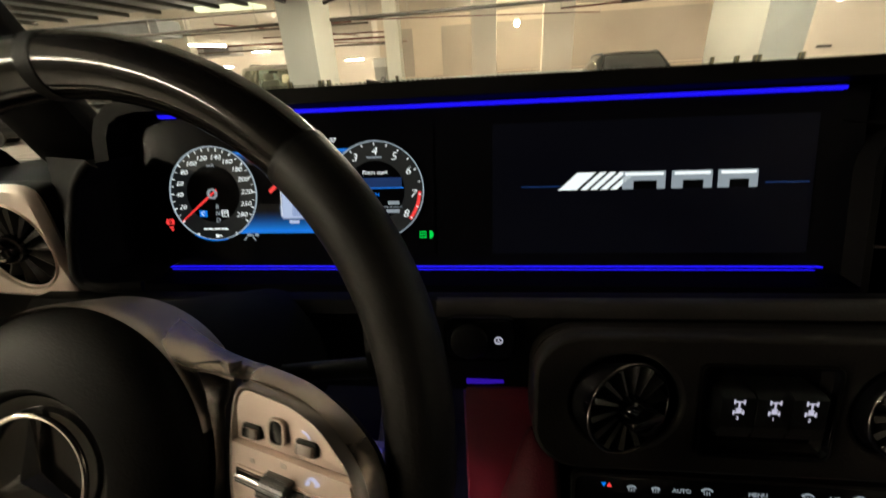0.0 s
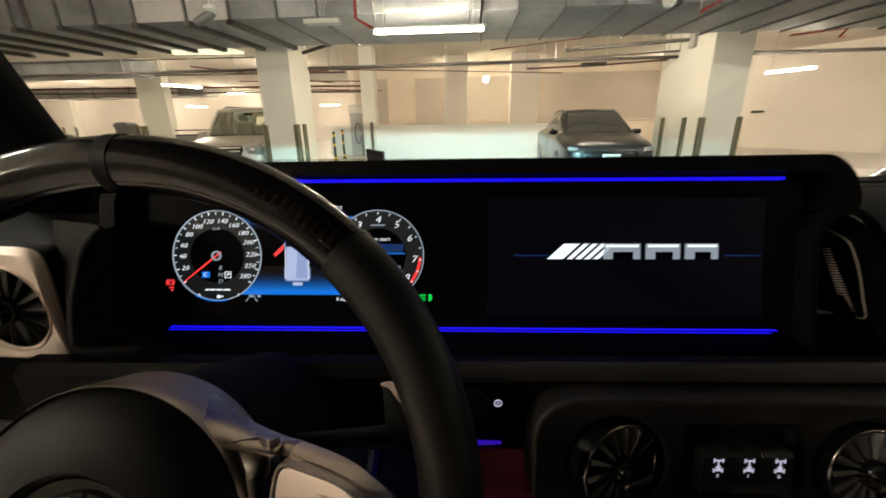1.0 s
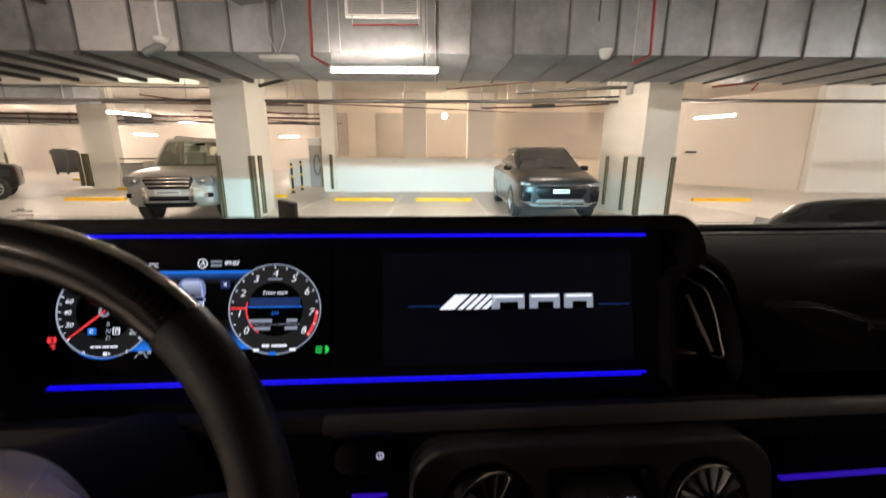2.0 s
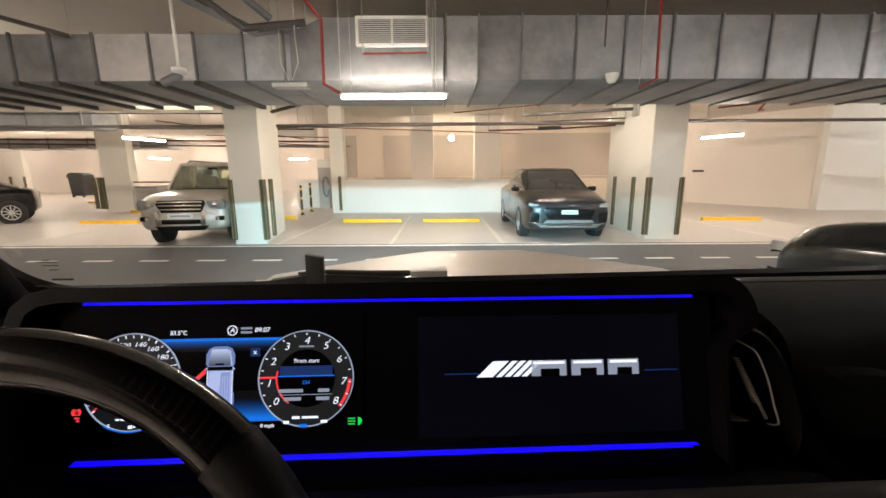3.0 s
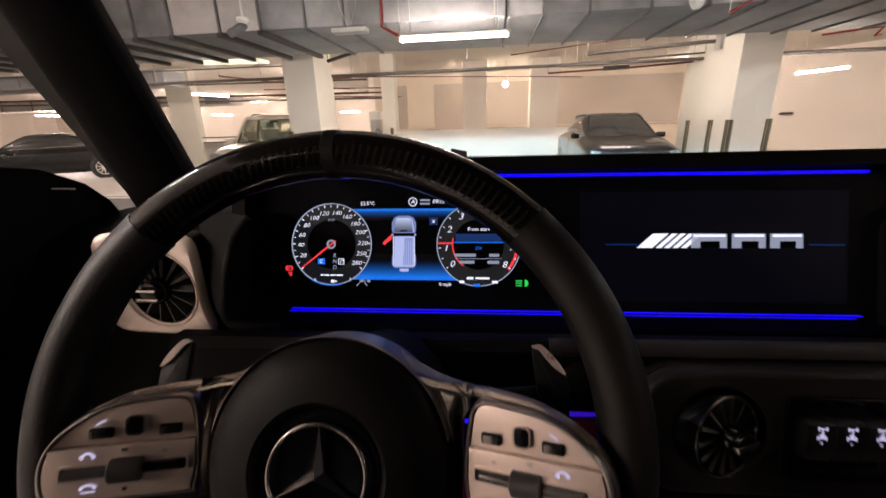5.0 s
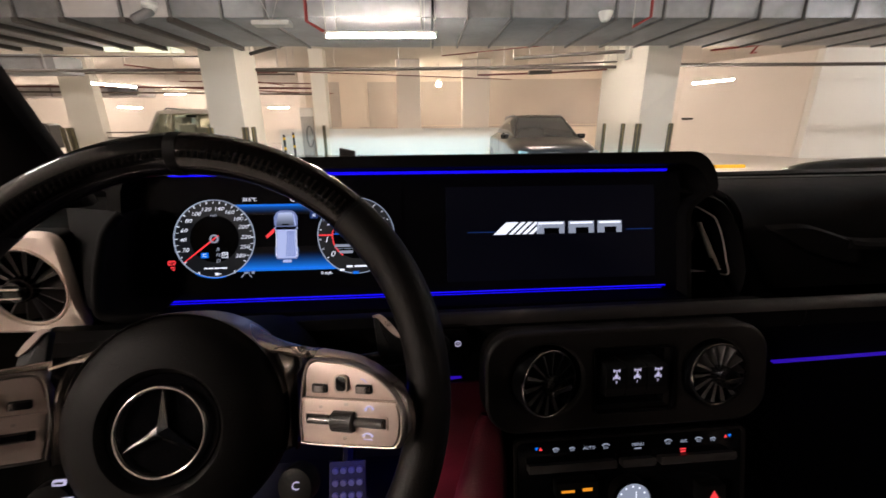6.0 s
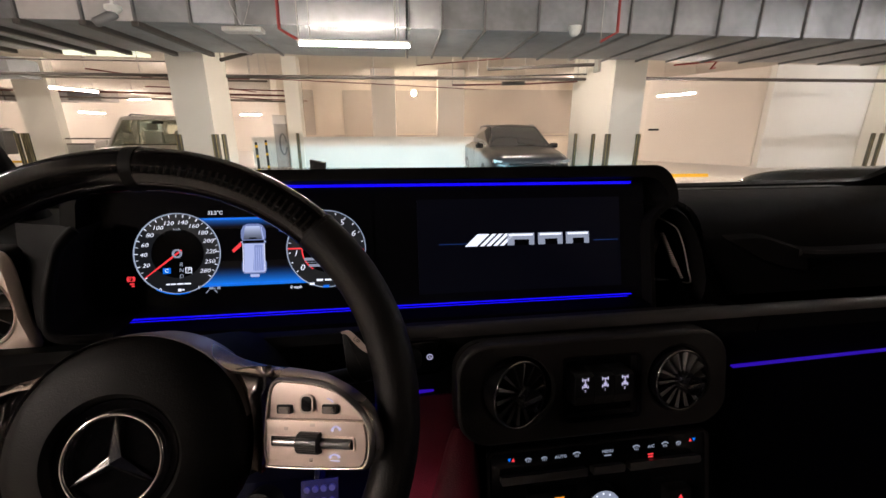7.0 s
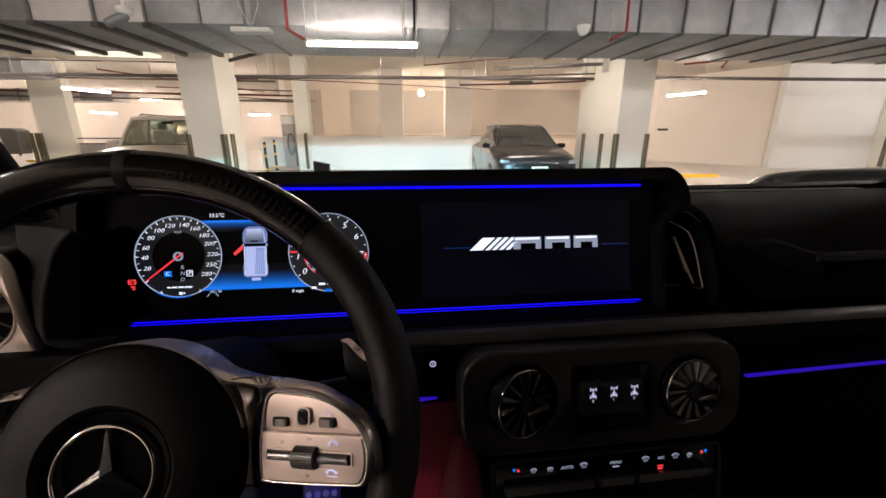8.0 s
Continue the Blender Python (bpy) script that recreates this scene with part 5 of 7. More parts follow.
part("backing", prism(rounded(-0.160, 0.166, -0.056, 0.050, 0.03, 8), 0.030, 0.075), SOFT_BLACK, vp)
part("side_wall", ring_frame(OUT, outline(OUT, 0.93, (0.0, 0.0)), 0.018, 0.075), PANEL_DARK, vp)
for x, z, r in VENTS:
    part("vent_pocket", band(x, z, r - 0.001, r + 0.001, 0.004, 0.030), GLOSS_BLACK, vp, "dark round vent pocket")
part("switch_recess", ring_frame(rounded(-0.042, 0.0545, -0.041, 0.037, 0.006, 4), rounded(-0.0395, 0.052, -0.0385, 0.0345, 0.005, 4), -0.0035, 0.002), GLOSS_BLACK, vp, "glossy switch frame")
part("frame_edge", ring_frame(rounded(-0.0424, 0.0549, -0.0414, 0.0374, 0.0064, 4), rounded(-0.0416, 0.0541, -0.0406, 0.0366, 0.0058, 4), -0.0040, -0.001), DARK_CHROME, vp, "thin bright edge of the switch frame")
part("recess_back", box(-0.0415, 0.054, 0.0130, 0.0150, -0.0405, 0.0365), GLOSS_BLACK, vp, "", False)
for k, num in enumerate("312"):
    x = -0.0221 + 0.0243 * k
    b = part("lock_switch", prism([(-0.0085, -0.0150), (-0.0140, -0.0055), (-0.0150, 0.0175), (-0.0110, 0.0205), (0.013, 0.0205), (0.013, -0.0165), (-0.006, -0.0165)], x - 0.0118, x + 0.0118, "x", 0.0012), SOFT_BLACK, vp, "black differential lock switch")
    part("switch_lip", prism([(-0.0100, -0.0162), (-0.0142, -0.0068), (-0.0150, -0.0058), (-0.0112, -0.0166)], x - 0.0112, x + 0.0112, "x"), PANEL_DARK, b, "satin lower lip of the switch")
    face = pose(x, -0.0150, 0.0085, 92.5, 0, 0) @ Matrix.Scale(0.74, 4)
    bm_i = bmesh.new()
    for a, bb, w, h in ((0, 0.009, 0.010, 0.0014), (-0.0045, 0.009, 0.0014, 0.005), (0.0045, 0.009, 0.0014, 0.005), (0, 0.004, 0.0016, 0.010), (0, 0.0, 0.005, 0.004), (0, -0.003, 0.010, 0.0014), (-0.0045, -0.003, 0.0014, 0.005), (0.0045, -0.003, 0.0014, 0.005)):
        box(a - w / 2, a + w / 2, bb - h / 2, bb + h / 2, 0, 0.0004, bm=bm_i)
    part("symbol", moved(bm_i, face), G_ICON, b, "lit axle symbol", False)
    words("number", num, 0.0058, face @ pose(0, -0.0095, 0.0002), G_ICON, b)
air_vent(0.133, -0.132, 1.158, 0.0378, "round turbine air vent turned aside, bright metal ring", TILT, 23)
air_vent(0.3365, -0.131, 1.157, 0.0365, "round turbine air vent turned aside, bright metal ring", TILT, 6)

start = thing("start_panel", "black panel with the start button and a lit stop-start symbol", "switch panel", CAR @ pose(0.018, -0.090, 1.192))
part("plate", prism(rounded(-0.030, 0.030, -0.021, 0.021, 0.010, 6), -0.004, 0.01, "y", 0.002), GLOSS_BLACK, start)
part("rim", ring_frame(rounded(-0.032, 0.032, -0.023, 0.023, 0.011, 6), rounded(-0.0312, 0.0312, -0.0222, 0.0222, 0.0108, 6), -0.005, 0.006), DARK_CHROME, start)
part("button", lathe([(0.016, 0), (0.016, 0.007), (0.013, 0.009)], 28, pose(-0.010, -0.003, 0, 90)), SOFT_BLACK, start)
part("symbol_ring", band(0.0155, 0, 0.0029, 0.0037, -0.0052, -0.0042, n=20), G_ICON, start, "lit ring symbol", False)
words("symbol", "A", 0.0040, pose(0.0155, -0.0048, 0, 90), G_ICON, start)

# ---- climate panel ----
clim = thing("climate_panel", "glossy black climate control panel with toggle bars", "climate panel", CAR @ pose(0.243, -0.128, 1.045, -14, 0, 0))
part("panel", prism(rounded(-0.142, 0.153, -0.12, 0.0245, 0.008, 4), 0.0, 0.07, "y", 0.003), GLOSS_BLACK, clim)
part("rim", ring_frame(rounded(-0.144, 0.155, -0.122, 0.0265, 0.009, 4), rounded(-0.141, 0.152, -0.119, 0.0235, 0.008, 4), -0.003, 0.004), PANEL_DARK, clim)
for a, b in ((-0.128, -0.0185), (-0.0105, 0.0315), (0.0385, 0.1365)):
    part("toggle", prism([(-0.010, -0.0125), (-0.0125, -0.0080), (-0.0115, -0.0015), (0.002, -0.0060), (0.002, -0.0135)], a, b, "x", 0.0015), TOGGLE, clim, "satin dark toggle bar")
for x, t in ((-0.0488, "AUTO"), (0.0139, "MENU"), (0.0743, "A/C")):
    words("legend", t, 0.0056, pose(x, -0.0008, 0.0105, 90), G_DIM, clim)
for x, w, m in ((-0.0914, 0.010, G_DIM), (-0.0707, 0.009, G_DIM), (-0.0277, 0.012, G_DIM), (0.0534, 0.012, G_DIM), (0.0938, 0.012, G_DIM), (0.1130, 0.009, G_DIM)):
    part("legend_symbol", band(x, 0.0085, w * 0.42, w * 0.52, -0.0012, -0.0004, 35, 145, 10), m, clim, "lit climate symbol", False)
    bars("legend_symbol", [(x - 0.0022, 0.0096, 0.0007, 0.0036), (x, 0.0096, 0.0007, 0.0036), (x + 0.0022, 0.0096, 0.0007, 0.0036)], -0.0006, m, clim)
bars("legend_symbol", [(0.0139, 0.0055, 0.009, 0.0016)], -0.0006, G_DIM, clim)
for x, m, up in ((-0.1155, G_SKY, -1), (-0.1105, G_RED, 1), (0.1305, G_RED, 1), (0.1355, G_SKY, -1)):
    part("legend_arrow", prism([(x - 0.0022, 0.0130 - 0.0020 * up), (x + 0.0022, 0.0130 - 0.0020 * up), (x, 0.0130 + 0.0022 * up)], -0.0006, 0.0), m, clim, "small lit temperature arrow", False)
bars("air_lamp", [(0.0732, 0.0005, 0.0075, 0.0018), (0.0732, -0.0028, 0.0065, 0.0022)], -0.0006, G_RED, clim)
clockob = thing("dash_clock", "round analogue clock with a chrome rim", "clock", CAR @ pose(0.242, -0.152, 0.999, -14))
part("sleeve", band(0, 0, 0.0205, 0.0238, -0.0015, 0.016), SOFT_BLACK, clockob)
part("rim", band(0, 0, 0.0218, 0.024, -0.005, -0.0015), TRIM, clockob, "chrome rim")
part("face", prism(disc_poly(0, 0, 0.0215, 32), -0.003, 0.004), G_DIM, clockob, "", False)
bars("hand", [(0.004, 0.004, 0.0012, 0.014)], -0.0036, G_WHITE, clockob)
for k in range(12):
    bars("hour_mark", [(0.017 * math.cos(k * math.pi / 6), 0.017 * math.sin(k * math.pi / 6), 0.0022, 0.0022)], -0.0033, G_WHITE, clockob)
haz = thing("hazard_switch", "black hazard switch with a lit red triangle", "switch", CAR @ pose(0.347, -0.150, 0.996, -14))
part("key", box(-0.016, 0.016, -0.006, 0.014, -0.012, 0.012, 0.002), SOFT_BLACK, haz)
part("triangle", prism([(-0.007, -0.006), (0.007, -0.006), (0, 0.006)], -0.0068, -0.006), G_RED, haz, "lit red triangle", False)
amber = thing("warning_lamps", "two small amber indicator lamps in the console", "indicator lamp", CAR @ pose(0.173, -0.150, 1.016, -14))
part("key", box(-0.026, 0.026, -0.0008, 0.014, -0.010, 0.010, 0.002), SOFT_BLACK, amber)
AMBER = glow("amber_symbol", (1.0, 0.35, 0.02), 0.8)
bars("lamp", [(-0.012, 0, 0.016, 0.003)], -0.001, AMBER, amber)
bars("lamp", [(0.012, 0.001, 0.012, 0.004)], -0.001, AMBER, amber)
tunnel = thing("centre_console", "black leather centre console below the climate panel", "console", CAR)
part("body", prism([(-0.10, 0.70), (-0.095, 0.96), (-0.06, 1.10), (0.1, 1.12), (0.2, 0.7)], 0.075, 0.405, "x", 0.01), LEATHER, tunnel)

# ---- steering wheel ----
WHEEL = CAR @ pose(-0.196, -0.268, 1.242, -23.5, 0, 0)
wheel = thing("steering_wheel", "black leather and carbon fibre steering wheel with satin spokes", "steering wheel", WHEEL)
RR, RT, RV = 0.1833, 0.0159, 0.0156
RIM = pose(0.006, 0.0123, RV)
HX = 0.0075


def rim_arc(a0, a1, r, n):
    pts = [(RR * math.cos(radians(a0 + (a1 - a0) * k / n)), 0.0, RR * math.sin(radians(a0 + (a1 - a0) * k / n))) for k in range(n + 1)]
    return moved(sweep(pts, [r] * (n + 1), 20), RIM)


part("carbon_rim", rim_arc(46.0, 88.7, RT, 26), CARBON, wheel, "lacquered carbon fibre rim section")
part("carbon_rim", rim_arc(91.3, 134.0, RT, 26), CARBON, wheel, "lacquered carbon fibre rim section")
part("centre_mark", rim_arc(88.7, 91.3, RT * 1.03, 4), LEATHER, wheel, "black leather centre mark")
part("leather_rim", rim_arc(-89, 46.0, RT * 1.03, 60), LEATHER_RIM, wheel, "black leather rim section")
part("leather_rim", rim_arc(134.0, 271, RT * 1.03, 60), LEATHER_RIM, wheel, "black leather rim section")
for a in (46.0, 134.0):
    part("seam", rim_arc(a - 0.5, a + 0.5, RT * 1.045, 2), SOFT_BLACK, wheel)
part("airbag_cover", lathe([(0.0770, -0.030), (0.0768, -0.018), (0.0752, -0.011), (0.0715, -0.005), (0.062, 0.001), (0.050, 0.005), (0.0415, 0.0062), (0.0395, 0.0045), (0.0375, 0.000)], 72, pose(HX, 0, 0.001, 90)), LEATHER, wheel, "round black airbag cover")
part("emblem_dish", lathe([(0.0380, 0.0), (0.037, 0.002), (0.030, 0.0012), (0.0, 0.0012)], 48, pose(HX, 0, 0.001, 90)), GLOSS_BLACK, wheel)
emb = part("emblem_ring", sweep([(HX + 0.0293 * math.cos(a), -0.0045, 0.0005 + 0.0293 * math.sin(a)) for a in np.linspace(0, 2 * math.pi, 65)[:-1]], 0.0013, 10, True), CHROME, wheel, "chrome emblem ring")
for a in (88, 208, 328):
    sp = loft([[(0, -0.0085, 0.0), (0, -0.003, 0.0042), (0, -0.003, -0.0042)], [(0.0285, -0.0052, 0.0), (0.0285, -0.003, 0.0005), (0.0285, -0.003, -0.0005)]], closed=True)
    part("emblem_spoke", moved(sp, pose(HX, 0, 0.0005, 0, -a, 0)), CHROME, emb, "chrome spoke of the emblem")
SKIRT = ((0.0, 0.013), (0.0008, 0.0110), (0.0014, 0.0125), (0.0016, 0.020), (0.0014, 0.032), (0.0010, 0.048))


def skirt(r0, d):
    """One edge of the skirt, hardly wider than the hub."""
    return [(HX + (0.0764 + r0) * math.cos(radians(a)), 0.001 + (0.0764 + r0) * math.sin(radians(a))) for a in range(12, 170, 3)], d


part("hub_trim", dish([skirt(*row) for row in SKIRT], True), HUB_SATIN, wheel, "smoked satin skirt behind the hub")

# the spokes lean: their outer ends come towards the driver
PAD = [(-0.0330, 0.0395), (-0.0140, 0.0395), (0.0030, 0.0375), (0.0180, 0.0325), (0.0290, 0.0247), (0.0375, 0.0160), (0.0415, 0.0055), (0.0415, -0.0065), (0.0380, -0.0155), (0.0275, -0.0180), (-0.0340, -0.0202), (-0.0400, -0.0165), (-0.0416, 0.0), (-0.0390, 0.0260)]
MID = (0.0, 0.010)
for s in (1, -1):
    LEAN = pose(HX + s * 0.124, 0, 0, 0, 0, -22.7 * s)

    def lean(bm):
        return moved(bm, LEAN)

    pad = flow([(s * a, b) for a, b in PAD], 4, True)
    mid = (0.0, MID[1])
    part("spoke", lean(prism(outline(pad, 0.97, mid), 0.006, 0.022, "y", 0.004, 3)), SOFT_BLACK, wheel, "dark spoke behind the button pad")
    part("pad_frame", lean(dish([(outline(pad, f, mid), d) for f, d in ((1.035, 0.010), (1.030, 0.004), (1.012, 0.0005), (0.985, -0.0008), (0.962, -0.0006), (0.950, 0.0012), (0.948, 0.006))])), HUB_SATIN, wheel, "satin frame round the button pad")
    part("pad_gap", lean(prism(outline(pad, 0.953, mid), 0.003, 0.006)), SOFT_BLACK, wheel)
    inner = outline(pad, 0.935, mid)
    low = [p for p in inner if p[1] < 0.0128]
    high = [p for p in inner if p[1] > 0.0132]
    cut = 0.0130
    xl, xr = min(p[0] for p in low), max(p[0] for p in low)

    def order(pts):
        cx, cz = sum(p[0] for p in pts) / len(pts), sum(p[1] for p in pts) / len(pts)
        return sorted(pts, key=lambda p: math.atan2(p[1] - cz, p[0] - cx))

    low = order(low + [(xl, cut - 0.0002), (xr, cut - 0.0002)])
    high = order(high + [(xl, cut), (xr, cut)])
    pod = part("button_pad", lean(prism(low, -0.0012, 0.006, "y", 0.0007, 2)), SATIN, wheel, "satin lower plate of the button pad")
    upper = prism(high, 0.0, 0.006, "y", 0.0005, 2)
    for v in upper.verts:
        if v.co.y < 0.003:
            v.co.y += 0.0022 * max(0.0, 1 - (v.co.z - cut) / 0.016)
    part("upper_plate", lean(upper), SATIN, pod, "hollowed upper plate of the pad")
    part("touch_rim", lean(ring_frame(rounded(s * -0.0053 - 0.0053, s * -0.0053 + 0.0053, 0.0177, 0.0303, 0.0035, 4), rounded(s * -0.0053 - 0.0043, s * -0.0053 + 0.0043, 0.0187, 0.0293, 0.003, 4), -0.0018, 0.003)), SPOKE, pod, "bright rim of the touch key")
    part("touch_pad", lean(prism(rounded(s * -0.0053 - 0.0043, s * -0.0053 + 0.0043, 0.0187, 0.0293, 0.003, 4), -0.0012, 0.003, "y", 0.0006)), GLOSS_BLACK, pod, "black touch key")
    for x, z in ((-0.0243, 0.0199), (0.0123, 0.0206)):
        part("key_gap", lean(prism(rounded(s * x - 0.0062, s * x + 0.0062, z - 0.0032, z + 0.0032, 0.0012, 3), -0.0004, 0.003)), SOFT_BLACK, pod, "dark gap round the key")
        part("key", lean(prism([(-0.0020, z - 0.0024), (-0.0018, z + 0.0020), (0.002, z + 0.0024), (0.002, z - 0.0024)], s * x - 0.0052, s * x + 0.0052, "x", 0.0006)), TRIM, pod, "small satin key")
    part("slider_slot", lean(prism(rounded(s * -0.0019 - 0.0325, s * -0.0019 + 0.0325, -0.0050, 0.0024, 0.0012, 3), -0.0018, 0.002)), SOFT_BLACK, pod, "dark slider slot")
    part("slot_edge", lean(ring_frame(rounded(s * -0.0019 - 0.0333, s * -0.0019 + 0.0333, -0.0058, 0.0032, 0.0016, 3), rounded(s * -0.0019 - 0.0323, s * -0.0019 + 0.0323, -0.0048, 0.0022, 0.0012, 3), -0.0022, 0.001)), SATIN, pod)
    for x0, x1, m in ((-0.0305, -0.0120, SATIN_DK), (0.0065, 0.0285, TOGGLE)):
        part("slider", lean(sweep([(s * x0, -0.0022, -0.0013), (s * x1, -0.0022, -0.0013)], 0.0031, 12)), m, pod, "smooth rocker bar")
    part("slider_tip", lean(sweep([(s * 0.0270, -0.0024, -0.0013), (s * 0.0290, -0.0024, -0.0013)], 0.0026, 10)), SPOKE, pod)
    part("roller", lean(sweep([(s * -0.0027 - 0.0088, -0.0015, -0.0013), (s * -0.0027 - 0.0080, -0.0015, -0.0013), (s * -0.0027 + 0.0080, -0.0015, -0.0013), (s * -0.0027 + 0.0088, -0.0015, -0.0013)], [0.0062, 0.0070, 0.0070, 0.0062], 20)), TOGGLE, pod, "ribbed dark roller")
    for k in range(11):
        b = radians(-70 + 14 * k)
        part("rib", lean(sweep([(s * -0.0027 - 0.0078, -0.0015 - 0.0071 * math.cos(b), -0.0013 + 0.0071 * math.sin(b)), (s * -0.0027 + 0.0078, -0.0015 - 0.0071 * math.cos(b), -0.0013 + 0.0071 * math.sin(b))], 0.0003, 4)), PANEL_DARK, pod)
    hand_up = [(s * (0.0176 + 0.0032 * math.cos(radians(a))), -0.0019, 0.0062 + 0.0036 * math.sin(radians(a))) for a in range(20, 171, 15)]
    part("symbol", lean(sweep(hand_up, [0.0011 if k in (0, 1, 9, 10) else 0.0007 for k in range(len(hand_up))], 6)), G_ICON, pod, "lit handset symbol")
    hand_dn = [(s * 0.0160 + 0.0036 * math.cos(radians(a)), -0.0019, -0.0108 + 0.0024 * math.sin(radians(a))) for a in range(10, 171, 16)]
    part("symbol", lean(sweep(hand_dn, [0.0010 if k in (0, 1, 9, 10) else 0.0006 for k in range(len(hand_dn))], 6)), G_ICON, pod, "lit handset symbol")
    part("symbol", lean(box(min(s * 0.0125, s * 0.0195), max(s * 0.0125, s * 0.0195), -0.0018, -0.0012, -0.0128, -0.0122)), G_ICON, pod, "", False)
    back = [(s * (0.0105 + 0.0045 * k / 6), -0.0006, 0.0277 - 0.0024 * (k / 6) ** 2.2) for k in range(7)]
    part("symbol", lean(sweep(back, 0.0005, 6)), G_ICON, pod, "lit return arrow")
    for x, z, w in ((-0.0009, 0.0101, 0.0034), (-0.0222, 0.0072, 0.0026), (-0.0024, -0.0128, 0.0024)):
        part("dim_symbol", lean(box(s * x - w / 2, s * x + w / 2, -0.0016, -0.0012, z - 0.0010, z + 0.0010)), SPOKE, pod, "unlit pale symbol", False)
    # satin band that runs from the hub over the pad and round its outer end
    top = flow([(-0.0420, 0.0470), (-0.0288, 0.0463), (-0.0024, 0.0427), (0.0131, 0.0372), (0.0285, 0.0285), (0.0392, 0.0180), (0.0445, 0.0050), (0.0450, -0.0080), (0.0400, -0.0175)], 5)
    edge = flow([(-0.0410, 0.0405), (-0.0320, 0.0412), (-0.0090, 0.0405), (0.0090, 0.0372), (0.0245, 0.0295), (0.0365, 0.0185), (0.0425, 0.0055), (0.0425, -0.0075), (0.0385, -0.0170)], 5)
    deep = [0.0140] * len(top)
    sw = [[(s * (p[0] + (b[0] - p[0]) * f), d * h + 0.0045 * (1 - h), p[1] + (b[1] - p[1]) * f) for f, h in ((0, 1.0), (0.10, 0.55), (0.35, 0.18), (0.75, -0.05), (0.95, 0.0), (1, 0.25))] for p, b, d in zip(top, edge, deep)]
    part("spoke_trim", lean(loft(sw, close_ends=False)), SPOKE, wheel, "satin trim sweeping over the spoke")
    # polished bridge between the hub and the pad
    rows = []
    for k in range(15):
        z = 0.050 - 0.074 * k / 14
        a = HX + s * math.sqrt(max(0.0, 0.0765 ** 2 - (z - 0.001) ** 2))
        b = HX + s * (0.124 - 0.0395 * math.cos(radians(22.7)) - 0.002 + (0.004 if z > 0.03 else 0.0))
        rows.append([(a + (b - a) * f, d, z) for f, d in ((0, 0.022), (0.12, 0.0165), (0.30, 0.0145), (0.48, 0.0185), (0.62, 0.0205), (0.78, 0.0165), (0.90, 0.0150), (1.0, 0.021))])
    part("spoke_bridge", loft(rows, close_ends=False), TRIM, wheel, "polished bridge beside the hub")
    # satin sheet that flows from behind the hub to the top of the pad
    far = flow([(0.0150, 0.0440, 0.0778), (0.0320, 0.0420, 0.0740), (0.0480, 0.0400, 0.0672), (0.0600, 0.0380, 0.0602), (0.0720, 0.0360, 0.0542), (0.0850, 0.0325, 0.0500), (0.0986, 0.0290, 0.0471)], 4)
    near = flow([(0.0182, 0.0200, 0.0771), (0.0338, 0.0160, 0.0732), (0.0482, 0.0140, 0.0661), (0.0589, 0.0135, 0.0581), (0.0690, 0.0135, 0.0478), (0.0825, 0.0148, 0.0452), (0.0962, 0.0150, 0.0415)], 4)
    sheet = [[(HX + s * (c[0] + (e[0] - c[0]) * f - HX), c[1] + (e[1] - c[1]) * h, c[2] + (e[2] - c[2]) * f) for f, h in ((0, 0), (0.06, 0.32), (0.20, 0.66), (0.42, 0.90), (0.70, 1.04), (1.0, 1.0))] for c, e in zip(far, near)]
    part("spoke_shoulder", loft(sheet, close_ends=False), SPOKE, wheel, "satin sheet between the hub and the spoke")
    # drive-mode keys below the pad
    key_at = pose(HX + s * 0.083, 0.012, -0.049, 0, 0, -14 * s)
    part("mode_knob" if s > 0 else "mode_key", moved(lathe([(0.0140, -0.012), (0.0140, -0.003), (0.0132, 0.0), (0.0115, 0.0005)], 28, pose(0, 0, 0, 90)), key_at), SOFT_BLACK, wheel, "round dark drive-mode controller")
part("lower_spoke", prism([(-0.03, -0.06), (0.045, -0.06), (0.037, -0.160), (-0.022, -0.160)], 0.010, 0.028, "y", 0.004), SATIN_DK, wheel, "smoked satin lower spoke")
words("mode_letter", "C", 0.0085, pose(0.0915, 0.0105, -0.0475, 90), G_ICON, wheel)
for x, z in ((-0.0665, -0.0335), (-0.0615, -0.0455)):
    part("mode_label", prism(rounded(x - 0.0042, x + 0.0042, z - 0.0020, z + 0.0020, 0.0009, 3), 0.0100, 0.0112), G_ICON, wheel, "small lit key label", False)
    part("mode_bar", box(x - 0.0028, x + 0.0028, 0.0096, 0.0100, z - 0.0006, z + 0.0006), SOFT_BLACK, wheel, "", False)

column_ob = thing("steering_column", "black steering column shroud with shift paddles", "steering column", WHEEL)
part("shroud", lathe([(0.066, -0.20), (0.070, -0.10), (0.074, -0.040)], 32, pose(HX, 0, 0, 90)), DASH_LEATHER, column_ob)
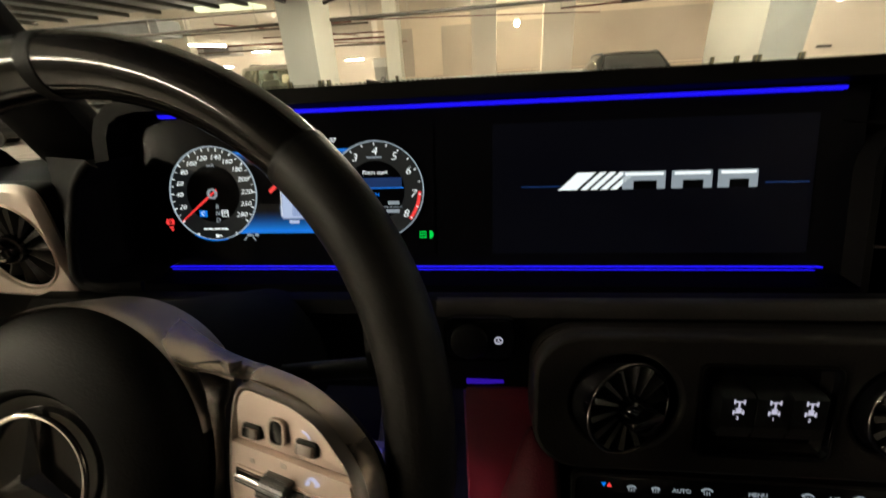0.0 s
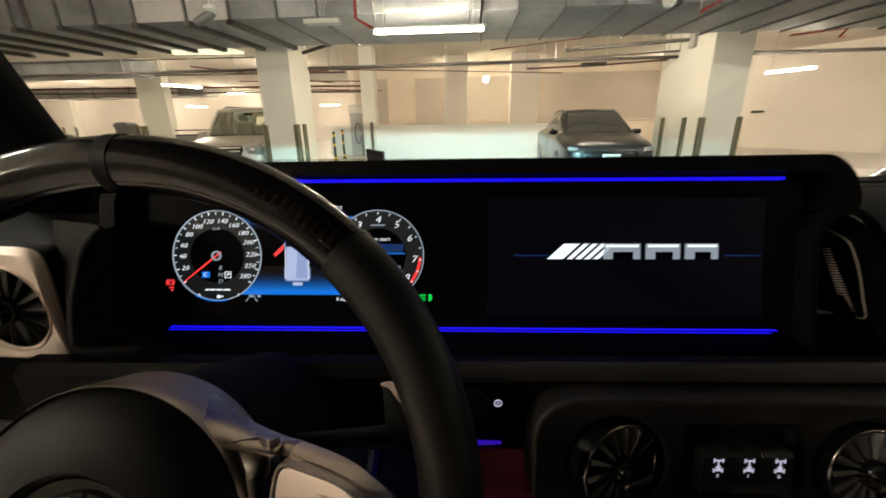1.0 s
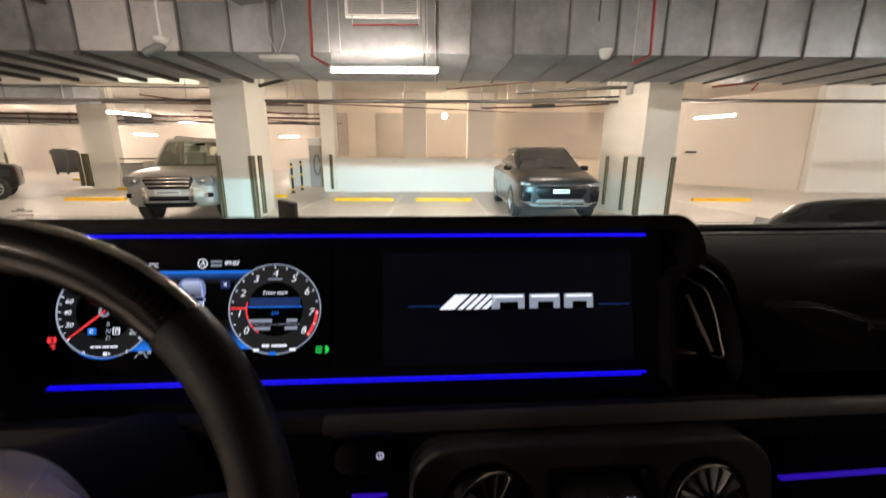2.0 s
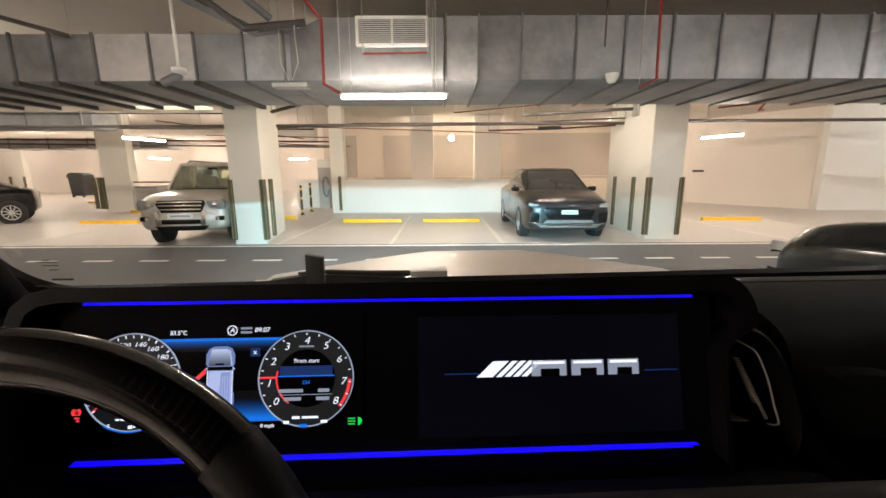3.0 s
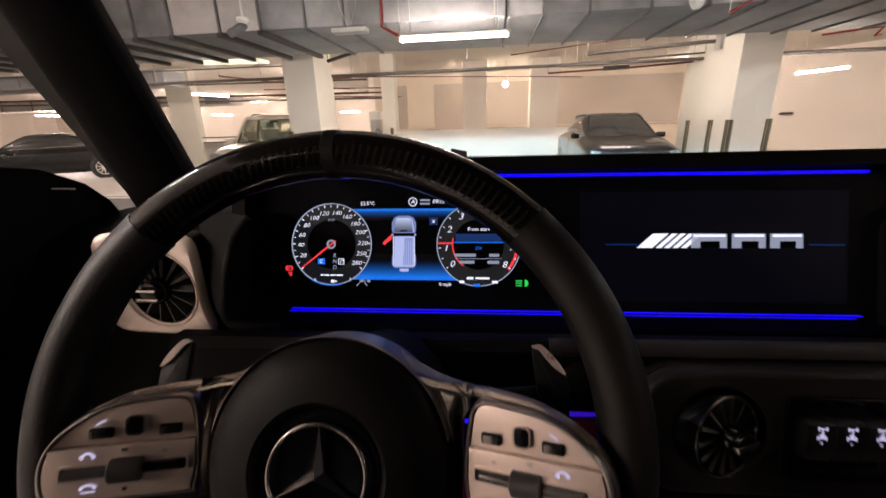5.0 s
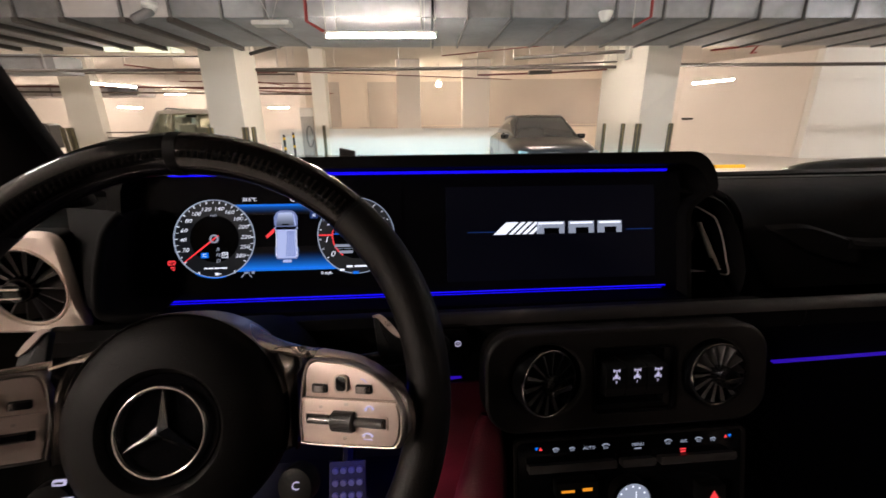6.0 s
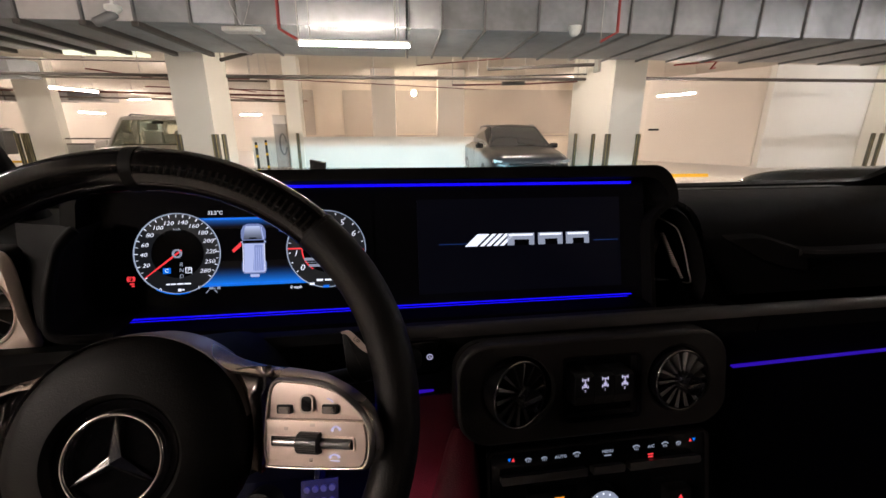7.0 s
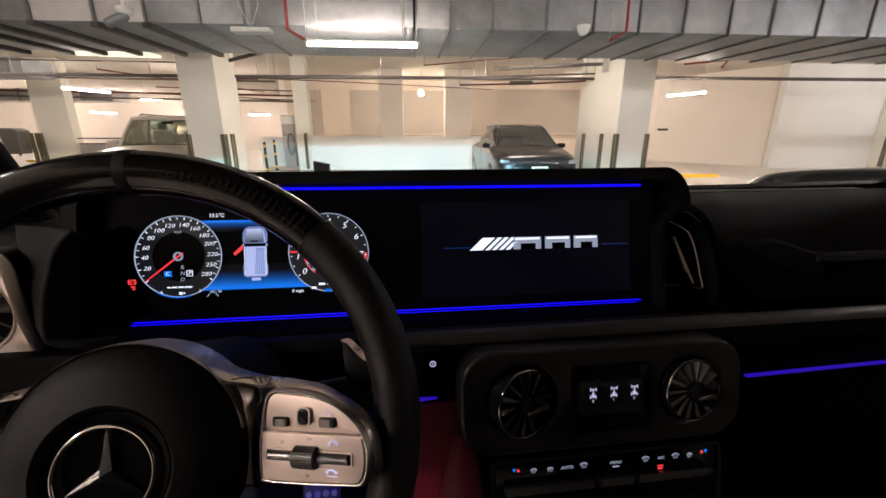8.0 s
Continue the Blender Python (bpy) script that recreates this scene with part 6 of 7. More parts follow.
for s in (1, -1):
    shape = [(HX + s * (a - HX), b) for a, b in ((0.1425, 0.0655), (0.1485, 0.0668), (0.1600, 0.0570), (0.1690, 0.0440), (0.1700, 0.0250), (0.1560, 0.0200), (0.1465, 0.0300))]
    pd = part("paddle", prism(soft(shape, 0.006, 3), 0.069, 0.075, "y", 0.002), SOFT_BLACK, column_ob, "black shift paddle")
    lip_o = flow([(0.1420, 0.0670), (0.1490, 0.0680), (0.1560, 0.0620), (0.1625, 0.0545), (0.1670, 0.0470)], 4)
    lip_i = flow([(0.1430, 0.0655), (0.1475, 0.0640), (0.1525, 0.0580), (0.1590, 0.0510), (0.1655, 0.0465)], 4)
    part("paddle_edge", loft([[(HX + s * (o[0] - HX), 0.0690, o[1]), (HX + s * (o[0] - HX), 0.0665, o[1]), (HX + s * (i[0] - HX), 0.0670, i[1]), (HX + s * (i[0] - HX), 0.0690, i[1])] for o, i in zip(lip_o, lip_i)], closed=True), SATIN, pd, "satin paddle edge")
    part("stalk", sweep([(s * 0.05, 0.105, 0.010), (s * 0.11, 0.10, 0.020), (s * 0.17, 0.096, 0.026)], [0.009, 0.007, 0.008], 12), SOFT_BLACK, column_ob, "black column stalk")
words("paddle_mark", "UP", 0.0050, pose(0.1555, 0.0660, 0.0590, 90) @ pose(0, 0, 0, 0, 0, -48), SOFT_BLACK, column_ob)

# ---- body shell of the vehicle ----
shell = thing("vehicle_shell", "dark-trimmed cabin shell with windscreen pillars and roof", "vehicle body", CAR, kind="structure")


SECT = [(0, 0), (-0.035, 0.055), (-0.120, 0.075), (-0.168, 0.038), (-0.110, -0.020), (-0.030, -0.022)]


def pillar(foot, head, side):
    """A leaning pillar, wide at the foot and slimmer under the roof."""
    rows = []
    for k in range(7):
        f = k / 6
        w = 1.0 - 0.26 * f
        rows.append([(side * (foot[0] + (head[0] - foot[0]) * f + u * w) + (0.52 if side < 0 else 0.0), foot[1] + (head[1] - foot[1]) * f + v, foot[2] + (head[2] - foot[2]) * f) for u, v in flow(SECT, 3, True)])
    part("pillar", loft(rows, closed=True), PILLAR_CLOTH, shell, "black windscreen pillar")


pillar((-0.553, 0.218, 1.28), (-0.542, -0.088, 1.86), 1)
pillar((-0.672, 0.30, 1.28), (-0.648, -0.04, 1.86), -1)
SCREEN_TILT = pose(0, 0.335, 1.30, 31.8, 0, 0)
frit = ring_frame(rounded(-0.80, 1.32, -0.10, 0.66, 0.02, 8), [(a, b + (0.020 * max(0, a) / 1.1 if b < 0.3 else 0)) for a, b in rounded(-0.660, 1.180, 0.026, 0.60, 0.085, 8)], -0.012, 0.0)
part("windscreen_border", moved(frit, SCREEN_TILT), SOFT_BLACK, shell, "black border of the windscreen")
part("roof", box(-0.66, 1.10, -3.0, -0.02, 1.86, 1.92, 0.02), NAVY, shell, "dark headliner roof")
part("header_rail", box(-0.62, 1.06, -0.09, 0.0, 1.79, 1.87, 0.02), SOFT_BLACK, shell)
part("rear_wall", box(-0.74, 1.18, -3.05, -3.0, 0.7, 1.88), NAVY, shell)
part("floor_pan", box(-0.78, 1.22, -3.0, 0.6, 0.48, 0.52), NAVY, shell, "dark carpet floor")
part("firewall", box(-0.78, 1.22, 0.42, 0.46, 0.5, 1.20), NAVY, shell)
for s, x in ((-1, -0.76), (1, 1.20)):
    turn = pose(x, 0.12, 0, 0, 0, 0)
    back = -0.34 if s < 0 else -1.15
    part("door_panel", moved(box(-0.04, 0.04, back, 0.0, 0.5, 1.20, 0.02), turn), NAVY, shell, "dark navy door panel")
    if s < 0:
        top = [(-0.34, 1.19), (0.085, 1.19), (0.082, 1.24), (0.068, 1.285), (0.040, 1.335), (0.005, 1.368), (-0.055, 1.396), (-0.13, 1.408), (-0.34, 1.41)]
        part("door_sill", moved(prism(top, -0.01, 0.07, "x", 0.012), turn), PILLAR_CLOTH, shell, "black window sill with a rounded corner")
        # a glint at the sill, shaped as a bright sliver
        part("sill_glint", moved(sweep([(0.071, -0.050, 1.366), (0.073, -0.020, 1.361)], [0.0012, 0.0016], 6), turn), SATIN, shell, "small bright sliver put in for a white glint")
    else:
        part("door_sill", moved(box(-0.05, 0.05, -1.15, 0.0, 1.19, 1.225, 0.012), turn), LEATHER, shell, "black leather window sill")
    if s > 0:
        part("window_frame", moved(sweep([(0, 0.0, 1.22), (0.02 * -s, -0.2, 1.82), (0.03 * -s, -1.1, 1.85), (0, -1.12, 1.22)], 0.02, 8), turn), SOFT_BLACK, shell)
    part("privacy_glass", box(x - 0.01, x + 0.01, -2.3, -1.25, 1.2, 1.87), GLOSS_BLACK, shell, "dark privacy glass")
    part("rear_door_panel", box(x - 0.04, x + 0.04, -3.0, -1.22, 0.5, 1.20, 0.02), NAVY, shell)
    part("centre_pillar", box(x - 0.04, x + 0.04, -1.25, -1.10, 1.2, 1.87, 0.015), SOFT_BLACK, shell)
    part("rear_pillar", box(x - 0.05, x + 0.05, -3.0, -2.3, 1.2, 1.87, 0.015), SOFT_BLACK, shell)
wind = part("windscreen", loft([[(-0.66, 0.335, 1.30), (1.11, 0.335, 1.30), (1.11, 0.341, 1.30), (-0.66, 0.341, 1.30)], [(-0.60, 0.0, 1.84), (1.04, 0.0, 1.84), (1.04, 0.006, 1.84), (-0.60, 0.006, 1.84)]], closed=True), WINDSCREEN, shell, "clear windscreen glass", False)
wind.visible_shadow = False

for x in (-0.20, 0.72):
    st = thing("front_seat", "dark leather front seat with a headrest", "seat", CAR @ pose(x, -0.95, 0.52), "front seats")
    part("cushion", box(-0.25, 0.25, -0.30, 0.22, 0.22, 0.38, 0.05, 3), LEATHER, st)
    part("backrest", moved(box(-0.25, 0.25, -0.07, 0.07, 0.0, 0.62, 0.05, 3), pose(0, -0.30, 0.34, -12)), LEATHER, st)
    part("headrest", box(-0.13, 0.13, -0.50, -0.40, 0.98, 1.16, 0.04, 3), LEATHER, st)
    part("base", box(-0.22, 0.22, -0.25, 0.2, 0.0, 0.22, 0.02), SOFT_BLACK, st)

pedal = thing("brake_pedal", "metal pedal with rubber studs in the footwell", "pedal", CAR @ pose(-0.144, 0.05, 0.838, -30))
part("pad", box(-0.032, 0.032, -0.004, 0.004, -0.035, 0.035, 0.004), BLACK_PAINT, pedal)
part("arm", sweep([(0, 0.005, 0.03), (0, 0.10, 0.22)], 0.012), SOFT_BLACK, pedal)
for k in range(12):
    part("stud", lathe([(0.006, 0.004), (0.005, 0.007)], 10, pose(-0.021 + 0.014 * (k % 4), 0, -0.02 + 0.02 * (k // 4), 90)), GALV, pedal)
part("arm_bracket", box(-0.02, 0.02, 0.09, 0.38, 0.18, 0.30), SOFT_BLACK, pedal)

foot_l = thing("footwell_light", "blue ambient lamp under the dash in the footwell", "lamp", CAR @ pose(-0.16, 0.0, 1.03))
part("footwell_lamp", box(-0.10, 0.10, 0.02, 0.06, 0.0, 0.006), G_BLUE, foot_l, "glowing blue lamp")
blue = lamp("footwell_glow", "AREA", 0.3, (0.02, 0.03, 1.0), CAR @ pose(-0.14, -0.02, 1.02, 25, 0, 0))
blue.data.size = 0.12

# outside of the vehicle: bonnet, wiper, mirror
front = thing("bonnet", "wide beige-grey car bonnet beyond the windscreen", "bonnet", CAR)
rows = []
for y, lift in ((0.46, 0.03), (0.7, 0.026), (1.0, 0.016), (1.25, 0.006), (1.36, 0.0), (1.41, -0.02), (1.44, -0.08), (1.45, -0.4)):
    rows.append([(0.26 + x, y, 1.170 + lift - 0.15 * (math.sqrt(max(0, abs(x) - 0.17) ** 2 + 0.006) - 0.077) - (0.4 if abs(x) > 0.9 else 0)) for x in (-0.92, -0.89, -0.8, -0.7, -0.6, -0.5, -0.4, -0.3, -0.2, -0.1, 0, 0.1, 0.2, 0.3, 0.4, 0.5, 0.6, 0.7, 0.8, 0.89, 0.92)])
part("panel", loft(rows, close_ends=False), HOOD_PAINT, front, "beige-grey bonnet panel")
for s in (-1, 1):
    part("wing", prism([(0.44, 0.62), (0.60, 0.62), (0.72, 0.90), (1.22, 0.90), (1.36, 0.62), (1.43, 0.62), (1.43, 1.00), (1.36, 1.05), (0.44, 1.05)], 0.26 + s * 0.93 - 0.05, 0.26 + s * 0.93 + 0.05, "x", 0.012), HOOD_PAINT, front, "beige-grey front wing")
part("nose", box(-0.58, 1.10, 1.34, 1.40, 0.62, 1.06, 0.015), HOOD_PAINT, front)
part("grille", box(-0.14, 0.66, 1.395, 1.43, 0.72, 1.02, 0.01), BLACK_PAINT, front, "dark grille")
part("front_bumper", box(-0.66, 1.18, 1.36, 1.50, 0.46, 0.64, 0.03), SOFT_BLACK, front)
part("cowl", box(-0.66, 1.18, 0.36, 0.46, 1.15, 1.20, 0.01), SOFT_BLACK, front)
for s in (-1, 1):
    hl = part("headlamp", lathe([(0.10, -0.02), (0.10, 0.05), (0.085, 0.06)], 28, pose(0.26 + s * 0.62, 1.43, 0.96, -90)), CHROME, front, "round headlamp")
wip = thing("wiper", "black windscreen wiper resting on the cowl", "wiper", CAR)
part("arm", sweep([(-0.215, 0.40, 1.318), (-0.158, 0.40, 1.321), (-0.075, 0.40, 1.3165), (0.02, 0.40, 1.315)], [0.003, 0.0045, 0.0055, 0.006], 8), BLACK_PAINT, wip)
part("blade", loft([[(-0.27, 0.39, 1.303), (-0.27, 0.41, 1.303), (-0.27, 0.41, 1.306), (-0.27, 0.39, 1.306)], [(-0.18, 0.39, 1.306), (-0.18, 0.41, 1.306), (-0.18, 0.41, 1.318), (-0.18, 0.39, 1.318)], [(0.0, 0.39, 1.304), (0.0, 0.41, 1.304), (0.0, 0.41, 1.309), (0.0, 0.39, 1.309)]], closed=True), BLACK_PAINT, wip, "black rubber blade")
part("pivot", box(0.010, 0.084, 0.38, 0.43, 1.19, 1.3235, 0.003), PIPE_GREY, wip, "grey wiper pivot cover")
mir = thing("door_mirror", "black exterior door mirror with a chrome fleck", "mirror", CAR @ pose(-0.965, 0.10, 1.215, 0, 0, 12))
part("cap", box(-0.13, 0.13, -0.06, 0.07, -0.10, 0.12, 0.05, 4), GLOSS_BLACK, mir, "glossy black mirror cap")
part("glass", box(-0.115, 0.115, -0.064, -0.06, -0.085, 0.10, 0.0), CHROME, mir, "mirror glass", False)
part("arm", box(0.10, 0.22, -0.02, 0.03, -0.10, -0.06, 0.012), SOFT_BLACK, mir)

# headlamp beams: two lamps behind an added shield that cuts the light off at lamp height
for s in (-1, 1):
    m = CAR @ pose(0.26 + s * 0.62, 1.506, 0.90) @ pose(0, 0, 0, 88.2, 0, 0)
    beam_l = lamp("headlamp_beam", "SPOT", HEADLAMP_WATTS, (0.36, 0.80, 1.0), m)
    beam_l.data.spot_size, beam_l.data.spot_blend, beam_l.data.shadow_soft_size = radians(84), 0.9, 0.0004
for s in (-1, 1):
    x = 0.26 + s * 0.62
    part("beam_shield", box(x - 0.07, x + 0.07, 1.546, 1.549, 0.9001, 0.965), BLACK_PAINT, front, "black shield added to cut the beam", smooth=False)
    part("shield_arm", sweep([(x, 1.43, 0.96), (x, 1.547, 0.96)], 0.006), BLACK_PAINT, front)


# ---- parked cars ----
TYRE = mat("tyre_rubber", (0.02, 0.02, 0.02), 0.75, vary=0.2, scale=15)
RIMMET = mat("alloy_wheel", (0.62, 0.61, 0.60), 0.35, 0.6, vary=0.1, scale=12)
SILVER = mat("champagne_silver_paint", (0.60, 0.555, 0.50), 0.4, 0.3, vary=0.05, scale=4, bump=0.0, coat=0.3)
DARK_GREY = mat("dark_grey_paint", (0.018, 0.0165, 0.0185), 0.32, 0.25, vary=0.04, scale=2, bump=0.0, coat=0.7)
BLACK_CAR = mat("black_paint", (0.006, 0.006, 0.0065), 0.25, 0.0, vary=0.1, scale=4, bump=0.0, coat=0.25, spec=0.3)
CAR_GLASS = mat("dark_car_glass", (0.03, 0.03, 0.03), 0.08, 0.0, vary=0.1, scale=3, bump=0.0)
LAMP_GLASS = mat("headlamp_glass", (0.27, 0.27, 0.27), 0.3, 0.4, vary=0.2, scale=20, bump=0.0)
OFF_PANE = pane("off_roader_glass", (0.80, 0.83, 0.74), 0.03, 0.9)
LENS_RED = mat("dark_red_lens", (0.06, 0.006, 0.006), 0.15, vary=0.1, scale=8, bump=0.0)
PLATE = mat("number_plate_white", (0.85, 0.85, 0.83), 0.5, vary=0.04, scale=20)


def skin(stations, name, material, parent, label=""):
    """Cross-sections (y, half_width, z_low, z_high, shoulder, top_half) lofted along y."""
    rows = []
    for y, w, z0, z1, sh, tw in flow(stations, 4):
        h = z1 - z0
        half = [(w * 0.86, z0), (w * 0.97, z0 + 0.10 * h), (w, z0 + 0.30 * h), (w, z0 + sh * h), (w * 0.985, z0 + (sh + 0.5 * (1 - sh)) * h), (tw + (w - tw) * 0.45, z1 - 0.06 * h), (tw, z1), (tw * 0.5, z1 + 0.014), (0.001, z1 + 0.02)]
        half = flow(half, 3)
        rows.append([(x, y, z) for x, z in half] + [(-x, y, z) for x, z in reversed(half)])
    return part(name, loft(rows, closed=True), material, parent, label)


def wheel_set(parent, track, axles, r, width, spokes=10):
    for y in axles:
        for s in (-1, 1):
            m = pose(s * track, y, r, 0, 90 * s, 0)
            w = part("wheel", lathe([(r * 0.62, -width * 0.5), (r * 0.92, -width * 0.5), (r, -width * 0.35), (r, width * 0.35), (r * 0.93, width * 0.5), (r * 0.68, width * 0.5), (r * 0.66, width * 0.36)], 32, m), TYRE, parent, "black tyre on an alloy rim")
            part("rim", lathe([(r * 0.66, width * 0.30), (r * 0.69, width * 0.46), (r * 0.63, width * 0.47), (r * 0.60, width * 0.34), (r * 0.59, width * 0.30)], 28, m), RIMMET, w, "silver alloy rim")
            part("brake_dish", lathe([(r * 0.60, width * 0.16), (r * 0.60, width * 0.2)], 24, m), BLACK_PAINT, w)
            for k in range(spokes):
                sp = loft([[(r * 0.10, -r * 0.05, width * 0.30), (r * 0.10, r * 0.05, width * 0.30), (r * 0.10, r * 0.05, width * 0.40), (r * 0.10, -r * 0.05, width * 0.40)], [(r * 0.64, -r * 0.035, width * 0.30), (r * 0.64, r * 0.035, width * 0.30), (r * 0.64, r * 0.035, width * 0.42), (r * 0.64, -r * 0.035, width * 0.42)]], closed=True)
                part("spoke", moved(sp, m @ pose(0, 0, 0, 0, 0, 360 / spokes * k)), RIMMET, w)
            part("centre_cap", lathe([(r * 0.14, width * 0.30), (r * 0.13, width * 0.43)], 16, m), RIMMET, w)
            part("arch", moved(band(0, 0, r * 0.97, r * 1.12, -width * 0.3, width * 0.44, axis="z"), m), BLACK_PAINT, parent, "dark wheel arch")


def suv_crossover(m, paint, label, mirrors=True, blade=True):
    """Front at y = 0 facing -y; without blade its nose stays plain, out of sight."""
    ob = thing("parked_car", label, "car", m)
    skin([(0.0, 0.62, 0.34, 0.78, 0.6, 0.50), (0.05, 0.80, 0.26, 0.88, 0.6, 0.60), (0.18, 0.90, 0.24, 0.96, 0.62, 0.66), (0.5, 0.955, 0.22, 1.02, 0.66, 0.72), (1.1, 0.967, 0.20, 1.08, 0.7, 0.78), (1.35, 0.967, 0.20, 1.10, 0.72, 0.80), (2.6, 0.967, 0.20, 1.12, 0.75, 0.80), (3.9, 0.967, 0.22, 1.14, 0.75, 0.78), (4.6, 0.94, 0.28, 1.12, 0.75, 0.72), (4.85, 0.84, 0.40, 1.02, 0.7, 0.66), (4.9, 0.7, 0.5, 0.95, 0.7, 0.6)], "body", paint, ob, "glossy painted body")
    skin([(1.12, 0.76, 1.03, 1.075, 0.5, 0.70), (1.45, 0.78, 1.03, 1.28, 0.35, 0.62), (1.9, 0.79, 1.03, 1.53, 0.25, 0.58), (2.2, 0.80, 1.03, 1.58, 0.25, 0.58), (3.0, 0.80, 1.03, 1.585, 0.25, 0.57), (3.8, 0.78, 1.03, 1.44, 0.3, 0.56), (4.5, 0.72, 1.03, 1.17, 0.4, 0.56)], "greenhouse", CAR_GLASS, ob, "dark tinted windows")
    skin([(1.95, 0.58, 1.545, 1.562, 0.5, 0.50), (2.2, 0.59, 1.575, 1.612, 0.5, 0.50), (3.0, 0.585, 1.575, 1.616, 0.5, 0.50), (3.9, 0.56, 1.42, 1.47, 0.5, 0.48)], "roof", paint, ob)
    for s in (-1, 1):
        part("pillar", sweep([(s * 0.77, 1.15, 1.08), (s * 0.66, 1.60, 1.36), (s * 0.59, 1.98, 1.56)], 0.028, 8), paint, ob)
        part("pillar", sweep([(s * 0.81, 2.75, 1.10), (s * 0.62, 2.78, 1.585)], 0.03, 8), BLACK_CAR, ob)
        hl = part("headlamp", prism([(s * 0.50, 0.80), (s * 0.86, 0.85), (s * 0.88, 0.79), (s * 0.52, 0.755)], 0.03, 0.22, "y", 0.01), LAMP_GLASS, ob, "slim headlamp")
        part("light_bar", box(min(s * 0.52, s * 0.86), max(s * 0.52, s * 0.86), 0.02, 0.032, 0.765, 0.78), CHROME, hl)
        part("intake", prism([(s * 0.62, 0.62), (s * 0.85, 0.66), (s * 0.84, 0.42), (s * 0.66, 0.44)], 0.005, 0.08, "y", 0.01), BLACK_CAR, ob, "black side intake")
        if mirrors:
            part("mirror", moved(box(-0.11, 0.09, -0.06, 0.05, -0.05, 0.07, 0.045, 4), pose(s * 0.97, 1.45, 1.10)), BLACK_CAR, ob, "dark door mirror")
    if blade:
        part("grille", prism([(-0.52, 0.76), (0.52, 0.76), (0.56, 0.66), (0.46, 0.50), (-0.46, 0.50), (-0.56, 0.66)], -0.03, 0.06, "y", 0.02), BLACK_CAR, ob, "closed dark octagonal grille")
        part("lower_trim", prism([(-0.70, 0.38), (0.70, 0.38), (0.62, 0.31), (-0.62, 0.31)], -0.02, 0.08, "y", 0.015), GALV_DK, ob, "silver lower bumper trim")
        part("lower_slot", box(-0.5, 0.5, -0.028, -0.018, 0.36, 0.385), BLACK_CAR, ob)
        part("lower_intake", prism([(-0.50, 0.475), (0.50, 0.475), (0.56, 0.405), (-0.56, 0.405)], -0.030, 0.03, "y", 0.008), LAMP_GLASS, ob, "silvery lower intake mesh")
        part("bumper_blade", sweep([(-0.86, 0.10, 0.43), (-0.70, -0.005, 0.395), (-0.40, -0.04, 0.385), (0.40, -0.04, 0.385), (0.70, -0.005, 0.395), (0.86, 0.10, 0.43)], 0.012, 8), CHROME, ob, "bright bumper blade")
    for s in (-1, 1):
        part("roof_rail", sweep([(s * 0.60, 1.98, 1.575), (s * 0.60, 2.25, 1.625), (s * 0.59, 3.6, 1.60), (s * 0.58, 3.9, 1.50)], 0.016, 8), GALV, ob, "satin roof rail")
        part("window_trim", sweep([(s * 0.80, 1.35, 1.105), (s * 0.815, 2.4, 1.125), (s * 0.80, 4.0, 1.15)], 0.010, 6), CHROME, ob, "bright window trim")
        part("door_shadow_line", box(min(s * 0.962, s * 0.972), max(s * 0.962, s * 0.972), 2.42, 2.428, 0.34, 1.05), BLACK_CAR, ob, "", False)
    part("sill_trim", box(-0.975, 0.975, 1.35, 3.6, 0.22, 0.29, 0.02), GALV_DK, ob)
    if blade:
        pl = part("number_plate", box(-0.18, 0.18, -0.045, -0.03, 0.61, 0.70, 0.004), PLATE, ob, "white number plate")
        part("plate_bar", box(-0.12, 0.12, -0.047, -0.045, 0.64, 0.67), PIPE_GREY, pl, smooth=False)
    wheel_set(ob, 0.85, (0.90, 3.83), 0.37, 0.25, 5)
    return ob


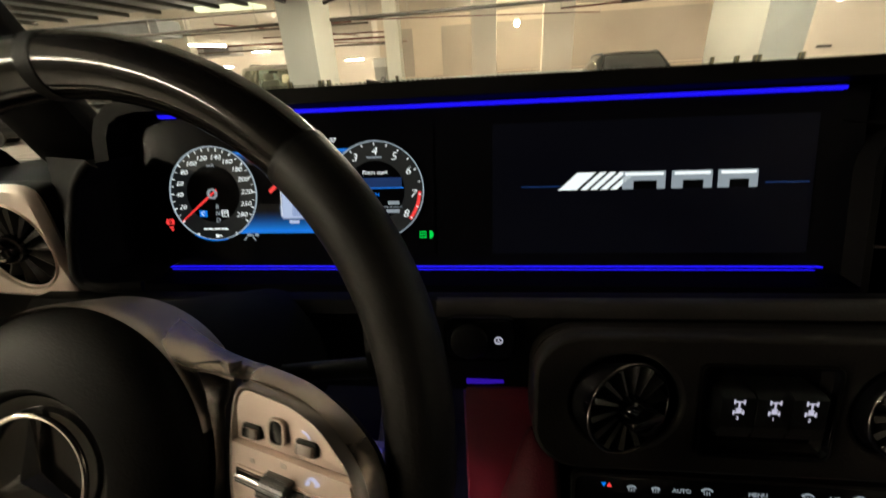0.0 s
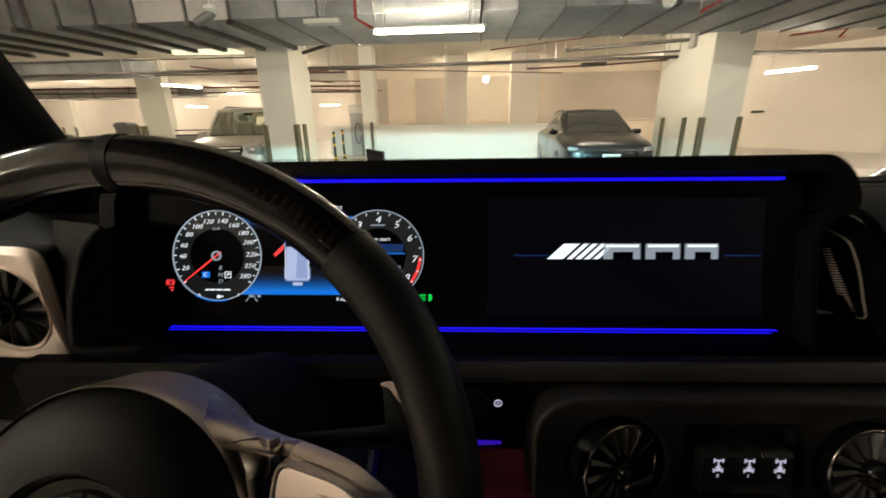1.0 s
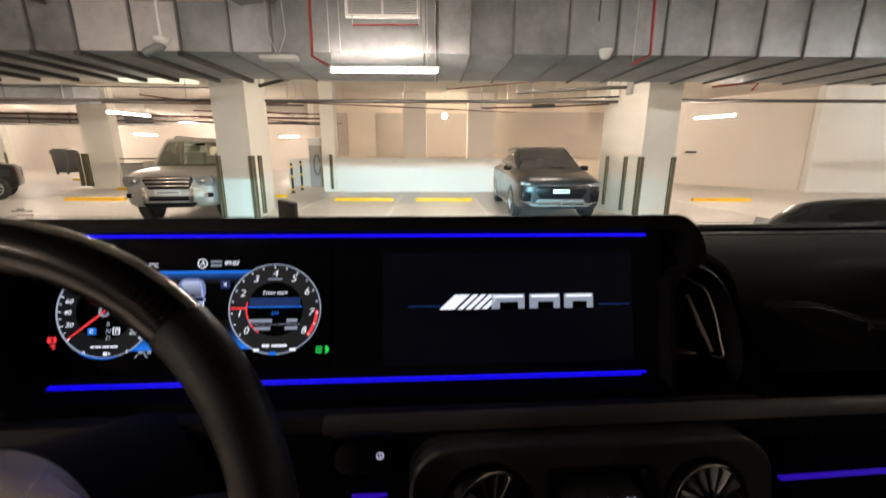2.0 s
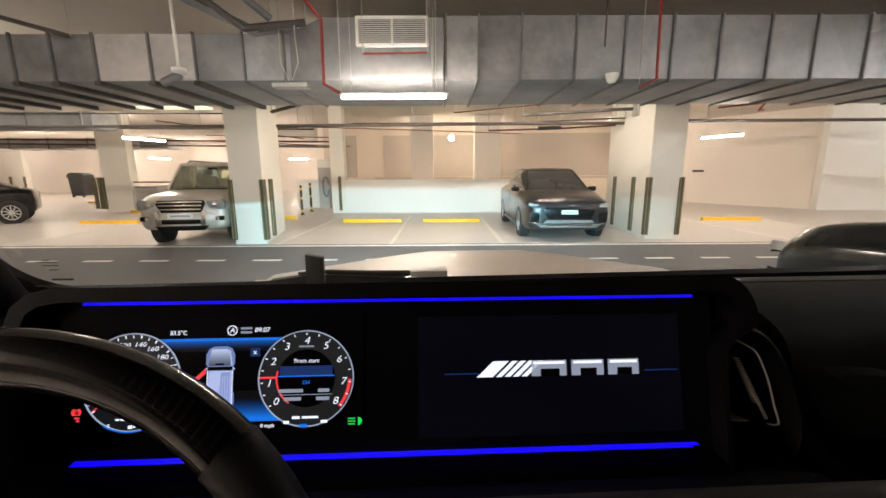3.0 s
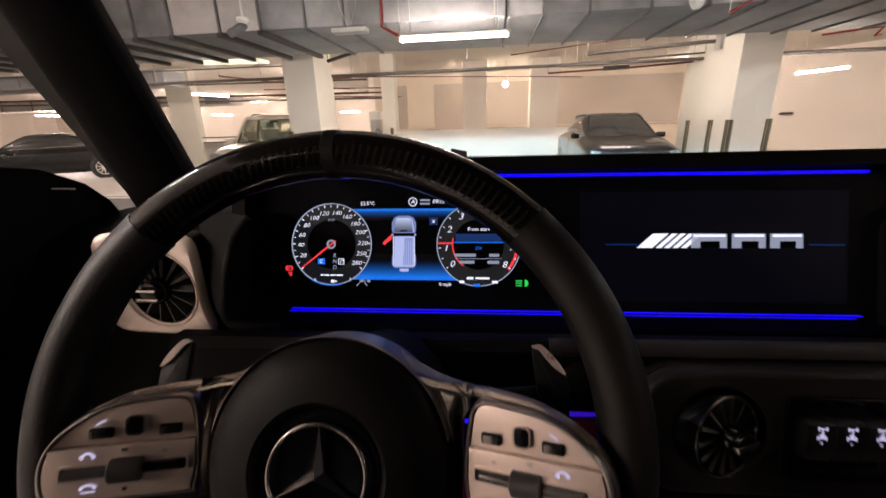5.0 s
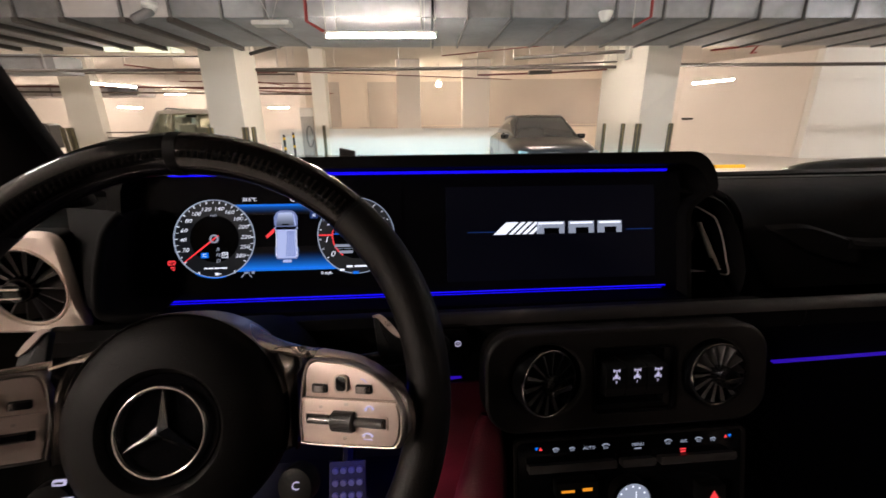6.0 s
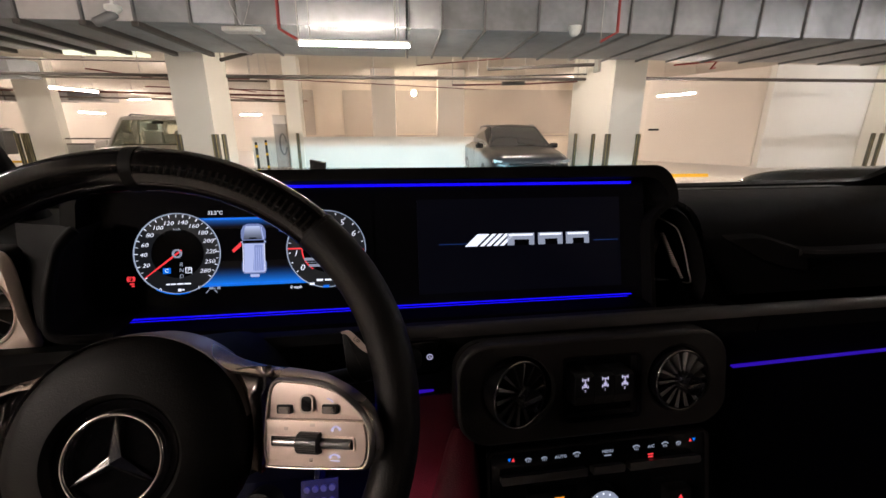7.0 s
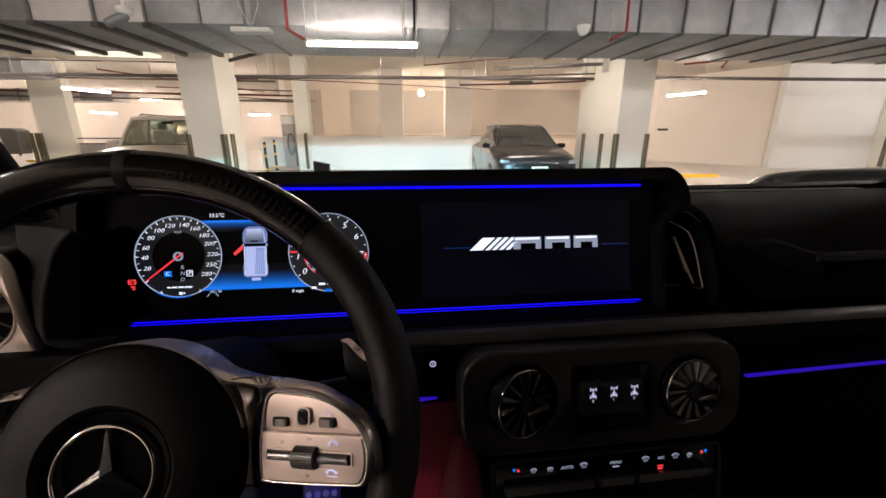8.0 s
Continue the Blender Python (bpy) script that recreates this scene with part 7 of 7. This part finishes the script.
def off_roader(m):
    ob = thing("parked_car", "champagne silver off-road car with a chrome-barred grille", "car", m)
    skin([(0.0, 0.74, 0.42, 0.86, 0.7, 0.62), (0.06, 0.86, 0.38, 1.02, 0.75, 0.70), (0.3, 0.92, 0.36, 1.10, 0.75, 0.76), (0.9, 0.937, 0.36, 1.15, 0.75, 0.80), (1.30, 0.937, 0.36, 1.17, 0.75, 0.82), (2.6, 0.937, 0.36, 1.18, 0.8, 0.84), (4.4, 0.937, 0.38, 1.18, 0.8, 0.84), (4.75, 0.90, 0.44, 1.15, 0.8, 0.82), (4.8, 0.85, 0.5, 1.1, 0.8, 0.8)], "body", SILVER, ob, "champagne silver body")
    skin([(1.22, 0.80, 1.12, 1.17, 0.4, 0.74), (1.55, 0.82, 1.12, 1.52, 0.3, 0.70), (1.85, 0.83, 1.12, 1.76, 0.3, 0.67), (2.2, 0.83, 1.12, 1.80, 0.3, 0.67), (4.3, 0.83, 1.12, 1.79, 0.3, 0.67), (4.7, 0.82, 1.12, 1.5, 0.3, 0.68)], "greenhouse", OFF_PANE, ob, "grey-green tinted windows")
    for x in (-0.36, 0.36):
        part("seat_back", box(x - 0.22, x + 0.22, 2.45, 2.60, 1.12, 1.50, 0.05, 3), PIPE_GREY, ob, "grey seat seen through the glass")
        part("headrest", box(x - 0.12, x + 0.12, 2.48, 2.58, 1.52, 1.68, 0.04, 3), PIPE_GREY, ob)
    part("rear_bench", box(-0.62, 0.62, 3.35, 3.5, 1.12, 1.42, 0.05, 3), PIPE_GREY, ob)
    part("dash_top", box(-0.72, 0.72, 1.35, 1.75, 1.12, 1.20, 0.03), BLACK_PAINT, ob)
    part("inner_mirror", box(-0.12, 0.12, 1.92, 1.95, 1.66, 1.72, 0.01), BLACK_PAINT, ob)
    skin([(1.80, 0.70, 1.74, 1.775, 0.5, 0.62), (2.1, 0.71, 1.78, 1.835, 0.5, 0.62), (4.3, 0.70, 1.78, 1.83, 0.5, 0.62), (4.6, 0.69, 1.70, 1.75, 0.5, 0.6)], "roof", SILVER, ob)
    for s in (-1, 1):
        part("pillar", sweep([(s * 0.81, 1.24, 1.15), (s * 0.76, 1.55, 1.48), (s * 0.70, 1.86, 1.78)], 0.045, 8), SILVER, ob)
        part("pillar", sweep([(s * 0.845, 2.65, 1.15), (s * 0.72, 2.7, 1.79)], 0.045, 8), SILVER, ob)
        part("roof_rail", sweep([(s * 0.62, 2.0, 1.82), (s * 0.62, 2.15, 1.88), (s * 0.62, 4.2, 1.88), (s * 0.62, 4.3, 1.82)], 0.018, 8), GALV_DK, ob, "dark roof rail")
        hl = part("headlamp", prism([(s * 0.52, 0.98), (s * 0.84, 1.02), (s * 0.90, 0.94), (s * 0.88, 0.80), (s * 0.56, 0.80)], 0.0, 0.25, "y", 0.02), LAMP_GLASS, ob, "large clear headlamp")
        part("reflector", lathe([(0.07, 0), (0.05, 0.03), (0.01, 0.04)], 20, pose(s * 0.68, 0.03, 0.90, 90)), CHROME, hl)
        part("fog_lamp_recess", box(min(s * 0.60, s * 0.86), max(s * 0.60, s * 0.86), -0.01, 0.06, 0.56, 0.66, 0.02), BLACK_CAR, ob, "dark fog lamp recess")
        part("fog_lamp", lathe([(0.045, 0), (0.035, 0.015)], 18, pose(s * 0.72, -0.01, 0.61, 90)), CHROME, ob, "round fog lamp")
        part("mirror", moved(box(-0.11, 0.11, -0.07, 0.06, -0.08, 0.10, 0.03, 3), pose(s * 1.02, 1.42, 1.20)), SILVER, ob, "door mirror")
        part("arch_flare", band(0.92, 0.40, 0.45, 0.50, s * 0.89, s * 0.945, 0, 180, 24, "x"), SILVER, ob)
    g = part("grille", prism([(-0.46, 1.00), (0.46, 1.00), (0.50, 0.92), (0.40, 0.74), (-0.40, 0.74), (-0.50, 0.92)], -0.04, 0.06, "y", 0.01), BLACK_CAR, ob, "dark grille opening")
    for k, z in enumerate((0.965, 0.89, 0.81)):
        part("grille_bar", box(-0.46 + 0.02 * k, 0.46 - 0.02 * k, -0.07, -0.04, z - 0.02, z + 0.02, 0.008), CHROME, g, "chrome grille bar")
    part("bumper", loft([[(x * w, y0 + 0.22 * abs(x) ** 4, z) for x in (-1, -0.92, -0.8, -0.6, -0.3, 0, 0.3, 0.6, 0.8, 0.92, 1)] for w, y0, z in ((0.72, 0.16, 0.36), (0.84, 0.0, 0.40), (0.90, -0.08, 0.50), (0.91, -0.09, 0.64), (0.90, -0.05, 0.74), (0.86, 0.06, 0.78), (0.80, 0.2, 0.78))], close_ends=False), SILVER, ob, "rounded silver front bumper")
    part("bumper_opening", box(-0.40, 0.40, -0.09, -0.068, 0.50, 0.60, 0.01), BLACK_CAR, ob)
    for s in (-1, 1):
        part("bumper_guard", prism([(s * 0.44, 0.78), (s * 0.52, 0.78), (s * 0.50, 0.46), (s * 0.40, 0.46)], -0.10, -0.06, "y", 0.01), CHROME, ob, "chrome bumper guard")
    part("skid_plate", prism([(-0.55, 0.46), (0.55, 0.46), (0.45, 0.36), (-0.45, 0.36)], -0.08, 0.02, "y", 0.01), BLACK_CAR, ob)
    pl = part("number_plate", box(-0.26, 0.26, -0.10, -0.085, 0.62, 0.73, 0.004), PLATE, ob, "white number plate")
    part("plate_bar", box(-0.20, 0.20, -0.102, -0.10, 0.655, 0.695), PIPE_GREY, pl, smooth=False)
    wheel_set(ob, 0.825, (0.92, 3.70), 0.39, 0.26, 6)
    return ob


def saloon(m, label):
    ob = thing("parked_car", label, "car", m)
    skin([(0.0, 0.60, 0.34, 0.66, 0.6, 0.5), (0.06, 0.78, 0.28, 0.74, 0.6, 0.6), (0.3, 0.88, 0.24, 0.84, 0.65, 0.68), (0.9, 0.92, 0.22, 0.93, 0.7, 0.74), (1.4, 0.92, 0.22, 0.97, 0.72, 0.76), (3.6, 0.92, 0.22, 1.00, 0.75, 0.76), (4.2, 0.90, 0.26, 1.02, 0.75, 0.72), (4.46, 0.84, 0.34, 0.98, 0.7, 0.66), (4.53, 0.7, 0.42, 0.9, 0.7, 0.6)], "body", BLACK_CAR, ob, "glossy black body")
    skin([(1.35, 0.74, 0.92, 0.965, 0.4, 0.66), (1.8, 0.76, 0.92, 1.24, 0.3, 0.58), (2.2, 0.76, 0.92, 1.40, 0.3, 0.54), (3.0, 0.76, 0.92, 1.41, 0.3, 0.53), (3.7, 0.73, 0.92, 1.22, 0.3, 0.55), (4.25, 0.70, 0.92, 1.02, 0.4, 0.6)], "greenhouse", CAR_GLASS, ob, "dark windows")
    skin([(2.1, 0.55, 1.375, 1.395, 0.5, 0.48), (2.4, 0.56, 1.40, 1.435, 0.5, 0.48), (3.0, 0.55, 1.40, 1.44, 0.5, 0.47), (3.5, 0.54, 1.28, 1.33, 0.5, 0.47)], "roof", BLACK_CAR, ob)
    for s in (-1, 1):
        part("headlamp", prism([(s * 0.50, 0.68), (s * 0.80, 0.74), (s * 0.84, 0.66), (s * 0.54, 0.60)], 0.02, 0.30, "y", 0.02), LAMP_GLASS, ob, "clear headlamp")
        part("mirror", moved(box(-0.09, 0.09, -0.05, 0.05, -0.05, 0.06, 0.025, 3), pose(s * 0.98, 1.65, 1.0)), BLACK_CAR, ob, "door mirror")
        part("tail_lamp", prism([(s * 0.55, 0.86), (s * 0.84, 0.90), (s * 0.84, 0.78), (s * 0.55, 0.78)], 4.43, 4.52, "y", 0.01), LENS_RED, ob, "dark red tail lamp")
        part("window_trim", sweep([(s * 0.765, 1.6, 1.0), (s * 0.77, 2.6, 1.03), (s * 0.75, 3.7, 1.06)], 0.01, 6), CHROME, ob, "chrome window trim")
    part("grille", box(-0.42, 0.42, -0.02, 0.05, 0.46, 0.64, 0.02), DARK_CHROME, ob)
    wheel_set(ob, 0.835, (0.88, 3.95), 0.33, 0.22, 10)
    return ob


suv_crossover(pose(2.95, 8.65, 0, 0, 0, -1.5), DARK_GREY, "dark grey coupe-like electric crossover parked in its bay")
off_roader(pose(-5.30, 8.25, 0, 0, 0, 9) @ Matrix.Diagonal((0.94, 0.96, 0.98, 1)))
saloon(pose(-17.05, 10.66, 0, 0, 0, -50) @ Matrix.Diagonal((1, 1, 1.05, 1)), "black saloon car parked across the far bays")
suv_crossover(pose(3.64, 3.12, 0, 0, 0, 180) @ Matrix.Diagonal((1, 1.08, 1.15, 1)), BLACK_CAR, "glossy black crossover parked in the next bay", False, False)
chassis = thing("vehicle_chassis", "black chassis with four alloy wheels under the cabin", "chassis", CAR @ pose(0.24, 0, 0))
part("frame", box(-0.72, 0.72, -2.9, 1.35, 0.36, 0.49, 0.02), BLACK_PAINT, chassis)
wheel_set(chassis, 0.84, (0.97, -1.95), 0.39, 0.26, 5)
